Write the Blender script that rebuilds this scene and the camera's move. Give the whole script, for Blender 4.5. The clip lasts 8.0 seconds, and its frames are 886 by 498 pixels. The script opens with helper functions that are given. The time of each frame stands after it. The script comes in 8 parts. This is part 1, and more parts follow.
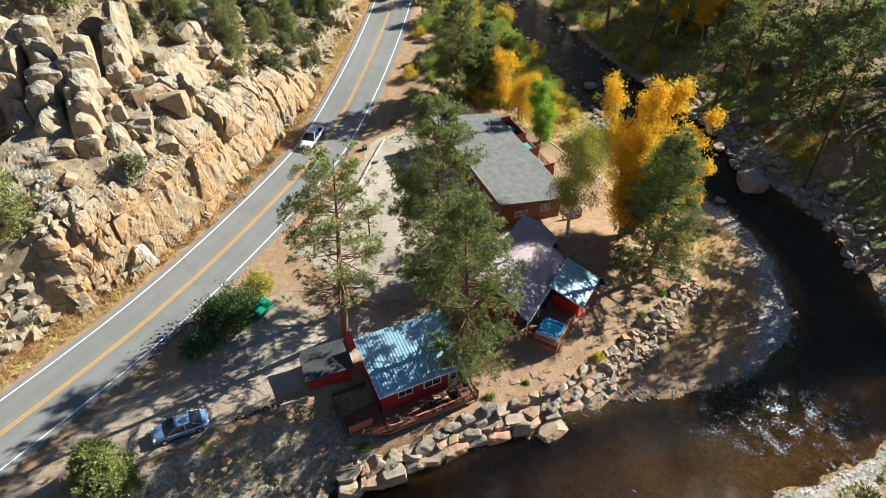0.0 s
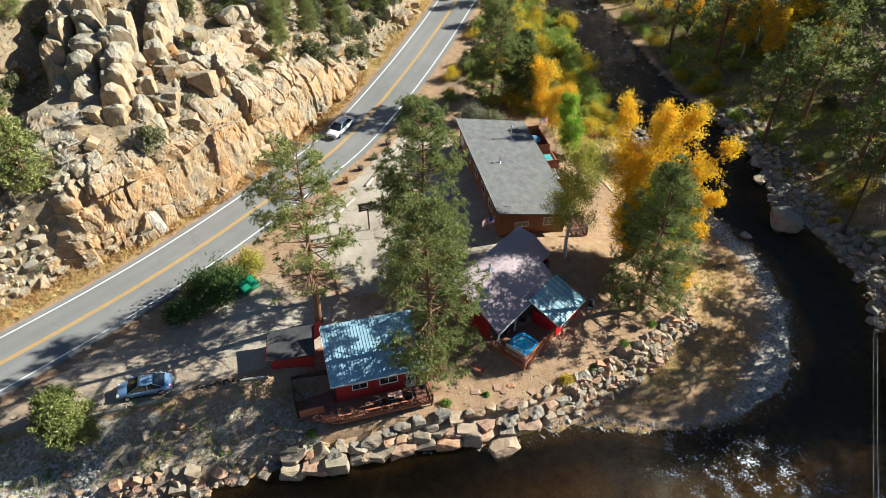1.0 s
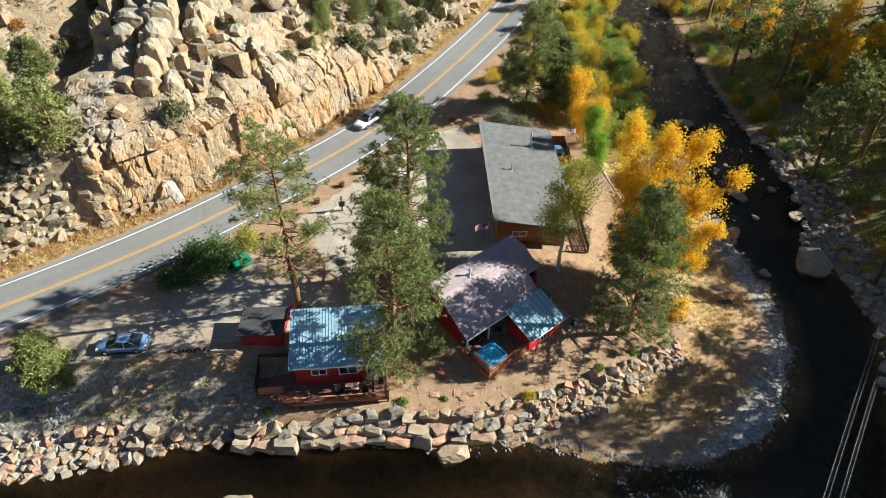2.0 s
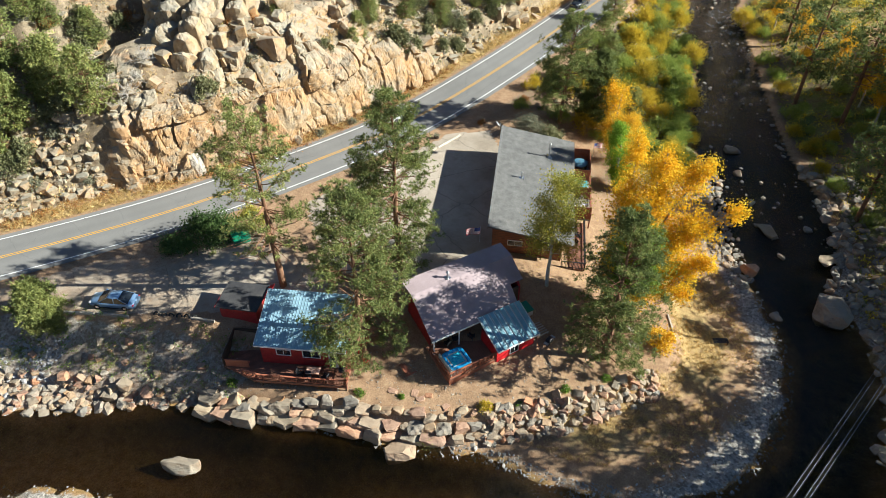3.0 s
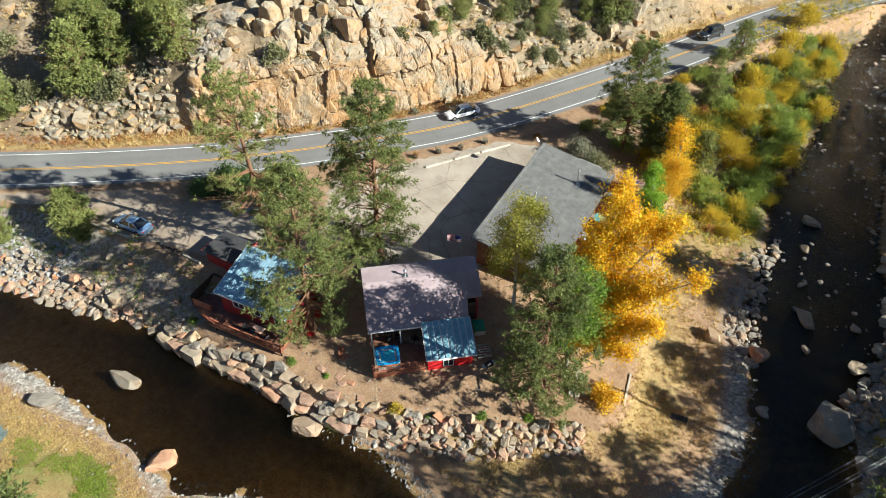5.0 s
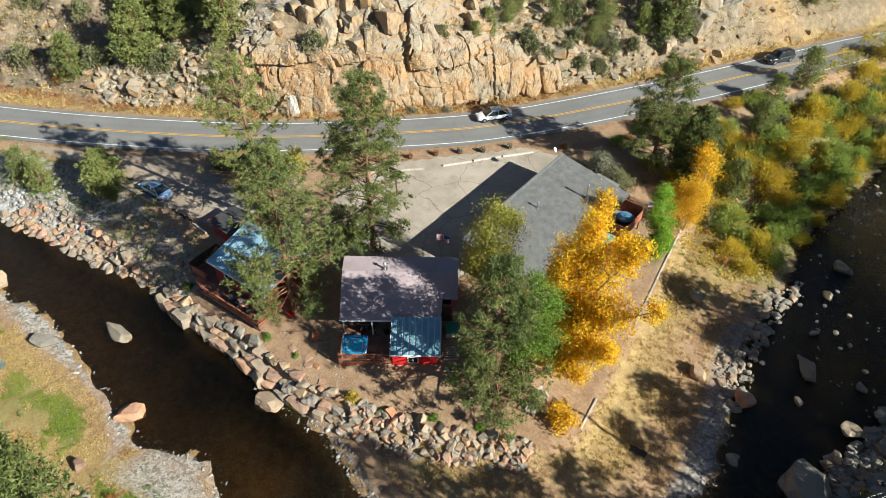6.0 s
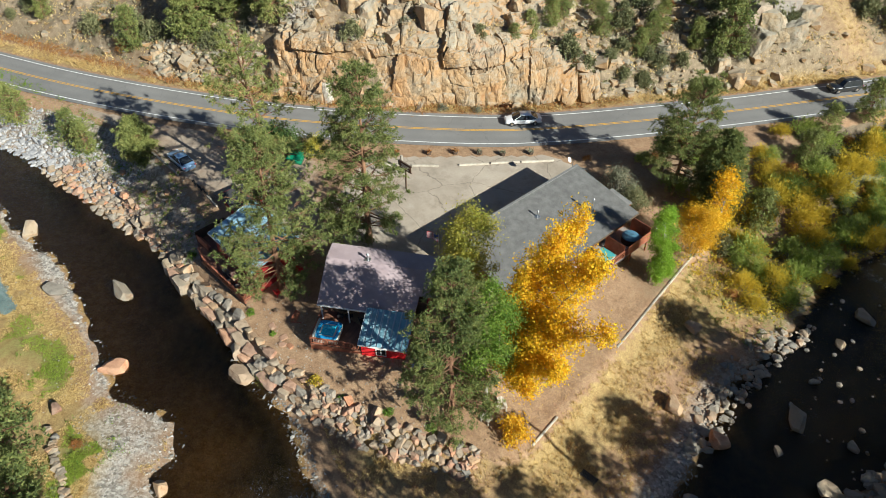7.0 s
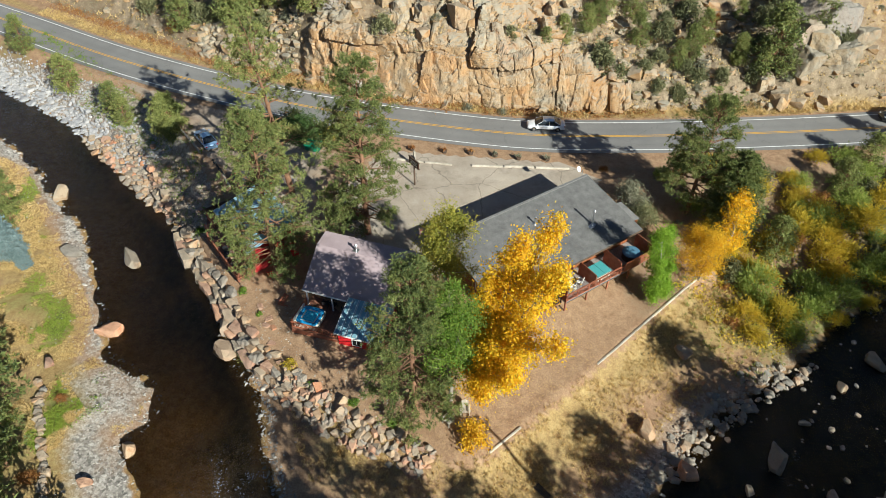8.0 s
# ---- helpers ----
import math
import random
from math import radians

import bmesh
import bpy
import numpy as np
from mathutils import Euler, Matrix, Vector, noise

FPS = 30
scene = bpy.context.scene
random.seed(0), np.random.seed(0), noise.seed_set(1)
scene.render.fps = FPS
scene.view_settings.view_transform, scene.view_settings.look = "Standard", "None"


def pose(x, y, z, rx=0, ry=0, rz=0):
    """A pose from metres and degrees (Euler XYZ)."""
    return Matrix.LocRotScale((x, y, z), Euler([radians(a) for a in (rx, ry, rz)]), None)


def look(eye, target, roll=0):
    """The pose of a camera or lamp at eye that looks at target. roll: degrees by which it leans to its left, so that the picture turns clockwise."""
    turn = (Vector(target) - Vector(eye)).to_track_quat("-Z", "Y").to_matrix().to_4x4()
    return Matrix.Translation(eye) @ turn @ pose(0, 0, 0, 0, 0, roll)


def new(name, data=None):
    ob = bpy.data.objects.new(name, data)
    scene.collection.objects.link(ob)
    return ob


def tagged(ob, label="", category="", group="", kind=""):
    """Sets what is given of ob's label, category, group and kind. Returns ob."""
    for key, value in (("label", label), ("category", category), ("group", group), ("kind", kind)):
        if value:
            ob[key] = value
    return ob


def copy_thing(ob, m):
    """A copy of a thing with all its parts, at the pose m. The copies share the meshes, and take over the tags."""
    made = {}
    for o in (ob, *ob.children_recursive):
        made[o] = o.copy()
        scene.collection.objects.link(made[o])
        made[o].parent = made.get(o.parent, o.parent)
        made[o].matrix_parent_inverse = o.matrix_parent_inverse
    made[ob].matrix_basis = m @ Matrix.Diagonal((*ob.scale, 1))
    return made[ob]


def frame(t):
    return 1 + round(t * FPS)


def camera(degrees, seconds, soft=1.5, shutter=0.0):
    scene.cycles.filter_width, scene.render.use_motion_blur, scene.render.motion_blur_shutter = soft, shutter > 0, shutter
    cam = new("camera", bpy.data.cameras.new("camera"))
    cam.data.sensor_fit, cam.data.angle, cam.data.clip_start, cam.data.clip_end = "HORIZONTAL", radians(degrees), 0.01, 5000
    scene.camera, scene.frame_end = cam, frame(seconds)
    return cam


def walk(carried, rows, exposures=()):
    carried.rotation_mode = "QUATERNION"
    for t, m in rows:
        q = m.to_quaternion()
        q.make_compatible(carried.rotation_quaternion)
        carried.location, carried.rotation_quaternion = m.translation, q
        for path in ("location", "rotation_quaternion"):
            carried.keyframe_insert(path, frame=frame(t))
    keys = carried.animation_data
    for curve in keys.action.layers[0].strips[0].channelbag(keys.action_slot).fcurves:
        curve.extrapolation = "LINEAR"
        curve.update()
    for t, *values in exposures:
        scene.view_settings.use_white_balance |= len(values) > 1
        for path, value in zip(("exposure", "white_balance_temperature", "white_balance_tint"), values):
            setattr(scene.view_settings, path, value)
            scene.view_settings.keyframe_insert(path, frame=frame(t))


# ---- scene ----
# camera and its path
cam = camera(64.5, 8.0, soft=0.5)
METRES, EYE, TILT, LEAN, TURN = 86.0, 57.2, -42.0, 0.0, 0.0
ROWS = [
    (0.0, 0.0, 0.0, 0.0, 0.0, 0.0, -0.0),
    (0.5, 0.0629, 0.0014, 0.0037, 3.69, -0.12, -3.38),
    (1.0, 0.1293, 0.0078, 0.0112, 7.67, -0.51, -6.94),
    (1.5, 0.19, 0.0182, 0.0215, 11.41, -1.12, -10.21),
    (3.0, 0.3696, 0.0782, 0.0744, 23.87, -4.43, -20.17),
    (3.5, 0.4197, 0.1035, 0.0974, 28.0, -5.97, -23.08),
    (4.0, 0.4733, 0.1356, 0.1268, 32.93, -8.05, -26.27),
    (4.5, 0.517, 0.1666, 0.1548, 37.48, -10.12, -28.88),
    (6.0, 0.6319, 0.2842, 0.2621, 53.92, -19.09, -36.13),
    (6.5, 0.6572, 0.3234, 0.2964, 59.28, -22.36, -37.82),
    (7.0, 0.6798, 0.3696, 0.3363, 65.57, -26.3, -39.41),
    (7.5, 0.6961, 0.4133, 0.3748, 71.68, -30.23, -40.57),
    (8.0, 0.7048, 0.4434, 0.3999, 75.8, -32.95, -41.15),
]
walk(cam, [(t, pose(0, 0, EYE, TILT, LEAN, TURN) @ pose(METRES * x, METRES * y, METRES * z, 90 + pitch, roll, yaw)) for t, x, y, z, yaw, pitch, roll in ROWS],
     exposures=[(0.0, 1.42, 5950, 4), (3.5, 1.42, 5950, 4), (8.0, 0.91, 5950, 4)])

# sun and sky
SUN_EL, SUN_AZ = radians(29.4), radians(28.0)
to_sun = Vector((math.cos(SUN_EL) * math.cos(SUN_AZ), math.cos(SUN_EL) * math.sin(SUN_AZ), math.sin(SUN_EL)))
world = bpy.data.worlds.new("world")
scene.world = world
world.use_nodes = True
sky = world.node_tree.nodes.new("ShaderNodeTexSky")
sky.sky_type, sky.sun_disc = "NISHITA", False
sky.sun_elevation, sky.sun_rotation = SUN_EL, radians(90) - SUN_AZ
sky.altitude, sky.air_density, sky.dust_density = 2300, 0.75, 0.2
back = world.node_tree.nodes["Background"]
world.node_tree.links.new(sky.outputs[0], back.inputs[0])
back.inputs[1].default_value = 0.05
sun = new("sun", bpy.data.lights.new("sun", "SUN"))
sun.data.energy, sun.data.angle, sun.data.color = 5.0, radians(0.53), (1.0, 0.94, 0.82)
sun.matrix_world = look(to_sun * 200, (0, 0, 0))

# ---- materials
def mat(name):
    m = bpy.data.materials.new(name)
    m.use_nodes = True
    n = m.node_tree.nodes
    return m, n, m.node_tree.links, n["Principled BSDF"]


def node(n, kind, **sets):
    k = n.new(kind)
    for key, v in sets.items():
        k.inputs[key.replace("_", " ")].default_value = v
    return k


def noise_node(n, l, scale, detail=4.0, rough=0.6, coord="Object"):
    tc = n.new("ShaderNodeTexCoord")
    t = n.new("ShaderNodeTexNoise")
    t.inputs["Scale"].default_value, t.inputs["Detail"].default_value, t.inputs["Roughness"].default_value = scale, detail, rough
    l.new(tc.outputs[coord], t.inputs["Vector"])
    return t


def ramp(n, l, src, stops):
    r = n.new("ShaderNodeValToRGB")
    while len(r.color_ramp.elements) < len(stops):
        r.color_ramp.elements.new(0.5)
    for e, (p, c) in zip(r.color_ramp.elements, stops):
        e.position, e.color = p, (*c, 1)
    l.new(src, r.inputs[0])
    return r


def mixc(n, l, fac, a, b, mode="MIX"):
    m = n.new("ShaderNodeMix")
    m.data_type, m.blend_type = "RGBA", mode
    for sock, v in ((m.inputs[0], fac), (m.inputs[6], a), (m.inputs[7], b)):
        if isinstance(v, (int, float)):
            sock.default_value = v
        elif isinstance(v, tuple):
            sock.default_value = (*v, 1)
        else:
            l.new(v, sock)
    return m.outputs[2]


def mathn(n, l, op, a, b=0.5, c=None):
    m = n.new("ShaderNodeMath")
    m.operation = op
    for i, v in enumerate((a, b, c)):
        if v is None:
            continue
        if isinstance(v, (int, float)):
            m.inputs[i].default_value = v
        else:
            l.new(v, m.inputs[i])
    return m.outputs[0]


def bump(n, l, bsdf, height, strength=0.4, dist=0.05):
    b = n.new("ShaderNodeBump")
    b.inputs["Strength"].default_value, b.inputs["Distance"].default_value = strength, dist
    l.new(height, b.inputs["Height"])
    l.new(b.outputs[0], bsdf.inputs["Normal"])
    return b


def attr(n, name):
    a = n.new("ShaderNodeAttribute")
    a.attribute_name = name
    return a.outputs["Fac"]


def surface(name, c1, c2, scale=3.0, rough=0.75, metal=0.0, relief=0.3, vary=0.25, fine=14.0, spec=0.3):
    """A worn surface: two tones in large stains, fine grain, each object a little different."""
    m, n, l, b = mat(name)
    big, small = noise_node(n, l, scale, 5), noise_node(n, l, scale * fine, 3)
    col = ramp(n, l, big.outputs[0], [(0.32, c1), (0.7, c2)]).outputs[0]
    grain = ramp(n, l, small.outputs[0], [(0.25, (0.72, 0.72, 0.72)), (0.75, (1.2, 1.2, 1.2))]).outputs[0]
    col = mixc(n, l, 0.6, col, grain, "MULTIPLY")
    info = n.new("ShaderNodeObjectInfo")
    v = mathn(n, l, "MULTIPLY_ADD", info.outputs["Random"], 2 * vary, 1 - vary)
    hsv = n.new("ShaderNodeHueSaturation")
    l.new(v, hsv.inputs["Value"])
    l.new(col, hsv.inputs["Color"])
    l.new(hsv.outputs[0], b.inputs["Base Color"])
    b.inputs["Roughness"].default_value, b.inputs["Metallic"].default_value = rough, metal
    b.inputs["Specular IOR Level"].default_value = spec
    if relief:
        bump(n, l, b, small.outputs[0], relief, 0.03)
    return m


def plain(name, c, rough=0.5, metal=0.0, spec=0.5, coat=0.0):
    m, n, l, b = mat(name)
    t = noise_node(n, l, 6.0, 3)
    d = tuple(x * 0.82 for x in c)
    l.new(ramp(n, l, t.outputs[0], [(0.3, d), (0.7, c)]).outputs[0], b.inputs["Base Color"])
    b.inputs["Roughness"].default_value, b.inputs["Metallic"].default_value = rough, metal
    b.inputs["Specular IOR Level"].default_value, b.inputs["Coat Weight"].default_value = spec, coat
    return m


def leaf(name, stops, translucent=0.35, rough=0.6):
    """Foliage: each leaf or needle tuft takes its own tone, and light passes through."""
    m, n, l, b = mat(name)
    g = n.new("ShaderNodeNewGeometry")
    big = noise_node(n, l, 0.35, 2)
    f = mathn(n, l, "MULTIPLY_ADD", g.outputs["Random Per Island"], 0.62, mathn(n, l, "MULTIPLY_ADD", big.outputs[0], 0.9, -0.25))
    info = n.new("ShaderNodeObjectInfo")
    f = mathn(n, l, "ADD", f, mathn(n, l, "MULTIPLY_ADD", info.outputs["Random"], 0.2, -0.1))
    col = ramp(n, l, f, stops).outputs[0]
    l.new(col, b.inputs["Base Color"])
    b.inputs["Roughness"].default_value, b.inputs["Specular IOR Level"].default_value = rough, 0.25
    tr = n.new("ShaderNodeBsdfTranslucent")
    l.new(col, tr.inputs[0])
    mx = n.new("ShaderNodeMixShader")
    mx.inputs[0].default_value = translucent
    l.new(b.outputs[0], mx.inputs[1])
    l.new(tr.outputs[0], mx.inputs[2])
    l.new(mx.outputs[0], n["Material Output"].inputs[0])
    return m


def striped(name, c, groove, pitch, axis=0, rough=0.4, metal=0.0, depth=0.6):
    """Boards or ribs: grooves every pitch metres along one local axis, over a stained surface."""
    m, n, l, b = mat(name)
    tc = n.new("ShaderNodeTexCoord")
    sep = n.new("ShaderNodeSeparateXYZ")
    l.new(tc.outputs["Object"], sep.inputs[0])
    fr = mathn(n, l, "FRACT", mathn(n, l, "MULTIPLY", sep.outputs[axis], 1 / pitch), 0)
    edge = mathn(n, l, "LESS_THAN", fr, 0.14)
    t, s = noise_node(n, l, 1.3, 5), noise_node(n, l, 22, 3)
    base = ramp(n, l, t.outputs[0], [(0.3, tuple(x * 0.75 for x in c)), (0.72, tuple(min(1, x * 1.15) for x in c))]).outputs[0]
    base = mixc(n, l, 0.5, base, ramp(n, l, s.outputs[0], [(0.3, (0.75,) * 3), (0.7, (1.15,) * 3)]).outputs[0], "MULTIPLY")
    l.new(mixc(n, l, edge, base, groove), b.inputs["Base Color"])
    b.inputs["Roughness"].default_value, b.inputs["Metallic"].default_value = rough, metal
    bump(n, l, b, mathn(n, l, "SUBTRACT", 1.0, edge), depth, 0.03)
    return m


# stone, timber, paint
def granite(name, tans, lichen=0.25, sky_side=0.35, cracks=0.0, own_tone=1.0):
    m, n, l, b = mat(name)
    tc = n.new("ShaderNodeTexCoord")
    geo = n.new("ShaderNodeNewGeometry")
    big = noise_node(n, l, 0.22, 4)
    mid = noise_node(n, l, 1.4, 6, 0.65)
    fine = noise_node(n, l, 9.0, 4, 0.7)
    col = ramp(n, l, big.outputs[0], [(0.3, tans[0]), (0.5, tans[1]), (0.68, tans[2])]).outputs[0]
    col = mixc(n, l, 0.7, col, ramp(n, l, mid.outputs[0], [(0.3, (0.5, 0.43, 0.36)), (0.48, (1, 1, 1)), (0.75, (1.2, 1.18, 1.14))]).outputs[0], "MULTIPLY")
    col = mixc(n, l, 0.5, col, ramp(n, l, fine.outputs[0], [(0.3, (0.7, 0.68, 0.66)), (0.7, (1.18, 1.18, 1.18))]).outputs[0], "MULTIPLY")
    li = noise_node(n, l, 0.9, 6, 0.7)
    col = mixc(n, l, ramp(n, l, li.outputs[0], [(0.52, (0, 0, 0)), (0.66, (lichen,) * 3)]).outputs[0], col, (0.33, 0.32, 0.27))
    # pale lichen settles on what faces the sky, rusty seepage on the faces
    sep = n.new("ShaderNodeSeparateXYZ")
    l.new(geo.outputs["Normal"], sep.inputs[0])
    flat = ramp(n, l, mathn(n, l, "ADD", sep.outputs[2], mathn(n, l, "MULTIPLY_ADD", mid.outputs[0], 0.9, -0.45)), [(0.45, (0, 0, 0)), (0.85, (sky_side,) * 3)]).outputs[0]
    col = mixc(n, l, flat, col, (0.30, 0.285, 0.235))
    rust = noise_node(n, l, 0.5, 5, 0.7)
    col = mixc(n, l, ramp(n, l, rust.outputs[0], [(0.56, (0, 0, 0)), (0.70, (0.45,) * 3)]).outputs[0], col, (0.42, 0.20, 0.075))
    # every stone has its own tone: tan, grey or rusty
    info = n.new("ShaderNodeObjectInfo")
    own = mathn(n, l, "FRACT", mathn(n, l, "MULTIPLY_ADD", geo.outputs["Random Per Island"], 7.31, info.outputs["Random"]), 0)
    tint = ramp(n, l, own, [(0.0, (0.72, 0.75, 0.78)), (0.25, (0.95, 0.93, 0.9)), (0.5, (1.0, 0.98, 0.95)), (0.75, (1.18, 1.12, 1.02)), (1.0, (1.12, 0.86, 0.66))]).outputs[0]
    col = mixc(n, l, own_tone, col, tint, "MULTIPLY")
    h = mathn(n, l, "ADD", mathn(n, l, "MULTIPLY", mid.outputs[0], 2.0), fine.outputs[0])
    if cracks:
        # hairline joints, two sets, and facets that step at them
        for scale, width in ((0.42, 0.010),):
            add = n.new("ShaderNodeVectorMath")
            add.operation = "MULTIPLY_ADD"
            add.inputs[1].default_value = (0.9, 0.9, 0.5)
            l.new(tc.outputs["Object"], add.inputs[0])
            l.new(mid.outputs[1], add.inputs[2])
            edge = n.new("ShaderNodeTexVoronoi")
            edge.feature = "DISTANCE_TO_EDGE"
            edge.inputs["Scale"].default_value = scale
            l.new(add.outputs[0], edge.inputs["Vector"])
            cell = n.new("ShaderNodeTexVoronoi")
            cell.inputs["Scale"].default_value = scale
            l.new(add.outputs[0], cell.inputs["Vector"])
            gap = ramp(n, l, edge.outputs[0], [(0.0, (0.30, 0.25, 0.2)), (width * 2.2, (1, 1, 1))]).outputs[0]
            col = mixc(n, l, mathn(n, l, "MULTIPLY", ramp(n, l, big.outputs[0], [(0.35, (0.25,) * 3), (0.6, (1,) * 3)]).outputs[0], cracks), col, gap, "MULTIPLY")
            col = mixc(n, l, 0.5 * cracks, col, ramp(n, l, cell.outputs["Color"], [(0.1, (0.72, 0.7, 0.67)), (0.5, (1.0, 0.98, 0.95)), (0.9, (1.18, 1.1, 1.0))]).outputs[0], "MULTIPLY")
            lift = mathn(n, l, "MULTIPLY_ADD", cell.outputs["Distance"], -1.5, mathn(n, l, "MULTIPLY", gap, 2.0))
            h = mathn(n, l, "ADD", h, lift)
    l.new(col, b.inputs["Base Color"])
    b.inputs["Roughness"].default_value, b.inputs["Specular IOR Level"].default_value = 0.85, 0.2
    bump(n, l, b, h, 0.6, 0.14)
    return m


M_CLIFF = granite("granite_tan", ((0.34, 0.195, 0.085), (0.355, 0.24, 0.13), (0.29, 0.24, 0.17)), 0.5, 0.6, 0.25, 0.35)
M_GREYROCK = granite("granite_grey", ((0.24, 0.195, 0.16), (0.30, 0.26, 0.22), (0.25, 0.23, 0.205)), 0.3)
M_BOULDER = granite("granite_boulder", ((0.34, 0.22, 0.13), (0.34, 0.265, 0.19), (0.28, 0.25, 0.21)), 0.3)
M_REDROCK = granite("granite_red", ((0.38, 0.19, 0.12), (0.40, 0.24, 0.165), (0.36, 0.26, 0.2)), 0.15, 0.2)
M_BARK = surface("bark_pine", (0.16, 0.085, 0.05), (0.28, 0.15, 0.085), 2.0, 0.9, relief=0.8)
M_BARKGREY = surface("bark_grey", (0.22, 0.19, 0.15), (0.42, 0.39, 0.33), 2.5, 0.9, relief=0.5)
M_DEADWOOD = surface("dead_wood", (0.25, 0.22, 0.19), (0.42, 0.38, 0.34), 2.5, 0.9, relief=0.5)
M_NEEDLE = leaf("pine_needles", [(0.1, (0.095, 0.125, 0.042)), (0.45, (0.20, 0.23, 0.07)), (0.8, (0.31, 0.32, 0.10)), (1.0, (0.40, 0.36, 0.12))], 0.3)
M_NEEDLE2 = leaf("pine_needles_dark", [(0.1, (0.075, 0.105, 0.038)), (0.5, (0.18, 0.215, 0.065)), (0.85, (0.29, 0.30, 0.095))], 0.4)
M_SPRUCE = leaf("blue_spruce_needles", [(0.1, (0.10, 0.15, 0.15)), (0.6, (0.20, 0.27, 0.27)), (1.0, (0.30, 0.36, 0.35))], 0.15)
M_JUNIPER = leaf("juniper_scale_leaves", [(0.1, (0.085, 0.095, 0.045)), (0.5, (0.17, 0.175, 0.08)), (0.9, (0.26, 0.245, 0.12))], 0.2)
M_GOLD = leaf("cottonwood_gold_leaves", [(0.05, (0.58, 0.27, 0.01)), (0.35, (0.76, 0.43, 0.012)), (0.7, (0.84, 0.55, 0.018)), (1.0, (0.70, 0.56, 0.05))], 0.45)
M_ORANGE = leaf("aspen_orange_leaves", [(0.1, (0.62, 0.34, 0.02)), (0.6, (0.76, 0.49, 0.025)), (1.0, (0.72, 0.56, 0.06))], 0.45)
M_YELLOWGREEN = leaf("aspen_yellow_green_leaves", [(0.1, (0.18, 0.20, 0.03)), (0.5, (0.36, 0.35, 0.06)), (0.9, (0.58, 0.46, 0.08))], 0.45)
M_GREENLEAF = leaf("fresh_green_leaves", [(0.1, (0.08, 0.15, 0.02)), (0.5, (0.16, 0.26, 0.035)), (0.9, (0.27, 0.34, 0.06))], 0.4)
M_WILLOW = leaf("willow_yellow_leaves", [(0.1, (0.30, 0.26, 0.03)), (0.5, (0.56, 0.43, 0.045)), (0.9, (0.70, 0.50, 0.06))], 0.45)
M_WILLOWG = leaf("willow_green_leaves", [(0.1, (0.15, 0.22, 0.04)), (0.5, (0.29, 0.36, 0.075)), (0.9, (0.44, 0.46, 0.13))], 0.4)
M_SAGE = leaf("sage_grey_leaves", [(0.1, (0.11, 0.115, 0.075)), (0.6, (0.2, 0.2, 0.13)), (1.0, (0.28, 0.26, 0.17))], 0.2)
M_RUST = leaf("sumac_rust_leaves", [(0.1, (0.22, 0.08, 0.025)), (0.6, (0.36, 0.17, 0.05)), (1.0, (0.45, 0.26, 0.08))], 0.3)
M_POPLAR = leaf("poplar_bright_leaves", [(0.1, (0.13, 0.24, 0.02)), (0.5, (0.26, 0.42, 0.035)), (0.9, (0.40, 0.52, 0.07))], 0.45)
M_STRAW = leaf("dry_grass_straw", [(0.1, (0.42, 0.28, 0.11)), (0.6, (0.60, 0.44, 0.18)), (1.0, (0.72, 0.56, 0.28))], 0.3)
M_FRESHGRASS = leaf("fresh_grass_blades", [(0.1, (0.17, 0.24, 0.03)), (0.6, (0.32, 0.40, 0.06)), (1.0, (0.48, 0.46, 0.12))], 0.4)
M_REED = leaf("green_grass_blades", [(0.1, (0.13, 0.18, 0.03)), (0.6, (0.24, 0.28, 0.06)), (1.0, (0.36, 0.34, 0.1))], 0.35)

M_SHINGLE = surface("asphalt_shingle_grey", (0.125, 0.122, 0.117), (0.195, 0.19, 0.182), 1.2, 0.95, relief=0.9, vary=0.2, fine=9)
M_MAUVE = surface("faded_mauve_roofing", (0.29, 0.225, 0.235), (0.39, 0.31, 0.32), 0.5, 0.9, relief=0.4, vary=0.04, fine=30)
M_DARKROOF = surface("dark_rolled_roofing", (0.035, 0.035, 0.04), (0.075, 0.072, 0.07), 0.8, 0.9, relief=0.4, vary=0.05)
M_BLUEMETAL = striped("ribbed_blue_metal_roof", (0.33, 0.50, 0.60), (0.22, 0.36, 0.46), 0.30, 0, 0.42, 0.3, 0.5)
M_CLEARROOF = striped("teal_patio_roof_panels", (0.22, 0.40, 0.47), (0.50, 0.58, 0.60), 0.62, 0, 0.38, 0.3, 0.5)
M_REDWALL = striped("red_painted_boards", (0.36, 0.018, 0.02), (0.16, 0.01, 0.01), 0.2, 2, 0.6)
M_REDTRIM = surface("bright_red_paint", (0.5, 0.015, 0.02), (0.62, 0.025, 0.03), 1.5, 0.45)
M_LOG = striped("stained_log_siding", (0.26, 0.085, 0.03), (0.06, 0.025, 0.012), 0.24, 2, 0.55, 0, 1.0)
M_DECK = striped("stained_deck_boards", (0.23, 0.10, 0.06), (0.05, 0.025, 0.018), 0.145, 1, 0.7)
M_GREYDECK = striped("weathered_grey_deck_boards", (0.28, 0.25, 0.23), (0.08, 0.07, 0.065), 0.145, 1, 0.8)
M_RAIL = surface("redwood_stained_rail", (0.26, 0.085, 0.045), (0.36, 0.14, 0.08), 2.0, 0.65)
M_BROWN = surface("dark_brown_timber", (0.07, 0.045, 0.03), (0.13, 0.085, 0.055), 2.0, 0.8)
M_GREYTIMBER = surface("weathered_grey_timber", (0.33, 0.29, 0.23), (0.5, 0.45, 0.37), 2.0, 0.85)
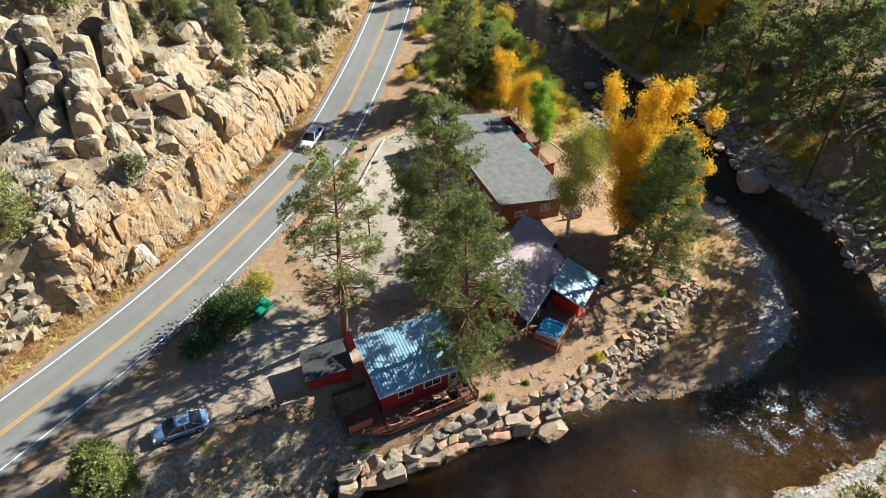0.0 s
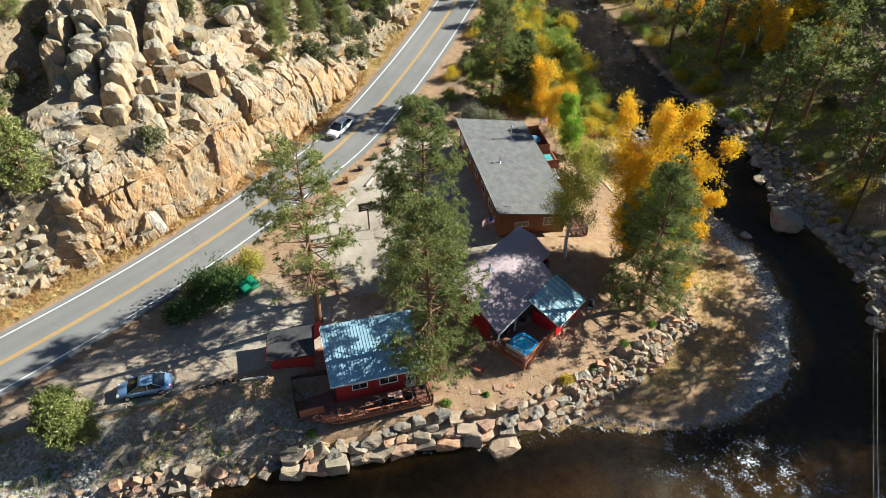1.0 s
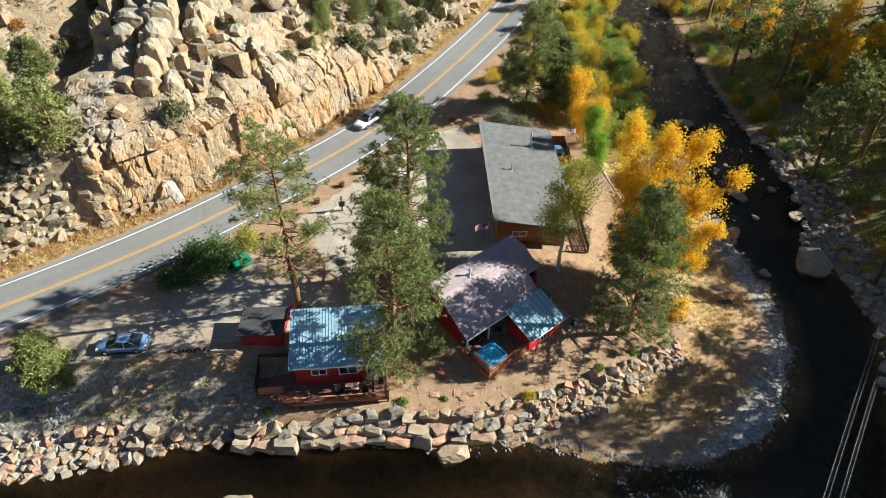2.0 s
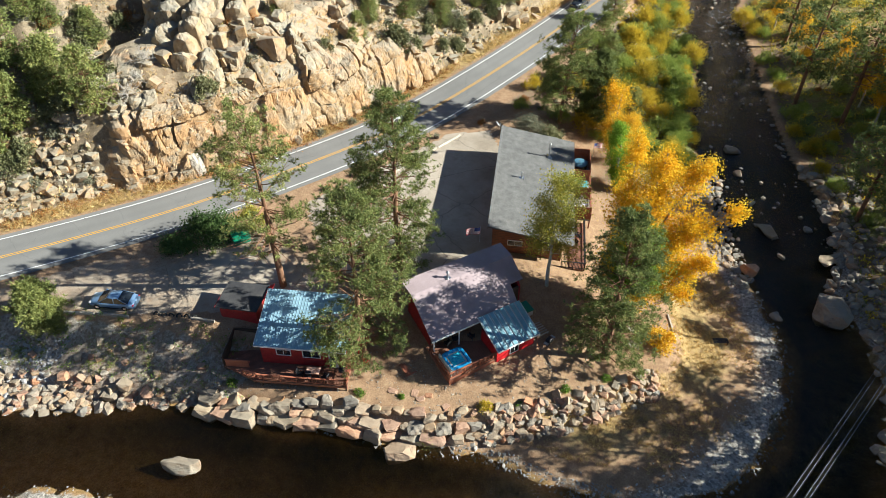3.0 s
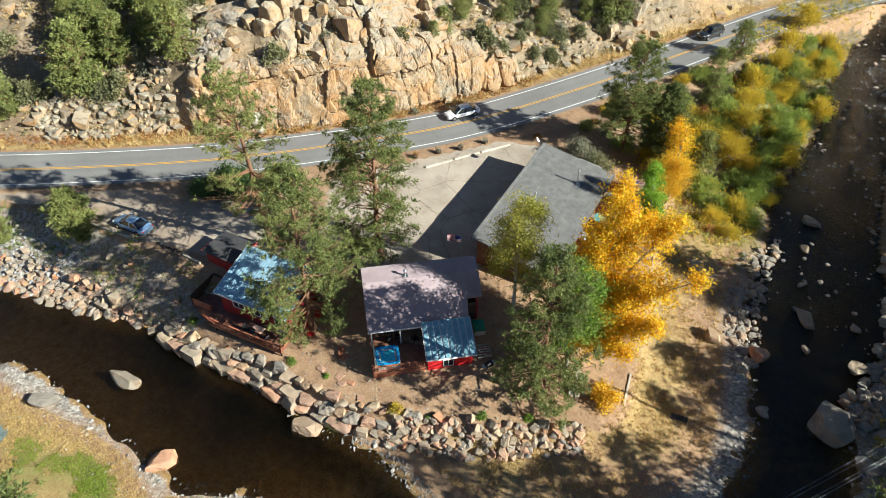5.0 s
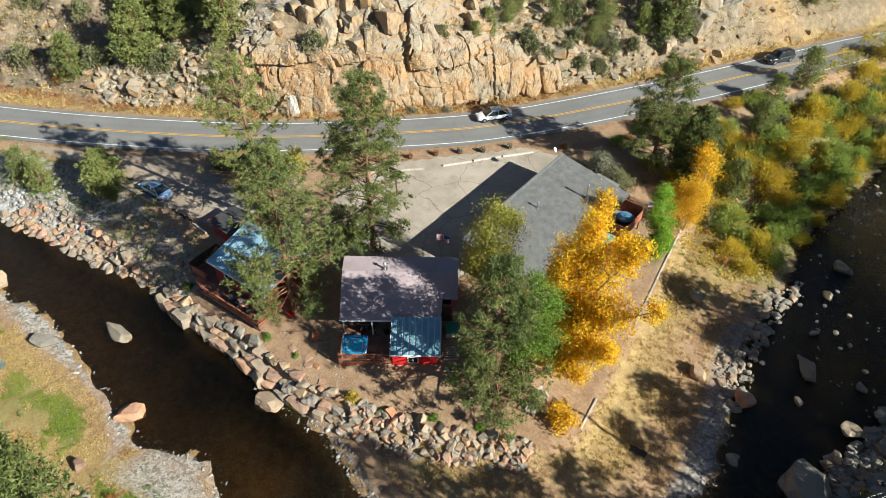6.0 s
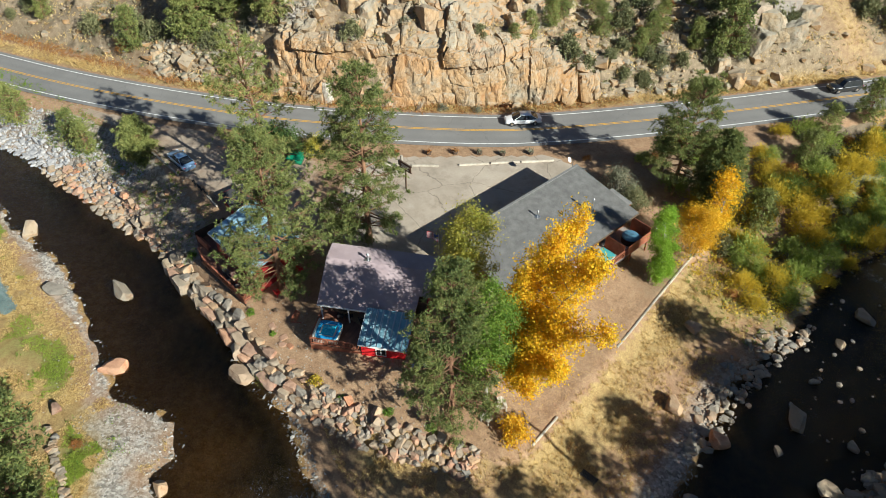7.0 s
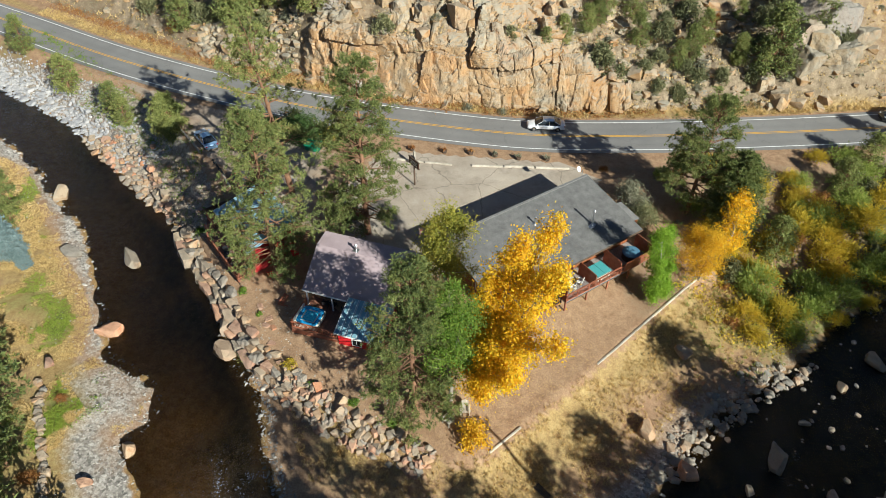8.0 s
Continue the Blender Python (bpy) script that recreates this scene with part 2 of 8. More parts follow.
M_WHITE = plain("white_paint", (0.78, 0.77, 0.74), 0.5)
M_BLACK = plain("black_iron", (0.025, 0.025, 0.028), 0.45, 0.3)
M_STEEL = plain("galvanised_steel", (0.55, 0.56, 0.57), 0.35, 0.9)
M_GLASS = plain("dark_window_glass", (0.02, 0.025, 0.03), 0.06, 0, 0.8)
M_TUB = plain("blue_acrylic_tub_shell", (0.03, 0.30, 0.60), 0.12, 0, 0.6, 0.6)
M_TEAL = plain("teal_vinyl_cover", (0.09, 0.36, 0.36), 0.45)
M_BLUETARP = plain("blue_round_cover", (0.10, 0.22, 0.32), 0.5)
M_GREEN = plain("green_painted_steel", (0.015, 0.22, 0.11), 0.45, 0.1)
M_CREAM = plain("cream_tank_plastic", (0.62, 0.60, 0.52), 0.4)
M_TYRE = plain("tyre_rubber", (0.02, 0.02, 0.02), 0.85)
M_RIM = plain("alloy_rim", (0.5, 0.5, 0.52), 0.25, 0.9)
M_CARSILVER = plain("silver_blue_car_paint", (0.21, 0.34, 0.53), 0.3, 0.35, 0.6, 0.7)
M_CARWHITE = plain("white_car_paint", (0.8, 0.8, 0.8), 0.3, 0.0, 0.5, 0.8)
M_CARBLACK = plain("black_car_paint", (0.025, 0.027, 0.03), 0.25, 0.2, 0.6, 0.9)
M_LAMPGLASS = plain("lamp_lens", (0.6, 0.62, 0.63), 0.1, 0, 0.8)
M_TAIL = plain("red_tail_lens", (0.4, 0.01, 0.01), 0.15, 0, 0.7)
M_FLAGRED = plain("flag_red_cloth", (0.45, 0.03, 0.05), 0.8)
M_FLAGBLUE = plain("flag_blue_cloth", (0.03, 0.05, 0.20), 0.8)
M_CONCRETE = surface("concrete", (0.36, 0.33, 0.29), (0.46, 0.42, 0.37), 0.6, 0.9, vary=0.08)
M_SIGN = surface("brown_sign_panel", (0.07, 0.035, 0.022), (0.11, 0.055, 0.03), 2.0, 0.6)
M_STUCCO = surface("cream_stucco", (0.5, 0.45, 0.36), (0.58, 0.53, 0.43), 1.0, 0.9, vary=0.03)


def asphalt():
    m, n, l, b = mat("asphalt")
    uv = n.new("ShaderNodeUVMap")
    sep = n.new("ShaderNodeSeparateXYZ")
    l.new(uv.outputs[0], sep.inputs[0])
    big, fine = noise_node(n, l, 0.12, 5), noise_node(n, l, 22, 3)
    col = ramp(n, l, big.outputs[0], [(0.3, (0.165, 0.16, 0.152)), (0.7, (0.225, 0.217, 0.205))]).outputs[0]
    col = mixc(n, l, 0.5, col, ramp(n, l, fine.outputs[0], [(0.3, (0.75,) * 3), (0.7, (1.2,) * 3)]).outputs[0], "MULTIPLY")
    # worn wheel tracks run along the lanes
    w = mathn(n, l, "SINE", mathn(n, l, "MULTIPLY", sep.outputs[0], 2 * math.pi / 1.8), 0)
    col = mixc(n, l, mathn(n, l, "MULTIPLY_ADD", w, 0.10, 0.10), col, (0.13, 0.126, 0.12))
    # sealed cracks across the lanes
    vor = n.new("ShaderNodeTexVoronoi")
    vor.feature = "DISTANCE_TO_EDGE"
    vor.inputs["Scale"].default_value = 0.16
    tc = n.new("ShaderNodeTexCoord")
    wob = noise_node(n, l, 0.8, 3)
    add = n.new("ShaderNodeVectorMath")
    l.new(tc.outputs["Object"], add.inputs[0])
    l.new(wob.outputs[1], add.inputs[1])
    l.new(add.outputs[0], vor.inputs["Vector"])
    crack = mathn(n, l, "LESS_THAN", vor.outputs[0], 0.006)
    l.new(mixc(n, l, mathn(n, l, "MULTIPLY", crack, 0.16), col, (0.05, 0.048, 0.045)), b.inputs["Base Color"])
    b.inputs["Roughness"].default_value, b.inputs["Specular IOR Level"].default_value = 0.9, 0.25
    bump(n, l, b, fine.outputs[0], 0.3, 0.01)
    return m


def line_paint(name, c):
    m, n, l, b = mat(name)
    t = noise_node(n, l, 5.0, 5, 0.75)
    l.new(ramp(n, l, t.outputs[0], [(0.3, tuple(x * 0.55 for x in c)), (0.5, c)]).outputs[0], b.inputs["Base Color"])
    b.inputs["Roughness"].default_value = 0.7
    return m


def water():
    m, n, l, b = mat("river_water")
    n.remove(b)
    tc = n.new("ShaderNodeTexCoord")
    mp = n.new("ShaderNodeMapping")
    l.new(tc.outputs["Object"], mp.inputs[0])
    ripple, swell = noise_node(n, l, 3.2, 5, 0.7), noise_node(n, l, 0.6, 3, 0.6)
    rough = attr(n, "rapid")
    h = mathn(n, l, "ADD", mathn(n, l, "MULTIPLY", ripple.outputs[0], mathn(n, l, "MULTIPLY_ADD", rough, 2.2, 0.6)), mathn(n, l, "MULTIPLY", swell.outputs[0], 0.8))
    bp = n.new("ShaderNodeBump")
    bp.inputs["Strength"].default_value, bp.inputs["Distance"].default_value = 0.7, 0.2
    l.new(h, bp.inputs["Height"])
    clear = n.new("ShaderNodeBsdfTransparent")
    clear.inputs[0].default_value = (0.74, 0.64, 0.44, 1)
    gloss = n.new("ShaderNodeBsdfGlossy")
    gloss.inputs["Roughness"].default_value = 0.035
    l.new(bp.outputs[0], gloss.inputs["Normal"])
    fr = n.new("ShaderNodeFresnel")
    fr.inputs[0].default_value = 1.33
    l.new(bp.outputs[0], fr.inputs["Normal"])
    mx = n.new("ShaderNodeMixShader")
    l.new(fr.outputs[0], mx.inputs[0])
    l.new(clear.outputs[0], mx.inputs[1])
    l.new(gloss.outputs[0], mx.inputs[2])
    # white specks: broken water where the river runs fast, and painted sun glints
    foam_glint = n.new("ShaderNodeBsdfDiffuse")
    foam_glint.inputs[0].default_value = (0.62, 0.66, 0.68, 1)
    fn = noise_node(n, l, 4.6, 5, 0.8)
    ff = mathn(n, l, "MULTIPLY", mathn(n, l, "GREATER_THAN", mathn(n, l, "ADD", mathn(n, l, "MULTIPLY_ADD", swell.outputs[0], 0.5, fn.outputs[0]), mathn(n, l, "MULTIPLY", rough, 0.09)), 0.93), rough)
    m2 = n.new("ShaderNodeMixShader")
    l.new(mathn(n, l, "MULTIPLY", ff, 0.8), m2.inputs[0])
    l.new(mx.outputs[0], m2.inputs[1])
    l.new(foam_glint.outputs[0], m2.inputs[2])
    l.new(m2.outputs[0], n["Material Output"].inputs[0])
    return m


def ground_material():
    m, n, l, b = mat("valley_ground")
    big, mid, fine = noise_node(n, l, 0.18, 5), noise_node(n, l, 1.1, 6, 0.7), noise_node(n, l, 7.0, 5, 0.75)
    peb = n.new("ShaderNodeTexVoronoi")
    tc = n.new("ShaderNodeTexCoord")
    peb.inputs["Scale"].default_value = 4.2
    l.new(tc.outputs["Object"], peb.inputs["Vector"])
    grain = ramp(n, l, fine.outputs[0], [(0.3, (0.32, 0.30, 0.27)), (0.5, (0.9, 0.89, 0.87)), (0.7, (1.4, 1.38, 1.34))]).outputs[0]

    def tone(a, c, src=mid, k=0.7):
        return mixc(n, l, k, ramp(n, l, src.outputs[0], [(0.3, a), (0.7, c)]).outputs[0], grain, "MULTIPLY")

    def patch(name, gain=2.4):
        # ragged border: the zone's weight is broken up by two noises
        v = mathn(n, l, "ADD", mathn(n, l, "MULTIPLY_ADD", attr(n, name), gain, -0.5 * gain + 0.5), mathn(n, l, "MULTIPLY_ADD", mid.outputs[0], 1.6, -0.8))
        v = mathn(n, l, "ADD", v, mathn(n, l, "MULTIPLY_ADD", fine.outputs[0], 0.8, -0.4))
        c = n.new("ShaderNodeClamp")
        l.new(v, c.inputs[0])
        return c.outputs[0]

    col = tone((0.25, 0.15, 0.088), (0.40, 0.27, 0.165), mid, 0.5)
    litter = mathn(n, l, "GREATER_THAN", fine.outputs[0], 0.6)
    col = mixc(n, l, mathn(n, l, "MULTIPLY", litter, mathn(n, l, "MULTIPLY", attr(n, "litter"), 0.75)), col, (0.50, 0.36, 0.08))
    lot = tone((0.30, 0.25, 0.195), (0.45, 0.385, 0.31), big, 0.12)
    stain = noise_node(n, l, 0.55, 6, 0.7)
    lot = mixc(n, l, ramp(n, l, stain.outputs[0], [(0.5, (0, 0, 0)), (0.7, (0.55,) * 3)]).outputs[0], lot, (0.22, 0.18, 0.135))
    lot = mixc(n, l, ramp(n, l, stain.outputs[0], [(0.3, (0.35,) * 3), (0.42, (0, 0, 0))]).outputs[0], lot, (0.47, 0.42, 0.355))
    split = n.new("ShaderNodeTexVoronoi")
    split.feature = "DISTANCE_TO_EDGE"
    split.inputs["Scale"].default_value = 0.15
    bend = n.new("ShaderNodeVectorMath")
    l.new(tc.outputs["Object"], bend.inputs[0])
    l.new(noise_node(n, l, 0.7, 4).outputs[1], bend.inputs[1])
    l.new(bend.outputs[0], split.inputs["Vector"])
    lot = mixc(n, l, mathn(n, l, "MULTIPLY", mathn(n, l, "LESS_THAN", split.outputs[0], 0.007), 0.45), lot, (0.13, 0.105, 0.08))
    col = mixc(n, l, patch("lot", 5.0), col, lot)
    col = mixc(n, l, patch("dark"), col, tone((0.13, 0.10, 0.07), (0.20, 0.16, 0.11)))
    col = mixc(n, l, patch("soil"), col, tone((0.15, 0.115, 0.075), (0.32, 0.25, 0.165)))
    col = mixc(n, l, patch("dry"), col, tone((0.24, 0.155, 0.065), (0.43, 0.32, 0.145)))
    col = mixc(n, l, patch("green"), col, tone((0.11, 0.13, 0.035), (0.22, 0.23, 0.07)))
    stone = ramp(n, l, peb.outputs["Color"], [(0.2, (0.18, 0.165, 0.145)), (0.5, (0.33, 0.30, 0.265)), (0.9, (0.50, 0.465, 0.415))]).outputs[0]
    col = mixc(n, l, patch("gravel"), col, mixc(n, l, 0.6, stone, grain, "MULTIPLY"))
    rock = tone((0.13, 0.10, 0.065), (0.34, 0.27, 0.185))
    col = mixc(n, l, patch("rock"), col, rock)
    # river bed: rusty cobbles in the shallows, the dimming of deep water painted dark
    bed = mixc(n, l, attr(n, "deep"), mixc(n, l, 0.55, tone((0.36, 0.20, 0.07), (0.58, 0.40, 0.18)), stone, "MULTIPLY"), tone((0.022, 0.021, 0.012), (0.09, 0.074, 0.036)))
    # upstream, shade and dark reflections of the trees are painted into the bed
    bed = mixc(n, l, mathn(n, l, "MULTIPLY", attr(n, "upstream_shade"), 0.95), bed, tone((0.006, 0.008, 0.008), (0.024, 0.024, 0.018)))
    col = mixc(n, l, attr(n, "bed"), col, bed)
    l.new(col, b.inputs["Base Color"])
    b.inputs["Roughness"].default_value, b.inputs["Specular IOR Level"].default_value = 0.95, 0.15
    bump(n, l, b, mathn(n, l, "ADD", mathn(n, l, "MULTIPLY", mid.outputs[0], 1.2), fine.outputs[0]), 0.7, 0.1)
    return m


M_ASPHALT, M_WATER, M_GROUND = asphalt(), water(), ground_material()
M_LINEW, M_LINEY = line_paint("white_line_paint", (0.75, 0.75, 0.73)), line_paint("yellow_line_paint", (0.62, 0.33, 0.035))

# ---- building blocks
def mesh_np(name, verts, faces, material, smooth=False):
    """A mesh from arrays: verts n x 3, faces m x k."""
    me = bpy.data.meshes.new(name)
    verts, faces = np.asarray(verts, np.float32), np.asarray(faces, np.int32)
    k = faces.shape[1]
    me.vertices.add(len(verts))
    me.vertices.foreach_set("co", verts.ravel())
    me.loops.add(faces.size)
    me.loops.foreach_set("vertex_index", faces.ravel())
    me.polygons.add(len(faces))
    me.polygons.foreach_set("loop_start", np.arange(0, faces.size, k, dtype=np.int32))
    me.polygons.foreach_set("use_smooth", np.full(len(faces), smooth))
    me.update(calc_edges=True)
    me.materials.append(material)
    return me


def thing(name, m, label, category, group="", kind=""):
    ob = new(name)
    ob.matrix_world = m
    return tagged(ob, label, category, group, kind)


def under(ob, parent, m=None):
    ob.parent = parent
    if m is not None:
        ob.matrix_basis = m
    return ob


def part(name, bm, material, parent, label=""):
    me = bpy.data.meshes.new(name)
    bm.to_mesh(me)
    bm.free()
    me.materials.append(material)
    return tagged(under(new(name, me), parent), label)


def box(bm, x0, x1, y0, y1, z0, z1, bevel=0.0):
    r = bmesh.ops.create_cube(bm, size=1.0, matrix=Matrix.Translation(((x0 + x1) / 2, (y0 + y1) / 2, (z0 + z1) / 2)) @ Matrix.Diagonal((x1 - x0, y1 - y0, z1 - z0, 1)))
    if bevel:
        es = {e for v in r["verts"] for e in v.link_edges}
        bmesh.ops.bevel(bm, geom=list(es), offset=bevel, segments=1, affect="EDGES")
    return bm


def boxes(*rows, bevel=0.0):
    bm = bmesh.new()
    for r in rows:
        box(bm, *r, bevel=bevel)
    return bm


def tube(bm, a, b, r0, r1=None, seg=8):
    a, b = Vector(a), Vector(b)
    d = b - a
    bmesh.ops.create_cone(bm, cap_ends=True, segments=seg, radius1=r0, radius2=r0 if r1 is None else r1, depth=d.length,
                          matrix=Matrix.Translation((a + b) / 2) @ d.to_track_quat("Z", "Y").to_matrix().to_4x4())
    return bm


def slab(bm, corners, thick):
    """A sheet with thickness under four or more corners."""
    top = [bm.verts.new(c) for c in corners]
    low = [bm.verts.new((c[0], c[1], c[2] - thick)) for c in corners]
    bm.faces.new(top)
    bm.faces.new(low[::-1])
    for i in range(len(corners)):
        j = (i + 1) % len(corners)
        bm.faces.new((top[j], top[i], low[i], low[j]))
    bmesh.ops.recalc_face_normals(bm, faces=bm.faces)
    return bm


# ---- the lie of the land
def smooth01(a, b, x):
    t = np.clip((x - a) / (b - a), 0, 1)
    return t * t * (3 - 2 * t)


def hash2(i, j, k):
    h = np.sin(i * 127.1 + j * 311.7 + k * 74.7) * 43758.5453
    return h - np.floor(h)


def vnoise(x, y, scale, k=0):
    x, y = x / scale, y / scale
    i, j = np.floor(x), np.floor(y)
    u, v = x - i, y - j
    u, v = u * u * (3 - 2 * u), v * v * (3 - 2 * v)
    a, b, c, d = hash2(i, j, k), hash2(i + 1, j, k), hash2(i, j + 1, k), hash2(i + 1, j + 1, k)
    return (a + (b - a) * u + (c - a) * v + (a - b - c + d) * u * v) * 2 - 1


def cells(x, y, scale, k=0):
    """Broken ground: the nearest stone's own level (-1 to 1), its tilt, and how near its joint is."""
    x, y = x / scale, y / scale
    i, j = np.floor(x), np.floor(y)
    f1, f2 = np.full(x.shape, 9.0), np.full(x.shape, 9.0)
    val = np.zeros(x.shape)
    for di in (-1, 0, 1):
        for dj in (-1, 0, 1):
            a, b = i + di, j + dj
            px, py = a + hash2(a, b, k), b + hash2(a, b, k + 5)
            d = np.hypot(x - px, y - py)
            lev = (hash2(a, b, k + 9) * 2 - 1) + (hash2(a, b, k + 11) - 0.5) * 1.6 * (x - px) + (hash2(a, b, k + 13) - 0.5) * 1.6 * (y - py)
            near = d < f1
            f2 = np.where(near, f1, np.minimum(f2, d))
            val = np.where(near, lev, val)
            f1 = np.where(near, d, f1)
    return val, f2 - f1


def along(px, py, line):
    """Distance to a line of points, the side (plus: on its left), and the length along it."""
    best, side, arc = np.full(px.shape, 1e9), np.zeros(px.shape), np.zeros(px.shape)
    run = 0.0
    last = len(line) - 2
    for i, ((ax, ay), (bx, by)) in enumerate(zip(line[:-1], line[1:])):
        dx, dy = bx - ax, by - ay
        n = math.hypot(dx, dy)
        u = ((px - ax) * dx + (py - ay) * dy) / (n * n)
        uc = np.clip(u, 0, 1)
        d = np.hypot(px - ax - uc * dx, py - ay - uc * dy)
        near = d < best
        best = np.where(near, d, best)
        side = np.where(near, np.sign(dx * (py - ay) - dy * (px - ax)), side)
        arc = np.where(near, run + uc * n, arc)
        run += n
    return best, side, arc


def inside(px, py, ring):
    r = np.zeros(px.shape, bool)
    for (ax, ay), (bx, by) in zip(ring, ring[1:] + ring[:1]):
        cross = (ay > py) != (by > py)
        r ^= cross & (px < (bx - ax) * (py - ay) / (by - ay if by != ay else 1e-9) + ax)
    return r


def curve(points, step=1.5):
    """A smooth line through the points (Catmull-Rom)."""
    p = [points[0], *points, points[-1]]
    out = []
    for a, b, c, d in zip(p[:-3], p[1:-2], p[2:-1], p[3:]):
        n = max(2, int(math.dist(b, c) / step))
        for i in range(n):
            t = i / n
            out.append(tuple(0.5 * (2 * b[k] + (c[k] - a[k]) * t + (2 * a[k] - 5 * b[k] + 4 * c[k] - d[k]) * t * t + (3 * b[k] - a[k] - 3 * c[k] + d[k]) * t ** 3) for k in (0, 1)))
    return out + [points[-1]]


ROAD = curve([(-130, -75), (-100, -39), (-68.7, -2.6), (-49.6, 19.3), (-36.2, 37.6), (-27.1, 52.7), (-18.7, 71.4), (-15.3, 82.4), (-12.6, 97.5), (-10.5, 113.5), (-8.6, 132), (-6.5, 150), (-1, 175), (10, 205)], 3)
NEAR_BANK = curve([(-150, -95), (-80, -27), (-52, 0), (-39, 12.7), (-20.4, 25), (-12, 30.8), (-4.4, 33.9), (4, 36.9), (12, 39), (17.2, 41.7), (24.5, 42.3), (32.5, 45.4), (36.8, 49.5), (39.4, 57), (39.4, 63), (37.8, 68.8), (33.2, 75.6), (27.3, 84.5), (22.8, 95.5), (18, 104), (16, 113), (12.5, 126), (7, 140), (2, 160), (-1, 185), (5, 230)], 2)
FAR_BANK = curve([(30, 230), (16, 190), (12, 160), (15, 148), (20.5, 134), (27, 117), (32, 106), (37.5, 97), (41, 88), (41.5, 80), (45, 75), (48.8, 68), (49, 59), (50.5, 52), (48, 43), (40, 35.5), (31, 31.8), (25, 30.3), (19.7, 29), (18, 31), (14.2, 30.9), (11.2, 28.4), (8, 25.2), (2.5, 24.2), (-3, 22.2), (-8.5, 20.8), (-14, 18.6), (-21, 14), (-30, 9), (-46, -6), (-75, -40), (-140, -110)], 2)
WALL = curve([(-150, -85), (-80, -18), (-54, 6), (-40, 16), (-29, 24.6), (-19, 29.1), (-8.5, 33.1), (-1.3, 36.2), (4.5, 38.6), (9, 40.3), (13.2, 42.6), (17.3, 45.8), (21.6, 49.2), (24.3, 52.6), (27.6, 56.8), (28.8, 60.7), (23.3, 70.2), (18.7, 77.6), (13.4, 86.1), (10.5, 91), (8.5, 100), (7, 113), (3, 127), (-1, 145), (-2, 185), (0, 230)], 2)
CLIFF = curve([(-150, -82), (-110, -36), (-73, 5.8), (-57.4, 22.4), (-44.5, 36.7), (-40.6, 44.5), (-36.6, 49.6), (-33.4, 54.2), (-29.5, 61), (-25.6, 69), (-22.4, 79.5), (-19, 96), (-16.2, 113), (-14.2, 130), (-12.5, 150), (-8, 178), (2, 210)], 2)
RIVER = NEAR_BANK + FAR_BANK


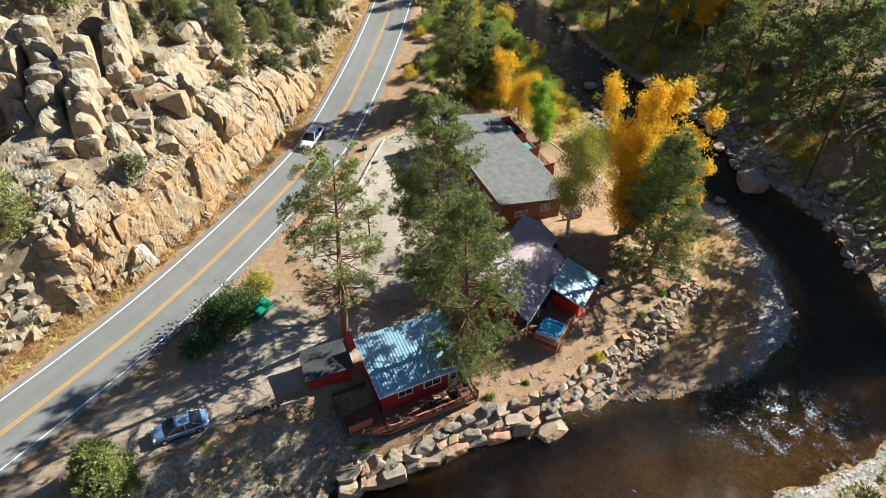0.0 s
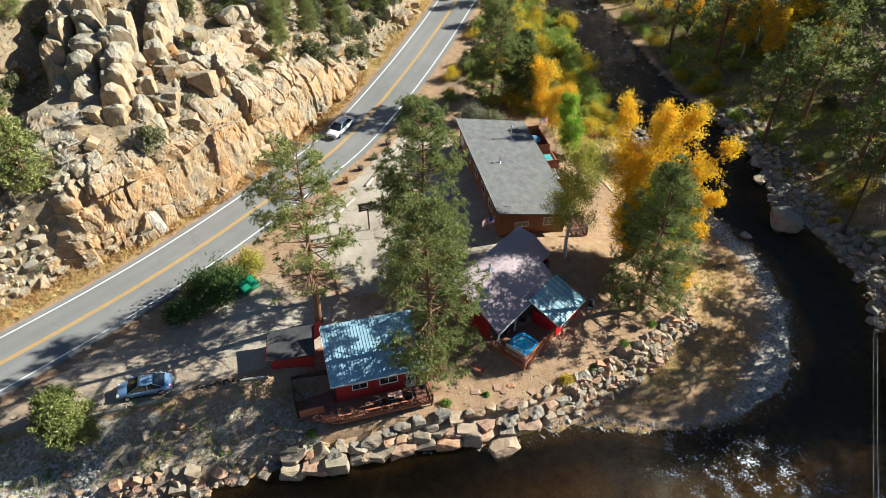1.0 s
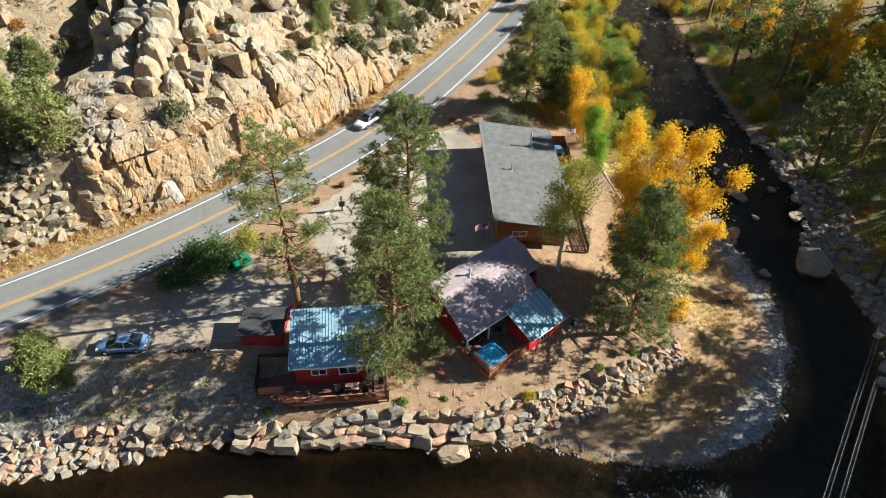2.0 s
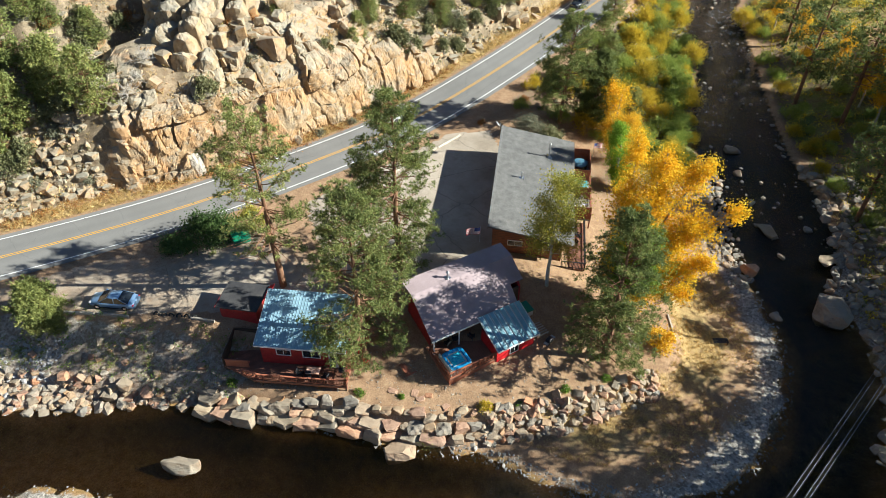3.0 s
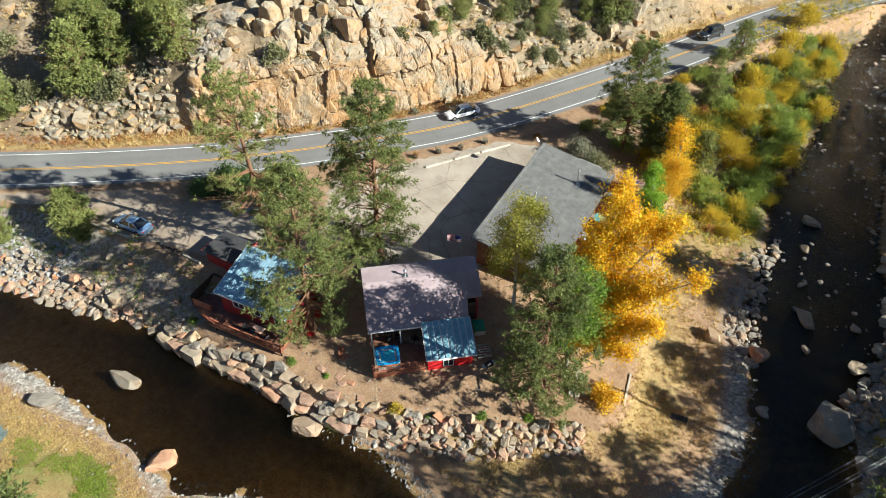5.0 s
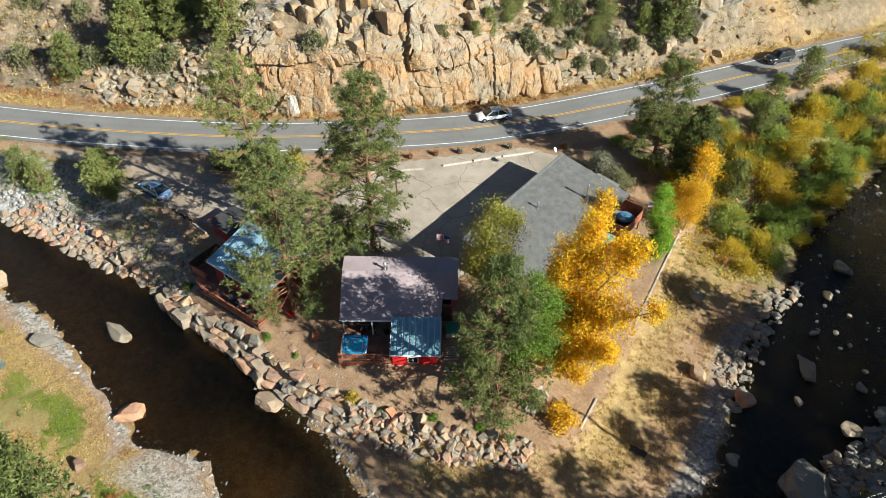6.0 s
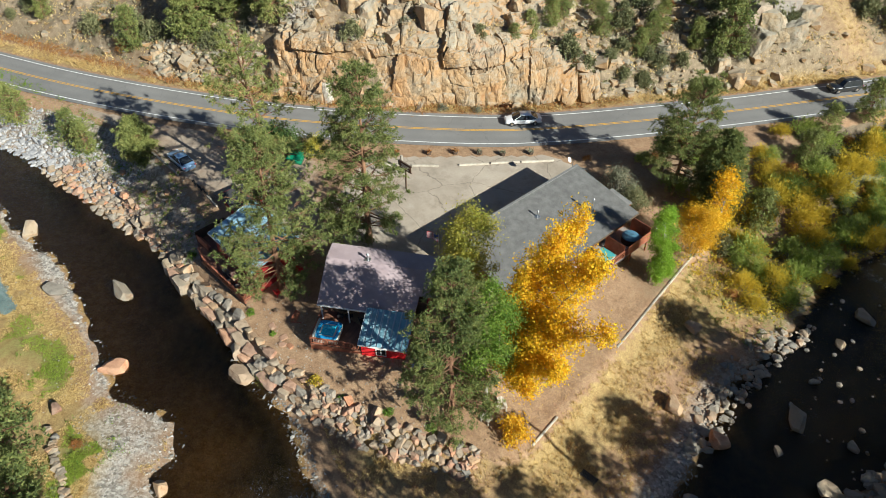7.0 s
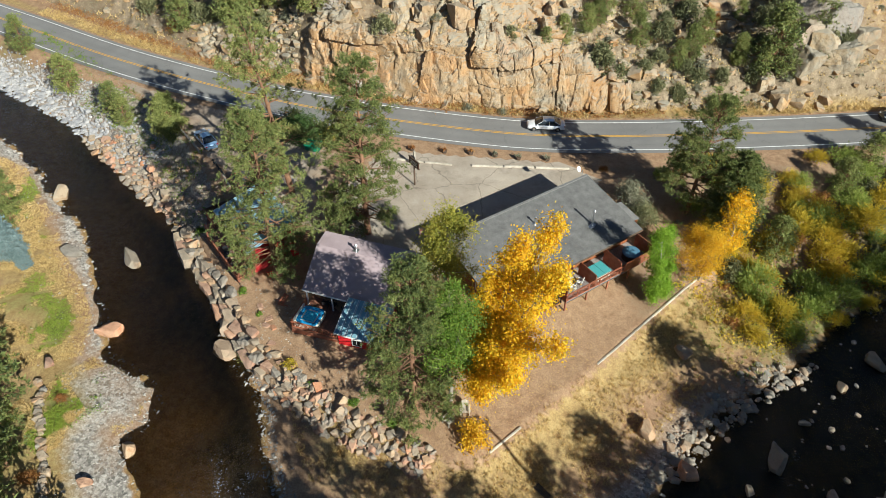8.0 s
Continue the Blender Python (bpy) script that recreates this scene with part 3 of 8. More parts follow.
def land(x, y):
    """The height of the ground and the zones of its surface, for arrays of places."""
    x, y = np.asarray(x, float), np.asarray(y, float)
    dn, _, _ = along(x, y, NEAR_BANK)
    df, _, _ = along(x, y, FAR_BANK)
    wet = inside(x, y, RIVER)
    dw, sw, _ = along(x, y, WALL)
    dw = dw * sw
    dr, sr, _ = along(x, y, ROAD)
    dc, sc, arc = along(x, y, CLIFF)
    dc = dc * sc
    n1, n2, n3 = vnoise(x, y, 9, 1), vnoise(x, y, 3.1, 2), vnoise(x, y, 1.1, 3)
    near = (dn < df) | (dr < 12) | (dc > -12)
    # terrace above the boulder wall, and the shore below it
    run = np.interp(x, [-14, 2], [5.5, 16.0])
    terrace = np.interp(x, [-14, 0], [1.9, 2.35]) + (4.5 - np.interp(x, [-14, 0], [1.9, 2.35])) * smooth01(0.5, run, dw)
    shore = 0.1 + 1.35 * smooth01(0.3, 13, dn) + 0.12 * n2 * smooth01(0.5, 3, dn)
    s = smooth01(-1.9, 0.4, dw)
    h = shore * (1 - s) + terrace * s + 0.05 * n2 + 0.03 * n3
    # opposite shore
    opp = 0.12 + np.interp(y, [34, 60], [1.5, 2.6]) * smooth01(1.0, 15, df) + 0.10 * np.maximum(df - 16, 0) + (0.25 * n1 + 0.1 * n2) * smooth01(1, 8, df)
    h = np.where(near, h, opp)
    # the road's shelf
    h = h + (4.5 - h) * (1 - smooth01(4.6, 7.4, dr))
    # the mountainside over the road
    yb = y
    face = np.interp(yb, [20, 42, 47, 52, 70, 80, 88, 100, 112, 118, 126, 140], [1.5, 2.2, 5, 8, 8, 6, 4, 1.8, 2.2, 5.5, 5.0, 2.0])
    grade = np.interp(yb, [20, 44, 54, 66, 78, 100, 140], [0.48, 0.52, 0.60, 0.64, 0.64, 0.62, 0.6])
    up = np.maximum(dc, 0)
    rise = face * smooth01(0.2, 3.0, up) + grade * np.maximum(up - 1.8, 0) * np.where(up > 40, 40 / np.maximum(up, 1), 1.0) ** 0.35
    dip = 2.2 * np.exp(-(((x + 40.5) / 5) ** 2 + ((y - 63.5) / 8) ** 2)) + 7.0 * np.exp(-(((x + 48.5) / 4.2) ** 2 + ((y - 64) / 10) ** 2)) + 2.5 * np.exp(-(((x + 46.5) / 4.5) ** 2 + ((y - 54) / 6) ** 2))
    rise = rise - dip * smooth01(7, 10, up)
    rise = rise + (1.1 * n1 + 0.6 * n2 + 0.2 * n3) * smooth01(1, 8, up)
    c1, j1 = cells(x, y, 2.6, 3)
    c2, j2 = cells(x, y, 1.15, 7)
    rocky = smooth01(0.0, 1.5, up) * np.clip(0.5 + 0.9 * vnoise(x, y, 11, 8) + np.interp(yb, [30, 46, 84, 100], [0.2, 0.4, 0.4, 0.0]), 0, 1)
    rise = rise + rocky * (0.55 * c1 + 0.28 * c2 - 0.35 * (1 - smooth01(0, 0.18, j1)))
    h = np.where(dc > 0, 4.55 + rise, h)
    # river bed
    depth = np.minimum(dn, df)
    bed = -0.12 * np.minimum(depth, 0.6) - 0.8 * smooth01(0.3, 4.5, depth) + (0.10 * n2 + 0.06 * n3) * smooth01(0.4, 1.8, depth)
    brink = smooth01(0.0, 1.6, depth)
    h = np.where(wet, np.minimum(bed, -0.03 * depth), h * brink + 0.12 * depth * (1 - brink))
    edge_ = np.exp(-(depth / 1.3) ** 2) * (near | (df < 4))
    h = h + (0.10 * n2 + 0.09 * n3) * edge_
    zone = {}
    hill = (dc > 0)
    zone["rock"] = rocky * hill
    zone["bed"] = wet * 1.0
    # mask of the shade painted on the bed upstream
    zone["upstream_shade"] = wet * smooth01(62, 92, y)
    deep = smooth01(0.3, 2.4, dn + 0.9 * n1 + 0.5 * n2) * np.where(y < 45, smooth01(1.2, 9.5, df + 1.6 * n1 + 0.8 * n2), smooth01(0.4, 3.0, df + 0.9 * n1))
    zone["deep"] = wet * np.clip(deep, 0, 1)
    belowwall = near & (dw < -0.3) & ~wet & ~hill
    zone["gravel"] = np.where(belowwall, (1 - smooth01(0.6, 5.0, dn + 2.2 * n1)) * np.interp(x, [18, 29, 33], [0.35, 0.5, 0.8]), 0.0) * (dr > 8)
    zone["gravel"] = np.where(~near & ~wet, np.maximum(zone["gravel"], np.clip((1 - smooth01(0.6, 4.6, (df + 2.6 * n1 + 1.0 * n2) * np.interp(x, [6, 12, 40], [1.0, 0.5, 0.8]))) * (0.66 + 0.35 * n2) * (1 - smooth01(84, 96, y)), 0, 1)), zone["gravel"])
    westbank = near & (x < -6) & ~wet & ~hill & (dw < 4.5)
    zone["gravel"] = np.where(westbank & (dr > 6), np.maximum(zone["gravel"], np.where(x < -24, 0.6, 0.5)), zone["gravel"])
    zone["dry"] = np.where(belowwall & (x > 12), (0.62 + 0.3 * n1 + 0.15 * n2) * smooth01(2.0, 8, dn + 1.5 * n1), 0.0)
    zone["dry"] = np.where(hill, 0.25 - 0.3 * rocky + 0.3 * n1, zone["dry"])
    verge = smooth01(4.0, 5.0, dr) * (1 - smooth01(5.5, 8.5, dr + 1.2 * n2)) * (sr > 0)
    zone["dry"] = np.maximum(zone["dry"], 0.7 * verge * (1 - wet))
    far = ~near & ~wet
    zone["dry"] = np.where(far, (np.interp(x, [30, 55], [0.62, 0.35]) + 0.25 * n2) * smooth01(2.0, np.where(y < 40, 4.0, 7.0), df + 2.0 * n1) * np.where((y < 40) & (x < 28), 1.35, 1.0), zone["dry"])
    zone["green"] = np.where(far, (np.interp(y, [36, 50], [0.2, 0.40]) + 0.3 * n1 + 0.35 * n2) * smooth01(0.8, 4.5, df + 1.8 * n2) * np.where((y < 40) & (x < 30), smooth01(2.2, 4.5, df), 1.0), 0.0)
    lush = np.exp(-(((x - 3.6) / 4.5) ** 2 + ((y - 20.0) / 1.5) ** 2)) + 0.9 * np.exp(-(((x - 15.4) / 4.5) ** 2 + ((y - 22.3) / 1.3) ** 2)) + 0.7 * np.exp(-(((x + 21) / 5) ** 2 + ((y - 11) / 2.5) ** 2))
    zone["green"] = np.where(far, np.maximum(zone["green"], 0.85 * lush), zone["green"])
    zone["green"] = np.where(near & ~wet & ~hill, (0.45 + 0.2 * n1) * smooth01(84, 101, y + 5 * n1 + 2 * n2) * smooth01(6, 9, dr), zone["green"])
    zone["green"] = np.where(westbank, 0.28 + 0.2 * n1 + 0.15 * n2, zone["green"])
    terr = near & ~hill & ~wet & (dw > 0)
    lot = terr & inside(x, y, [(-15.0, 62.5), (-16.5, 58), (-7, 50.5), (2, 52), (8, 60.5), (1, 77), (-5, 84), (-9.5, 80)])
    zone["lot"] = lot * 1.0
    drive = terr & (dw > 5.0) & inside(x, y, [(-48, 14), (-28, 30), (-14, 38.5), (-8, 43), (2, 50), (-7, 52), (-16, 57), (-24, 47), (-36, 29), (-52, 10)])
    zone["lot"] = np.where(drive & ~lot, 0.46 + 0.2 * n1, zone["lot"])
    zone["soil"] = np.where(hill, 0.66 - 0.25 * n1, 0.0)
    zone["dark"] = np.where(terr, (0.55 + 0.3 * n1) * smooth01(78, 92, y + 5 * n1 + 2 * n2) * smooth01(5.5, 8, dr), 0.0)
    # far bank: the forest's shade is painted into the ground as a darker tone
    zone["dark"] = np.where(far, (0.6 + 0.3 * n1) * np.maximum(smooth01(2, 7, df) * smooth01(43, 55, x + 3 * n1), smooth01(0, 2, df) * smooth01(76, 90, y + 3 * n1)), zone["dark"])
    zone["dark"] = np.where(near & ~hill & ~wet & (dr > 6), np.maximum(zone["dark"], (0.75 + 0.3 * n1) * smooth01(104, 118, y)), zone["dark"])
    zone["litter"] = np.where(terr, np.exp(-(((x - 19) / 9) ** 2 + ((y - 64) / 12) ** 2)) * (0.8 + 0.4 * n2), 0.0)
    return h, zone


def stretch(lo, hi, step, far):
    core = np.arange(lo, hi + step / 2, step)
    out = []
    d, s = 0.0, step
    while d < far:
        s *= 1.35
        d += s
        out.append(d)
    out = np.array(out)
    return np.concatenate([(lo - out)[::-1], core, hi + out])


gx, gy = stretch(-86, 92, 0.55, 2500), stretch(-22, 168, 0.55, 2500)
X, Y = np.meshgrid(gx, gy)
H, zones = land(X.ravel(), Y.ravel())
nx, ny = len(gx), len(gy)
HG = H.reshape(ny, nx)


def gz(x, y):
    """The ground's height at one place, from the sheet itself."""
    i, j = int(np.clip(np.searchsorted(gx, x) - 1, 0, nx - 2)), int(np.clip(np.searchsorted(gy, y) - 1, 0, ny - 2))
    u, v = (x - gx[i]) / (gx[i + 1] - gx[i]), (y - gy[j]) / (gy[j + 1] - gy[j])
    return float(HG[j, i] * (1 - u) * (1 - v) + HG[j, i + 1] * u * (1 - v) + HG[j + 1, i] * (1 - u) * v + HG[j + 1, i + 1] * u * v)


idx = np.arange(nx * ny).reshape(ny, nx)
quads = np.stack([idx[:-1, :-1], idx[:-1, 1:], idx[1:, 1:], idx[1:, :-1]], -1).reshape(-1, 4)
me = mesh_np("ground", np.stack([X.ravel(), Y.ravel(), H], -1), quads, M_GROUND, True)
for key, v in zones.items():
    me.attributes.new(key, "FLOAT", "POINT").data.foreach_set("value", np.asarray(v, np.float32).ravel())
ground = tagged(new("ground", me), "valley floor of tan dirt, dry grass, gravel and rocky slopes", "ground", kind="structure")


# ---- road and its lines
def ribbon(name, line, a, b, z, material, label, category, parent=None):
    p = np.array(line)
    t = np.gradient(p, axis=0)
    t /= np.linalg.norm(t, axis=1)[:, None]
    nrm = np.stack([t[:, 1], -t[:, 0]], -1)          # to the right of the way
    k = np.linspace(a, b, max(2, int((b - a) / 1.2) + 1))
    P = p[:, None, :] + nrm[:, None, :] * k[None, :, None]
    v = np.concatenate([P, np.full((*P.shape[:2], 1), z)], -1).reshape(-1, 3)
    m, c = len(p), len(k)
    i = np.arange(m * c).reshape(m, c)
    f = np.stack([i[:-1, :-1], i[:-1, 1:], i[1:, 1:], i[1:, :-1]], -1).reshape(-1, 4)
    me = mesh_np(name, v, f, material, True)
    uv = me.uv_layers.new(name="UVMap")
    s = np.concatenate([[0], np.cumsum(np.linalg.norm(np.diff(p, axis=0), axis=1))])
    uvs = np.stack([np.tile(k, m), np.repeat(s, c)], -1)[f.ravel()]
    uv.data.foreach_set("uv", uvs.astype(np.float32).ravel())
    ob = new(name, me)
    if parent:
        return under(ob, parent)
    return tagged(ob, label, category, kind="structure")


lane = curve(ROAD, 1.0)
road = ribbon("road", lane, -4.0, 4.05, 4.62, M_ASPHALT, "grey two-lane asphalt road curving below the cliff", "road")
ribbon("edge_line", lane, -3.36, -3.23, 4.626, M_LINEW, "", "", road)
ribbon("edge_line", lane, 3.23, 3.36, 4.626, M_LINEW, "", "", road)
ribbon("centre_line", lane, -0.20, -0.08, 4.626, M_LINEY, "", "", road)
ribbon("centre_line", lane, 0.08, 0.20, 4.626, M_LINEY, "", "", road)

# ---- river
wx, wy = stretch(-70, 60, 1.0, 200), stretch(0, 170, 1.0, 200)
WX, WY = np.meshgrid(wx, wy)
i = np.arange(WX.size).reshape(WX.shape)
wq = np.stack([i[:-1, :-1], i[:-1, 1:], i[1:, 1:], i[1:, :-1]], -1).reshape(-1, 4)
cx, cy = WX.ravel()[wq].mean(1), WY.ravel()[wq].mean(1)
dn_, df_ = along(cx, cy, NEAR_BANK)[0], along(cx, cy, FAR_BANK)[0]
keep = inside(cx, cy, RIVER) | (np.minimum(dn_, df_) < 2.5)
me = mesh_np("water", np.stack([WX.ravel(), WY.ravel(), np.zeros(WX.size)], -1), wq[keep], M_WATER, True)
fx, fy = WX.ravel(), WY.ravel()
# the patch round (33, 39) paints the sun's glitter on the bend
rapid = smooth01(94, 112, fy) * (0.42 + 0.4 * vnoise(fx, fy, 6, 4)) + np.exp(-(((fx - 33) / 10) ** 2 + ((fy - 39) / 5.5) ** 2)) * 1.05 + np.exp(-(((fx - 33) / 6) ** 2 + ((fy - 88) / 6) ** 2)) * 0.35
me.attributes.new("rapid", "FLOAT", "POINT").data.foreach_set("value", np.clip(rapid, 0, 1).astype(np.float32))
tagged(new("water", me), "clear dark brown river water with small ripples", "river", kind="structure")


# ---- houses
def local(x, y, z, deg):
    return pose(x, y, z, 0, 0, deg)


def window_in(parent, x, y, z, w, h, face, glass_parts=2):
    """A window on a wall that faces -y (face 0) or +x (face 1): frame proud of the wall, sashes of dark glass."""
    win = under(new("window"), parent, pose(x, y, z, 0, 0, 90 if face else 0))
    f = 0.08
    part("frame", boxes((-w / 2, w / 2, -0.06, 0.03, -f, 0), (-w / 2, w / 2, -0.06, 0.03, h, h + f), (-w / 2 - f, -w / 2, -0.06, 0.03, -f, h + f), (w / 2, w / 2 + f, -0.06, 0.03, -f, h + f),
                        *[(-w / 2 + w * k / glass_parts - 0.025, -w / 2 + w * k / glass_parts + 0.025, -0.05, 0.03, 0, h) for k in range(1, glass_parts)]), M_WHITE, win)
    for k in range(glass_parts):
        part("pane", boxes((-w / 2 + w * k / glass_parts + 0.03, -w / 2 + w * (k + 1) / glass_parts - 0.03, -0.03, 0.0, 0.01, h - 0.01)), M_GLASS, win)
    return win


def railing(parent, a, b, z, h=0.95, material=None, gap=0.16, posts=1.6):
    """Posts, two rails and balusters along a straight run."""
    material = material or M_RAIL
    a, b = Vector((*a, z)), Vector((*b, z))
    d = b - a
    rot = math.degrees(math.atan2(d.y, d.x))
    rail = under(new("railing"), parent, pose(a.x, a.y, z, 0, 0, rot))
    L = d.length
    n = max(1, round(L / posts))
    for k in range(n + 1):
        x = L * k / n
        part("post", boxes((x - 0.05, x + 0.05, -0.05, 0.05, -0.1, h)), material, rail)
    part("top_rail", boxes((-0.07, L + 0.07, -0.08, 0.08, h, h + 0.045)), material, rail)
    part("bottom_rail", boxes((0, L, -0.025, 0.025, 0.10, 0.19)), material, rail)
    me = bpy.data.meshes.new("baluster")
    bm = boxes((-0.02, 0.02, -0.02, 0.02, 0.18, h))
    bm.to_mesh(me)
    bm.free()
    me.materials.append(material)
    x = gap
    while x < L:
        under(new("baluster", me), rail, Matrix.Translation((x, 0, 0)))
        x += gap
    return rail


def vent_pipe(parent, x, y, z, h, r, cap=True):
    v = under(new("roof_vent"), parent, pose(x, y, z))
    part("flashing", boxes((-0.28, 0.28, -0.28, 0.28, -0.06, 0.05)), M_STEEL, v)
    part("pipe", tube(bmesh.new(), (0, 0, 0), (0, 0, h), r, r, 12), M_STEEL, v)
    if cap:
        bm = tube(bmesh.new(), (0, 0, h), (0, 0, h + 0.18), r * 1.9, r * 0.7, 12)
        part("cap", bm, M_STEEL, v)
    return v


def shingle_courses(parent, corners, material, course=0.28, name="shingle_course"):
    """Overlapping strips over a sloping plane, each a little proud of the one below."""
    a, b, c, d = [Vector(p) for p in corners]     # a-b lower edge, d-c upper edge
    n = max(2, int((d - a).length / course))
    up = (b - a).cross(d - a).normalized()
    if up.z < 0:
        up = -up
    bm = bmesh.new()
    for k in range(n):
        p0, p1 = a.lerp(d, k / n), b.lerp(c, k / n)
        q0, q1 = a.lerp(d, min(1, (k + 1.15) / n)), b.lerp(c, min(1, (k + 1.15) / n))
        v = [bm.verts.new(p) for p in (p0 + up * 0.024, p1 + up * 0.024, q1 + up * 0.006, q0 + up * 0.006, p0, p1)]
        bm.faces.new(v[:4])
        bm.faces.new((v[4], v[5], v[1], v[0]))
    return part(name, bm, material, parent)


# main lodge: long low log house, a single grey roof falling to the river side
lodge = thing("lodge", local(-1.5, 80.1, 0, -67.0), "long log-sided lodge with a grey shingle roof", "house")
LU, LV, LZ0, LZ1 = 20.3, 9.4, 8.45, 6.75
fl = 4.55
part("wall", boxes((0.5, LU - 0.5, 0.45, 0.65, fl - 0.6, LZ0 - 0.25)), M_LOG, lodge, "stained log wall facing the parking lot")
for x0, x1 in ((0.5, 0.7), (LU - 0.7, LU - 0.5)):
    bm = bmesh.new()
    v = [(x0, 0.65, 2.4), (x0, LV - 1.2, 2.4), (x0, LV - 1.2, LZ0 - (LV - 1.2) * 0.181 - 0.16), (x0, 0.65, LZ0 - 0.65 * 0.181 - 0.16)]
    w = [(x1, *p[1:]) for p in v]
    A, B = [bm.verts.new(p) for p in v], [bm.verts.new(p) for p in w]
    bm.faces.new(A), bm.faces.new(B[::-1])
    for k in range(4):
        bm.faces.new((A[k], B[k], B[(k + 1) % 4], A[(k + 1) % 4]))
    bmesh.ops.recalc_face_normals(bm, faces=bm.faces)
    part("gable_wall", bm, M_LOG, lodge)
part("river_wall", boxes((0.5, LU - 0.5, LV - 1.4, LV - 1.2, 2.4, LZ1 + 0.05)), M_LOG, lodge)
roof = part("roof", slab(bmesh.new(), [(0, 0, LZ0), (LU, 0, LZ0), (LU, LV, LZ1), (0, LV, LZ1)], 0.16), M_SHINGLE, lodge)
shingle_courses(roof, [(-0.02, LV + 0.02, LZ1), (LU + 0.02, LV + 0.02, LZ1), (LU + 0.02, -0.02, LZ0), (-0.02, -0.02, LZ0)], M_SHINGLE)
part("fascia", boxes((-0.04, LU + 0.04, -0.06, -0.02, LZ0 - 0.28, LZ0 + 0.0), (-0.04, LU + 0.04, LV + 0.02, LV + 0.06, LZ1 - 0.24, LZ1)), M_BROWN, lodge)
part("ridge_cap", boxes((-0.03, LU + 0.03, -0.08, 0.22, LZ0 - 0.02, LZ0 + 0.045)), M_SHINGLE, lodge)
vent_pipe(lodge, 4.6, 6.2, 7.33, 1.9, 0.09)
vent_pipe(lodge, 4.9, 6.35, 7.3, 0.0, 0.05, False)
vent_pipe(lodge, 10.2, 3.1, 7.9, 0.75, 0.08)
dish = under(new("satellite_dish"), lodge, pose(0.5, -0.25, LZ0 + 0.1))
part("arm", tube(bmesh.new(), (0, 0, -0.3), (0, 0, 0.55), 0.035), M_STEEL, dish)
bm = bmesh.new()
bmesh.ops.create_uvsphere(bm, u_segments=16, v_segments=8, radius=0.9, matrix=Matrix.Translation((0, 0, 0)))
bmesh.ops.delete(bm, geom=[v for v in bm.verts if v.co.z > -0.72], context="VERTS")
bmesh.ops.solidify(bm, geom=bm.faces, thickness=0.02)
bmesh.ops.transform(bm, matrix=pose(0.1, 0.35, 1.15, 55, 0, 200), verts=bm.verts)
part("reflector", bm, M_WHITE, dish)
for k, x in enumerate((2.2, 5.6, 9.0, 12.4, 15.8)):
    window_in(lodge, x, 0.44, fl + 1.0, 1.4, 1.1, 0)
window_in(lodge, LU - 0.49, 3.0, fl + 1.15, 1.5, 0.6, 1)
window_in(lodge, LU - 0.49, 6.2, fl + 0.9, 1.1, 1.0, 1)
# low lean-to roof on the uphill end
part("lean_to_roof", slab(bmesh.new(), [(-1.7, 4.4, 6.55), (0.4, 4.4, 6.9), (0.4, 7.4, 6.5), (-1.7, 7.4, 6.15)], 0.12), M_SHINGLE, lodge)
part("lean_to_wall", boxes((-1.6, 0.5, 4.5, 7.3, 4.0, 6.1)), M_LOG, lodge)
# the deck along the river side, on posts
deck = thing("lodge_deck", local(-1.5, 80.1, 0, -67.0), "raised stained-wood deck with railings along the log lodge", "deck")
DZ = 4.35
part("deck_floor", boxes((0.3, 12.6, LV - 1.18, LV + 2.2, DZ - 0.16, DZ)), M_GREYDECK, deck)
part("lower_deck_floor", boxes((12.6, LU + 0.4, LV - 1.18, LV + 1.5, DZ - 0.76, DZ - 0.6)), M_DECK, deck)
for x in (0.4, 3.4, 6.5, 9.5, 12.5):
    part("post", boxes((x, x + 0.14, LV + 2.02, LV + 2.16, 2.0, DZ - 0.16)), M_RAIL, deck)
for x in (13.0, 15.2, 17.6, 20.2):
    part("post", boxes((x, x + 0.14, LV + 1.3, LV + 1.44, 2.0, DZ - 0.76)), M_BROWN, deck)
railing(deck, (0.3, LV + 2.15), (12.6, LV + 2.15), DZ)
railing(deck, (12.6, LV + 1.45), (LU + 0.35, LV + 1.45), DZ - 0.6, 0.95, M_BLACK)
railing(deck, (LU + 0.35, LV + 1.45), (LU + 0.35, LV - 1.1), DZ - 0.6, 0.95, M_BLACK)
for x in (0.3, 5.0, 8.6, 12.5):
    part("privacy_screen", boxes((x, x + 0.07, LV - 0.4, LV + 2.15, DZ, DZ + 1.75)), M_RAIL, deck, "reddish board privacy screen")
part("end_screen", boxes((0.3, 4.4, LV + 2.18, LV + 2.25, DZ, DZ + 1.3)), M_RAIL, deck)


def hot_tub(m, cover, shell, label, round_=False):
    t = thing("hot_tub", m, label, "hot tub")
    if round_:
        part("shell", tube(bmesh.new(), (0, 0, 0), (0, 0, 0.8), 0.95, 0.95, 24), M_BROWN, t)
        bm = tube(bmesh.new(), (0, 0, 0.8), (0, 0, 0.9), 1.0, 0.94, 24)
        part("cover", bm, cover, t)
    else:
        part("shell", boxes((-1.0, 1.0, -1.0, 1.0, 0, 0.8), bevel=0.08), M_CREAM, t)
        part("cover", boxes((-1.03, -0.01, -1.03, 1.03, 0.8, 0.9), (0.01, 1.03, -1.03, 1.03, 0.8, 0.9), bevel=0.03), cover, t)
    return t


LODGE = local(-1.5, 80.1, 0, -67.0)
hot_tub(LODGE @ pose(2.2, LV + 0.9, DZ), M_BLUETARP, M_BROWN, "round hot tub with a dark blue cover on the lodge deck", True)
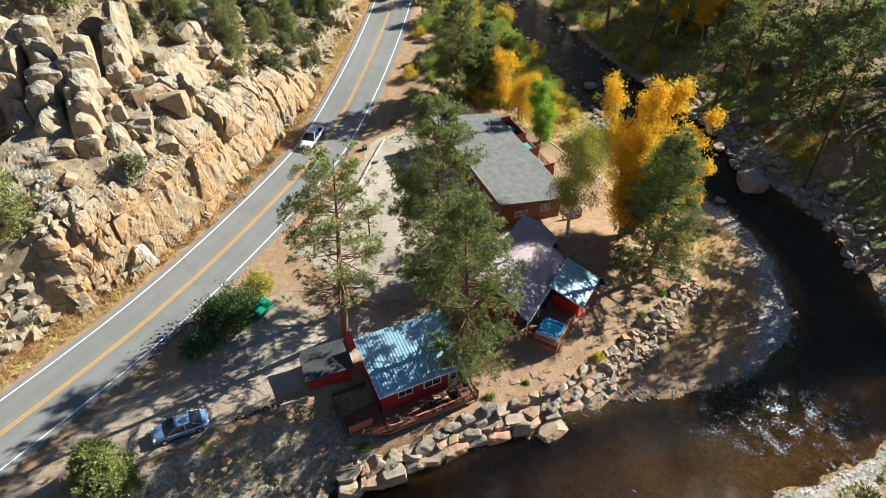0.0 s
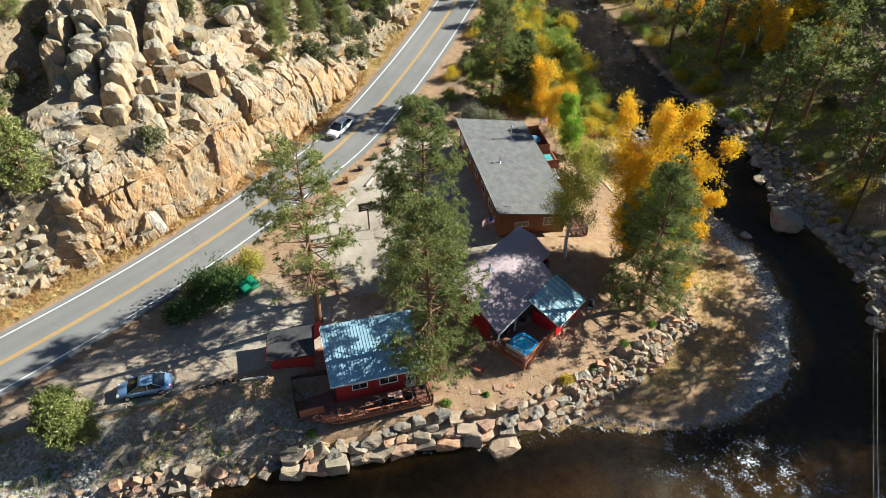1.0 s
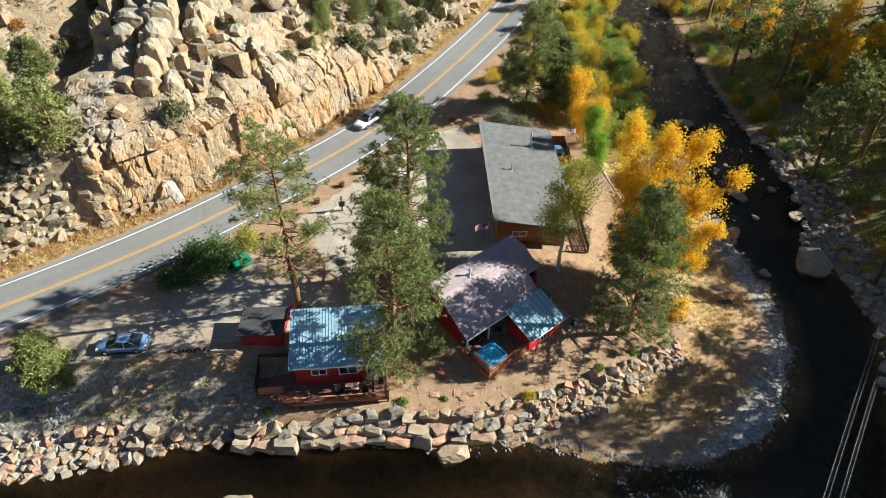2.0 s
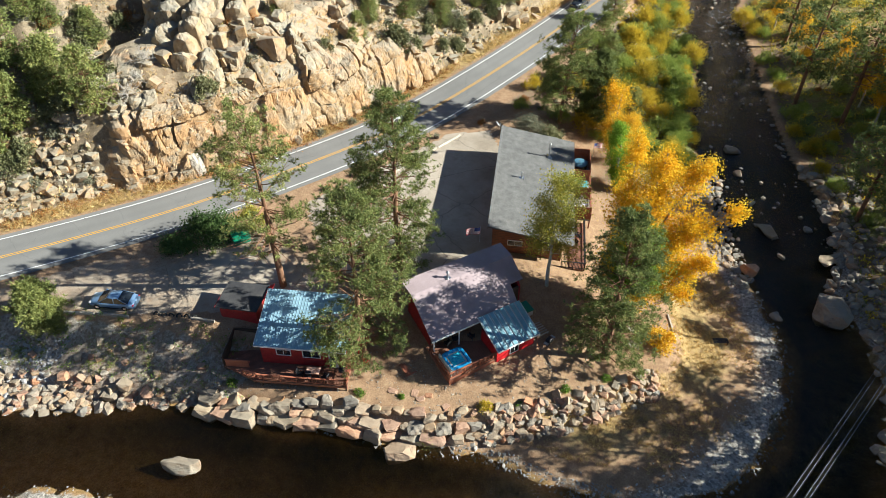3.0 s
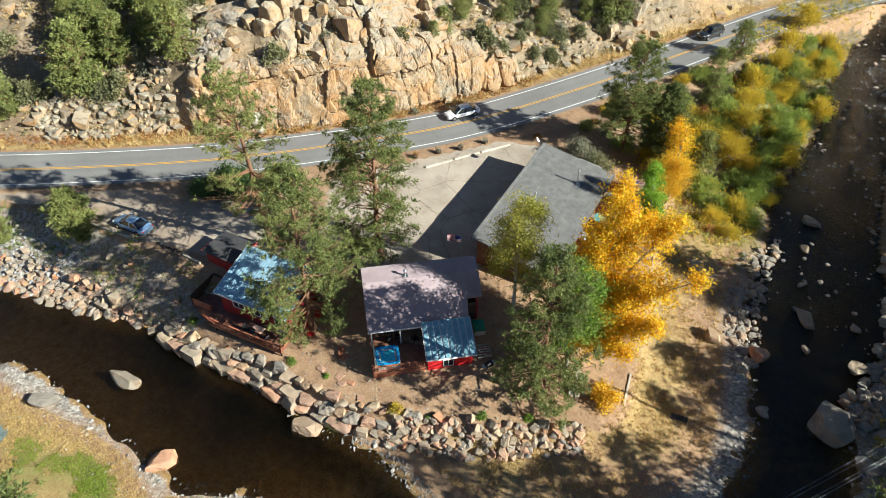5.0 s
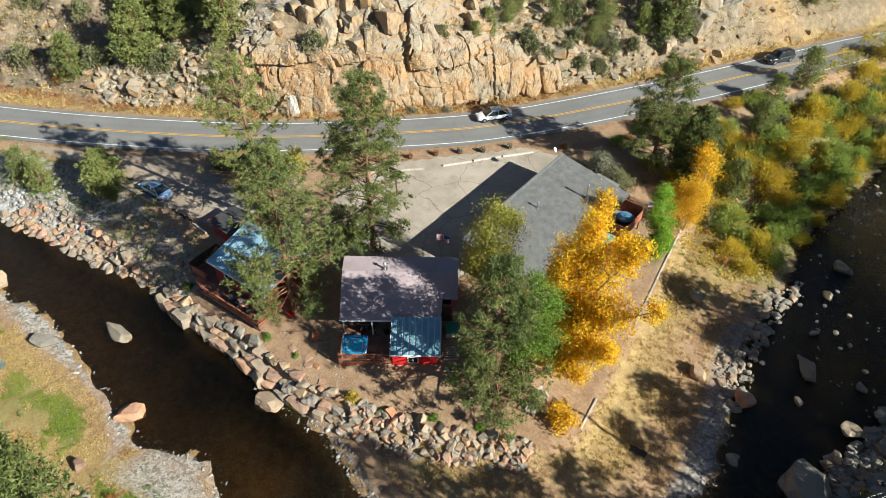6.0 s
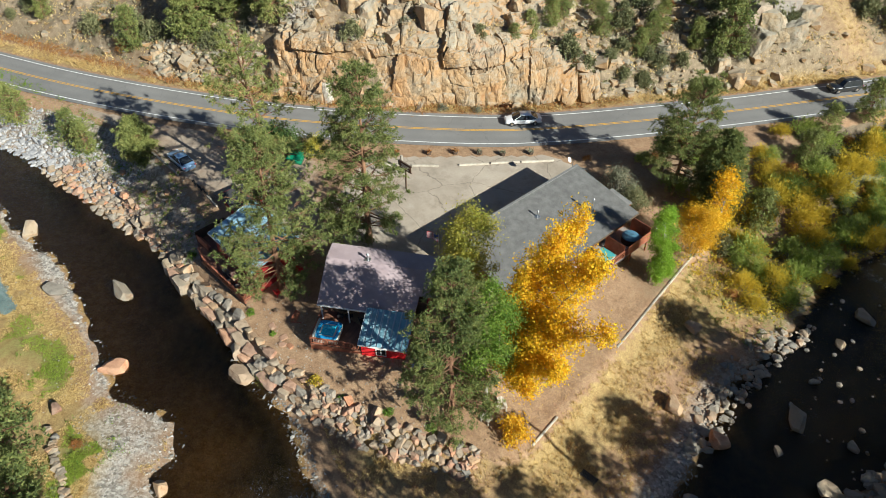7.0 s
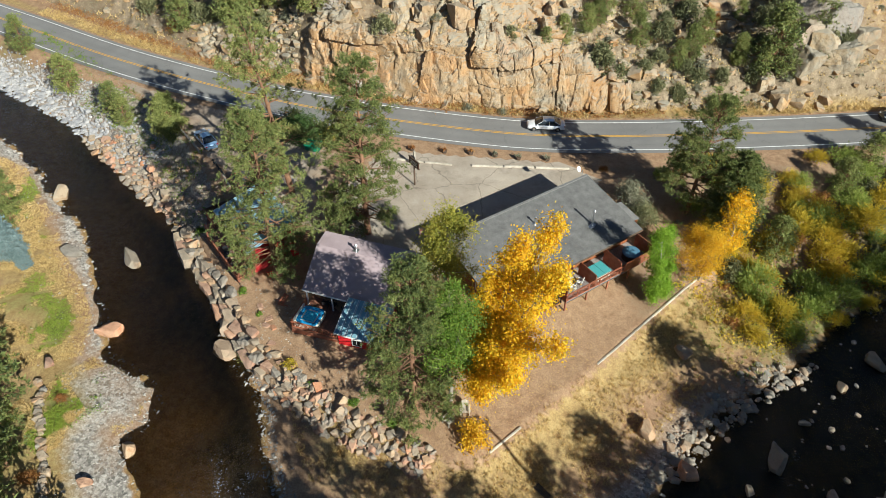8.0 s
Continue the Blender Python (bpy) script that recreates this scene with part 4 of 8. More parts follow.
hot_tub(LODGE @ pose(7.0, LV + 0.95, DZ) @ Matrix.Diagonal((0.95, 0.85, 1, 1)), M_TEAL, M_CREAM, "square hot tub with a teal vinyl cover on the lodge deck")


def chair(m, material, label, group):
    c = thing("patio_chair", m, label, "chair", group)
    part("seat", boxes((-0.28, 0.28, -0.28, 0.28, 0.36, 0.44), bevel=0.02), material, c)
    bm = boxes((-0.28, 0.28, 0.22, 0.30, 0.44, 0.98), bevel=0.02)
    bmesh.ops.rotate(bm, cent=(0, 0.26, 0.44), matrix=Euler((radians(-12), 0, 0)).to_matrix(), verts=bm.verts)
    part("backrest", bm, material, c)
    for x in (-0.25, 0.25):
        part("armrest", boxes((x - 0.04, x + 0.04, -0.26, 0.3, 0.60, 0.65)), material, c)
        for y in (-0.24, 0.24):
            part("leg", boxes((x - 0.025, x + 0.025, y - 0.025, y + 0.025, 0, 0.6)), material, c)
    return c


for x, y, r in ((9.6, LV + 0.9, 30), (10.9, LV + 1.3, 200), (10.6, LV + 0.2, 100)):
    chair(LODGE @ pose(x, y, DZ, 0, 0, r), M_WHITE, "white slatted patio chair on the lodge deck", "chairs on the lodge deck")
for x, y, r in ((14.0, LV + 0.2, 20), (15.4, LV + 0.8, 160), (17.0, LV + 0.3, 40)):
    chair(LODGE @ pose(x, y, DZ - 0.6, 0, 0, r), M_BLACK, "black iron patio chair on the lower lodge deck", "chairs on the lower lodge deck")

# middle cottage: mauve roof, covered patio and hot tub deck
CM = local(8.49, 46.58, 0, 60.6)
cottage = thing("cottage", CM, "red cottage with a faded mauve roof", "house")
part("wall", boxes((0.5, 9.5, 1.55, 6.0, 2.6, 6.3)), M_REDWALL, cottage)
part("back_wall", boxes((0.5, 11.1, 5.75, 6.0, 3.0, 8.25)), M_REDWALL, cottage)
for x0, x1 in ((0.45, 0.62), (10.9, 11.1)):
    bm = bmesh.new()
    v = [(x0, 1.5, 2.5), (x0, 6.0, 2.8), (x0, 6.0, 8.2), (x0, 4.1, 8.15), (x0, 1.5, 6.45)]
    A, B = [bm.verts.new(p) for p in v], [bm.verts.new((x1, *p[1:])) for p in v]
    bm.faces.new(A), bm.faces.new(B[::-1])
    for k in range(5):
        bm.faces.new((A[k], B[k], B[(k + 1) % 5], A[(k + 1) % 5]))
    bmesh.ops.recalc_face_normals(bm, faces=bm.faces)
    part("gable_wall", bm, M_REDWALL, cottage)
part("river_wall", boxes((0.5, 10.9, 1.5, 1.68, 2.5, 6.4)), M_BROWN, cottage)
part("roof", slab(bmesh.new(), [(-0.1, 0, 5.65), (9.9, 0, 5.65), (10.3, 4.1, 8.38), (-0.1, 4.1, 8.38)], 0.14), M_MAUVE, cottage)
part("roof_extension", slab(bmesh.new(), [(9.9, 1.9, 6.9), (11.6, 1.9, 6.9), (11.6, 4.1, 8.36), (10.3, 4.1, 8.36)], 0.14), M_MAUVE, cottage)
part("back_roof", slab(bmesh.new(), [(-0.1, 4.1, 8.38), (11.6, 4.1, 8.38), (11.6, 6.2, 8.5), (-0.1, 6.2, 8.5)], 0.14), M_MAUVE, cottage)
part("fascia", boxes((-0.12, 9.92, -0.05, -0.01, 5.46, 5.66)), M_WHITE, cottage)
vent_pipe(cottage, 4.2, 4.5, 8.4, 0.7, 0.1)
for x in (0.15, 3.0):
    part("porch_post", boxes((x, x + 0.13, 0.15, 0.28, 3.3, 5.6)), M_WHITE, cottage)
window_in(cottage, 2.2, 1.49, 4.2, 1.3, 1.0, 0)
part("door", boxes((3.6, 4.5, 1.42, 1.5, 3.35, 5.4)), M_RAIL, cottage)
# open deck with the hot tub
tubdeck = thing("cottage_deck", CM, "redwood-stained deck with picket railing beside the red cottage", "deck")
part("deck_floor", boxes((0.0, 5.3, -3.2, 1.5, 3.14, 3.3)), M_DECK, tubdeck)
part("skirt", boxes((0.0, 5.3, -3.2, -3.12, 2.2, 3.14), (0.0, 0.08, -3.12, 1.5, 2.2, 3.14)), M_RAIL, tubdeck)
railing(tubdeck, (0.02, -3.15), (5.25, -3.15), 3.3, 0.85)
railing(tubdeck, (0.02, -3.15), (0.02, 0.4), 3.3, 0.85)
for x in (0.1, 2.6, 5.2):
    part("post", boxes((x, x + 0.12, -3.12, -3.0, 1.6, 3.2)), M_RAIL, tubdeck)
tub = thing("hot_tub", CM @ pose(1.55, -1.85, 3.3), "open hot tub with bright blue water on the cottage deck", "hot tub")
part("shell", boxes((-1.12, 1.12, -1.12, 1.12, 0, 0.8), bevel=0.05), M_CREAM, tub)
bm = bmesh.new()
N = 24
ring = []
for r, z in ((1.16, 0.78), (1.16, 0.92), (1.02, 0.95), (0.9, 0.93), (0.8, 0.60), (0.42, 0.52)):
    lay = []
    for k in range(N):
        a = 2 * math.pi * k / N
        s = r / max(abs(math.cos(a)), abs(math.sin(a))) * (1 if r > 1.0 else 0.97)
        s = min(s, r * 1.28)
        lay.append(bm.verts.new((s * math.cos(a), s * math.sin(a), z)))
    ring.append(lay)
for p, q in zip(ring[:-1], ring[1:]):
    for k in range(N):
        bm.faces.new((p[k], p[(k + 1) % N], q[(k + 1) % N], q[k]))
bm.faces.new(ring[-1])
bmesh.ops.recalc_face_normals(bm, faces=bm.faces)
part("basin", bm, M_TUB, tub, "glossy blue acrylic basin")
mw, n_, l_, b_ = mat("hot_tub_water")
b_.inputs["Base Color"].default_value = (0.02, 0.42, 0.75, 1)
b_.inputs["Roughness"].default_value = 0.04
tn = noise_node(n_, l_, 5.0, 3)
l_.new(ramp(n_, l_, tn.outputs[0], [(0.35, (0.02, 0.42, 0.62)), (0.65, (0.10, 0.66, 0.80))]).outputs[0], b_.inputs["Base Color"])
bump(n_, l_, b_, tn.outputs[0], 0.4, 0.06)
part("tub_water", boxes((-0.74, 0.74, -0.74, 0.74, 0.58, 0.84), bevel=0.12), mw, tub)
for ax, ay in ((-0.7, -0.7), (0.7, 0.65), (-0.65, 0.7)):
    part("headrest", boxes((ax - 0.16, ax + 0.16, ay - 0.07, ay + 0.07, 0.86, 1.0), bevel=0.03), M_TUB, tub)
part("folded_cover", boxes((-1.34, -1.18, -1.15, 1.15, 0.05, 1.15), bevel=0.03), M_CREAM, tub, "pale folded tub cover standing on edge")
for x, y, r, in ((2.0, 0.6, 190), (2.9, 0.7, 160), (4.5, 0.2, 120)):
    chair(CM @ pose(x, y, 3.3, 0, 0, r), M_BLACK, "dark wicker patio chair under the porch roof", "chairs on the cottage deck")
# teal patio roof and its red shed
pat = thing("patio_shed", CM, "red shed under a teal ribbed metal roof", "shed")
part("roof", slab(bmesh.new(), [(5.15, -3.7, 4.85), (10.0, -3.7, 4.85), (10.0, 0.1, 6.12), (5.15, 0.1, 6.12)], 0.08), M_CLEARROOF, pat)
for k in range(9):
    x = 5.17 + k * 0.6
    bm = slab(bmesh.new(), [(x, -3.72, 4.9), (x + 0.05, -3.72, 4.9), (x + 0.05, 0.1, 6.17), (x, 0.1, 6.17)], 0.05)
    part("roof_seam", bm, M_STEEL, pat)
part("fascia", boxes((5.12, 10.03, -3.76, -3.71, 4.7, 4.88)), M_WHITE, pat)
part("side_fascia", slab(bmesh.new(), [(5.09, -3.7, 4.9), (5.14, -3.7, 4.9), (5.14, 0.1, 6.17), (5.09, 0.1, 6.17)], 0.16), M_WHITE, pat)
part("front_wall", boxes((5.3, 9.7, -3.3, -3.15, 2.2, 4.85)), M_REDTRIM, pat)
part("side_wall", boxes((9.55, 9.7, -3.15, 1.4, 2.3, 4.95)), M_REDTRIM, pat)
part("side_wall", boxes((5.3, 5.45, -3.15, -0.4, 3.3, 4.9)), M_REDTRIM, pat)
window_in(pat, 7.3, -3.31, 3.3, 0.9, 0.8, 0)
# tank, pergola frame and clutter on the uphill end
tank = thing("storage_cabinet", CM @ pose(11.0, 0.2, 2.7), "cream storage cabinet with a green lid beside the patio shed", "cabinet")
part("body", boxes((-0.55, 0.55, -0.7, 0.7, 0, 1.7), bevel=0.04), M_CREAM, tank)
part("lid", boxes((-0.6, 0.6, -0.75, 0.75, 1.7, 1.85), bevel=0.03), M_GREEN, tank, "green lid")
stack = thing("pallet_rack", CM @ pose(11.0, -2.0, 2.5), "weathered rack of slats and firewood beside the shed", "rack")
for k in range(8):
    part("slat", boxes((-0.7, 0.7, -1.1 + k * 0.3, -0.98 + k * 0.3, 1.0, 1.06)), M_GREYTIMBER, stack)
for x in (-0.65, 0.6):
    for y in (-1.05, 1.0):
        part("post", boxes((x, x + 0.09, y, y + 0.09, 0, 1.0)), M_GREYTIMBER, stack)
bar = thing("barbecue_grill", CM @ pose(11.2, -3.9, 2.45, 0, 0, 20), "black barbecue grill with side shelves on the dirt yard", "grill")
part("firebox", boxes((-0.4, 0.4, -0.28, 0.28, 0.7, 0.95), bevel=0.03), M_BLACK, bar)
part("lid", boxes((-0.4, 0.4, -0.26, 0.26, 0.95, 1.2), bevel=0.1), M_BLACK, bar)
for x in (-0.75, 0.42):
    part("side_shelf", boxes((x, x + 0.33, -0.25, 0.25, 0.88, 0.92)), M_STEEL, bar)
for x in (-0.36, 0.3):
    for y in (-0.24, 0.18):
        part("leg", boxes((x, x + 0.06, y, y + 0.06, 0, 0.7)), M_BLACK, bar)
steps = thing("wooden_steps", CM @ pose(-2.0, 0.4, 2.3, 0, 0, 90), "short flight of brown timber steps beside the cottage", "steps")
for k in range(4):
    part("tread", boxes((-0.7, 0.7, k * 0.3, k * 0.3 + 0.28, 0.17 * (k + 1) - 0.05, 0.17 * (k + 1))), M_RAIL, steps)
for x in (-0.74, 0.68):
    part("stringer", boxes((x, x + 0.06, 0, 1.2, -0.1, 0.5)), M_RAIL, steps)

# cabin by the water, with shed and decks
KM = local(-5.56, 37.08, 0, 25.8)
cabin = thing("cabin", KM, "small red cabin with a ribbed blue metal roof", "house")
part("front_wall", boxes((0.35, 8.5, 0.45, 0.6, 2.6, 6.05)), M_REDWALL, cabin)
part("side_wall", boxes((0.35, 0.5, 0.6, 5.75, 2.6, 6.15)), M_REDWALL, cabin)
part("side_wall", boxes((8.35, 8.5, 0.6, 5.75, 2.6, 6.15)), M_REDWALL, cabin)
part("back_wall", boxes((0.35, 8.5, 5.6, 5.75, 3.2, 7.2)), M_REDWALL, cabin)
for x0, x1 in ((0.355, 0.495), (8.355, 8.495)):
    bm = bmesh.new()
    v = [(x0, 0.5, 6.1), (x0, 5.7, 6.1), (x0, 5.7, 7.2)]
    A, B = [bm.verts.new(p) for p in v], [bm.verts.new((x1, *p[1:])) for p in v]
    bm.faces.new(A), bm.faces.new(B[::-1])
    for k in range(3):
        bm.faces.new((A[k], B[k], B[(k + 1) % 3], A[(k + 1) % 3]))
    bmesh.ops.recalc_face_normals(bm, faces=bm.faces)
    part("gable", bm, M_REDWALL, cabin)
part("roof", slab(bmesh.new(), [(0, 0, 6.2), (8.8, 0, 6.05), (8.8, 6.2, 7.45), (0, 6.2, 7.6)], 0.1), M_BLUEMETAL, cabin)
for k in range(30):
    x = 0.02 + k * 0.302
    e = -0.017 * x
    part("roof_rib", slab(bmesh.new(), [(x, -0.02, 6.235 + e), (x + 0.035, -0.02, 6.235 + e), (x + 0.035, 6.22, 7.635 + e), (x, 6.22, 7.635 + e)], 0.04), M_BLUEMETAL, cabin)
part("fascia", slab(bmesh.new(), [(-0.03, -0.06, 6.2), (8.83, -0.06, 6.05), (8.83, -0.01, 6.05), (-0.03, -0.01, 6.2)], 0.16), M_WHITE, cabin)
part("side_fascia", slab(bmesh.new(), [(-0.06, 0, 6.22), (-0.01, 0, 6.22), (-0.01, 6.2, 7.62), (-0.06, 6.2, 7.62)], 0.16), M_WHITE, cabin)
window_in(cabin, 2.6, 0.44, 4.6, 1.3, 0.7, 0)
window_in(cabin, 5.3, 0.44, 4.5, 1.6, 0.9, 0)
dr_ = under(new("door"), cabin, pose(7.4, 0.44, 3.2))
part("leaf", boxes((-0.45, 0.45, -0.05, 0.0, 0, 2.05)), M_WHITE, dr_, "white panelled door")
part("glazing", boxes((-0.28, 0.28, -0.07, -0.05, 1.1, 1.85)), M_GLASS, dr_)
part("door_handle", boxes((0.33, 0.38, -0.12, -0.05, 0.95, 1.08)), M_STEEL, dr_)
kd = thing("cabin_deck", KM, "stained timber deck with balustrade beside the red cabin", "deck")
part("deck_floor", boxes((0.2, 9.0, -1.75, 0.45, 3.02, 3.2)), M_DECK, kd)
bm = slab(bmesh.new(), [(-3.4, -0.2, 3.02), (0.2, -1.75, 3.02), (0.2, 3.6, 3.02), (-3.4, 3.6, 3.02)], 0.16)
part("side_deck_floor", bm, M_DECK, kd)
railing(kd, (1.0, -1.7), (8.95, -1.7), 3.2, 0.8)
railing(kd, (8.95, -1.7), (8.95, 0.4), 3.2, 0.8)
railing(kd, (-1.2, -1.15), (1.0, -1.7), 3.02, 0.85)
part("side_screen", boxes((-3.45, -3.38, -0.2, 3.6, 2.6, 4.3)), M_BROWN, kd, "dark board screen round the side deck")
part("back_screen", boxes((-3.4, -0.1, 3.55, 3.62, 2.8, 4.3)), M_BROWN, kd)
part("bench", boxes((-3.2, -0.9, -0.15, 0.25, 3.4, 3.5), (-3.2, -0.9, -0.2, -0.12, 3.0, 4.0)), M_RAIL, kd)
for x in (0.6, 3.3, 6.0, 8.8):
    part("post", boxes((x, x + 0.13, -1.65, -1.52, 0.9, 3.05)), M_BROWN, kd)
part("beam", boxes((0.2, 9.0, -1.7, -1.5, 2.82, 3.02)), M_RAIL, kd)
part("skirt", boxes((-3.4, 0.3, -0.16, -0.1, 1.9, 2.9)), M_BROWN, kd)
tb = thing("patio_table", KM @ pose(5.6, -0.7, 3.2), "patio table with an orange patterned cloth on the cabin deck", "table")
part("tabletop", boxes((-0.65, 0.65, -0.4, 0.4, 0.70, 0.74)), surface("orange_patterned_cloth", (0.55, 0.18, 0.08), (0.66, 0.52, 0.42), 5.0, 0.9), tb)
for x in (-0.55, 0.5):
    for y in (-0.33, 0.28):
        part("leg", boxes((x, x + 0.05, y, y + 0.05, 0, 0.70)), M_BLACK, tb)
for x, y, r in ((4.4, -0.9, 90), (6.8, -1.1, 250), (5.2, -1.35, 0)):
    chair(KM @ pose(x, y, 3.2, 0, 0, r), M_BLACK, "black metal patio chair on the cabin deck", "chairs on the cabin deck")
gr = thing("kettle_grill", KM @ pose(8.3, -0.4, 3.2), "black kettle barbecue on the cabin deck", "grill")
bm = bmesh.new()
bmesh.ops.create_uvsphere(bm, u_segments=14, v_segments=8, radius=0.32, matrix=Matrix.Translation((0, 0, 0.75)))
part("bowl", bm, M_BLACK, gr)
for k in range(3):
    a = k * 2.094
    part("leg", tube(bmesh.new(), (0.12 * math.cos(a), 0.12 * math.sin(a), 0.6), (0.32 * math.cos(a), 0.32 * math.sin(a), 0), 0.02), M_STEEL, gr)
for k, (x, y) in enumerate(((9.6, 2.6), (9.9, 3.8), (9.7, 5.0), (10.3, 1.6))):
    c = KM @ pose(x, y, 0, 0, 0, 60 * k)
    z = gz(c.translation.x, c.translation.y)
    c.translation.z = z
    chair(c, M_REDTRIM, "bright red plastic lawn chair beside the cabin", "red lawn chairs")
shed = thing("shed", local(-12.2, 39.0, 0, 20.0), "small red shed with a flat dark roof", "shed")
part("wall", boxes((0.15, 4.0, 0.2, 3.3, 2.8, 6.1)), M_REDWALL, shed)
part("roof", slab(bmesh.new(), [(-0.15, -0.1, 6.15), (4.3, -0.1, 6.35), (4.3, 3.5, 6.5), (-0.15, 3.5, 6.3)], 0.12), M_DARKROOF, shed)
part("fascia", boxes((-0.2, -0.16, -0.12, 3.5, 6.0, 6.2)), M_REDWALL, shed)
part("awning", slab(bmesh.new(), [(4.3, 1.6, 6.4), (5.0, 1.7, 6.9), (5.0, 3.4, 7.0), (4.3, 3.4, 6.5)], 0.06), M_REDTRIM, shed, "bright red awning edge")
# cream house far up the mountainside
fh = thing("hillside_house", local(-45, 112, gz(-45, 112) - 1.2, 8), "cream stucco house with a brown roof on the mountainside", "house")
part("wall", boxes((-5, 5, -4, 4, 0, 4.6)), M_STUCCO, fh)
part("roof", slab(bmesh.new(), [(-5.6, -4.8, 4.3), (0, -4.8, 6.4), (0, 4.8, 6.4), (-5.6, 4.8, 4.3)], 0.2), M_DARKROOF, fh)
part("roof_slope", slab(bmesh.new(), [(0, -4.8, 6.4), (5.6, -4.8, 4.3), (5.6, 4.8, 4.3), (0, 4.8, 6.4)], 0.2), M_DARKROOF, fh)
for y in (-2.2, 0.8):
    window_in(fh, 5.01, y, 1.6, 1.3, 1.3, 1)


# ---- vehicles
def loft(sections, closed=True):
    """A skin through rings of equal length."""
    bm = bmesh.new()
    rows = [[bm.verts.new(p) for p in s] for s in sections]
    n = len(rows[0])
    for a, b in zip(rows[:-1], rows[1:]):
        for k in range(n if closed else n - 1):
            bm.faces.new((a[k], a[(k + 1) % n], b[(k + 1) % n], b[k]))
    if closed:
        bm.faces.new(rows[0][::-1])
        bm.faces.new(rows[-1])
    bmesh.ops.recalc_face_normals(bm, faces=bm.faces)
    for f in bm.faces:
        f.smooth = True
    return bm


def car(m, paint, label, category, L=4.85, W=1.84, roof=1.46, suv=False):
    c = thing("car" if not suv else "sport_utility_car", m, label, category)
    w = W / 2
    hood, belt = (1.05, 1.02) if suv else (0.86, 0.92)
    # lower body, nose towards +x
    xs = [-L / 2, -L / 2 + 0.12, -L / 2 + 0.7, -0.9, 0.9, L / 2 - 0.95, L / 2 - 0.25, L / 2]
    top = [0.80, belt - 0.02, belt + 0.03, belt, belt - 0.01, hood, hood - 0.14, 0.62] if not suv else [0.9, 1.05, 1.06, 1.05, 1.05, hood, hood - 0.08, 0.75]
    wid = [0.78, 0.9, 0.98, 1.0, 1.0, 0.98, 0.88, 0.74]
    rings = []
    for x, t, s in zip(xs, top, wid):
        a = w * s
        rings.append([(x, -a * 0.9, 0.26), (x, -a, 0.42), (x, -a, t - 0.18), (x, -a * 0.93, t - 0.03), (x, -a * 0.6, t + 0.02), (x, 0, t + 0.035), (x, a * 0.6, t + 0.02), (x, a * 0.93, t - 0.03), (x, a, t - 0.18), (x, a, 0.42), (x, a * 0.9, 0.26)])
    part("body", loft(rings), paint, c)
    # glasshouse and roof
    if suv:
        gx_, rx_ = (-L / 2 + 0.18, L / 2 - 1.35), (-L / 2 + 0.5, L / 2 - 2.0)
    else:
        gx_, rx_ = (-L / 2 + 0.5, L / 2 - 1.1), (-L / 2 + 1.5, L / 2 - 2.1)
    b, r = w * 0.92, w * 0.70
    zb, zr = belt - 0.03, roof - 0.05
    bm = bmesh.new()
    lo = [bm.verts.new(p) for p in ((gx_[0], -b, zb), (gx_[1], -b, zb), (gx_[1] + 0.1, 0, zb + 0.02), (gx_[1], b, zb), (gx_[0], b, zb), (gx_[0] - 0.08, 0, zb + 0.02))]
    hi = [bm.verts.new(p) for p in ((rx_[0], -r, zr), (rx_[1], -r, zr), (rx_[1] + 0.08, 0, zr + 0.03), (rx_[1], r, zr), (rx_[0], r, zr), (rx_[0] - 0.06, 0, zr + 0.03))]
    for k in range(6):
        bm.faces.new((lo[k], lo[(k + 1) % 6], hi[(k + 1) % 6], hi[k]))
    bm.faces.new(hi)
    bmesh.ops.recalc_face_normals(bm, faces=bm.faces)
    part("glasshouse", bm, M_GLASS, c, "dark tinted glass")
    rr = []
    for x, s in ((rx_[0] - 0.02, 0.95), (rx_[0] + 0.3, 1.02), (rx_[1] - 0.3, 1.02), (rx_[1] + 0.03, 0.95)):
        rr.append([(x, -r * s, zr - 0.03), (x, -r * s * 0.9, zr + 0.035), (x, 0, zr + 0.07), (x, r * s * 0.9, zr + 0.035), (x, r * s, zr - 0.03)])
    part("roof", loft(rr), paint, c)
    for s in (-1, 1):
        xm = (gx_[0] + gx_[1]) / 2 - 0.1
        for x0, x1 in ((gx_[0], rx_[0]), (gx_[1], rx_[1]), (xm, xm)):
            part("pillar", tube(bmesh.new(), (x0, s * b, zb), (x1, s * r * 1.01, zr), 0.032, 0.032, 6), paint, c)
        part("mirror", boxes((gx_[1] - 0.35, gx_[1] - 0.15, s * (w + 0.08) - 0.08, s * (w + 0.08) + 0.08, zb + 0.02, zb + 0.16), bevel=0.03), paint, c)
        part("headlight", boxes((L / 2 - 0.34, L / 2 - 0.07, s * w * 0.66 - 0.17, s * w * 0.66 + 0.17, hood - 0.26, hood - 0.13), bevel=0.04), M_LAMPGLASS, c)
        part("tail_light", boxes((-L / 2 + 0.0, -L / 2 + 0.16, s * w * 0.70 - 0.18, s * w * 0.70 + 0.18, belt - 0.26, belt - 0.10), bevel=0.03), M_TAIL, c)
        part("sill", boxes((-1.2, 1.2, s * w - 0.03, s * w + 0.01, 0.24, 0.36)), M_BLACK, c)
    R = 0.38 if suv else 0.33
    for x in (-L / 2 + 0.98, L / 2 - 0.93):
        for s in (-1, 1):
            wh = under(new("wheel"), c, pose(x, s * (w - 0.10), R))
            part("tyre", tube(bmesh.new(), (0, -0.115, 0), (0, 0.125 if s > 0 else 0.115, 0), R, R, 20), M_TYRE, wh)
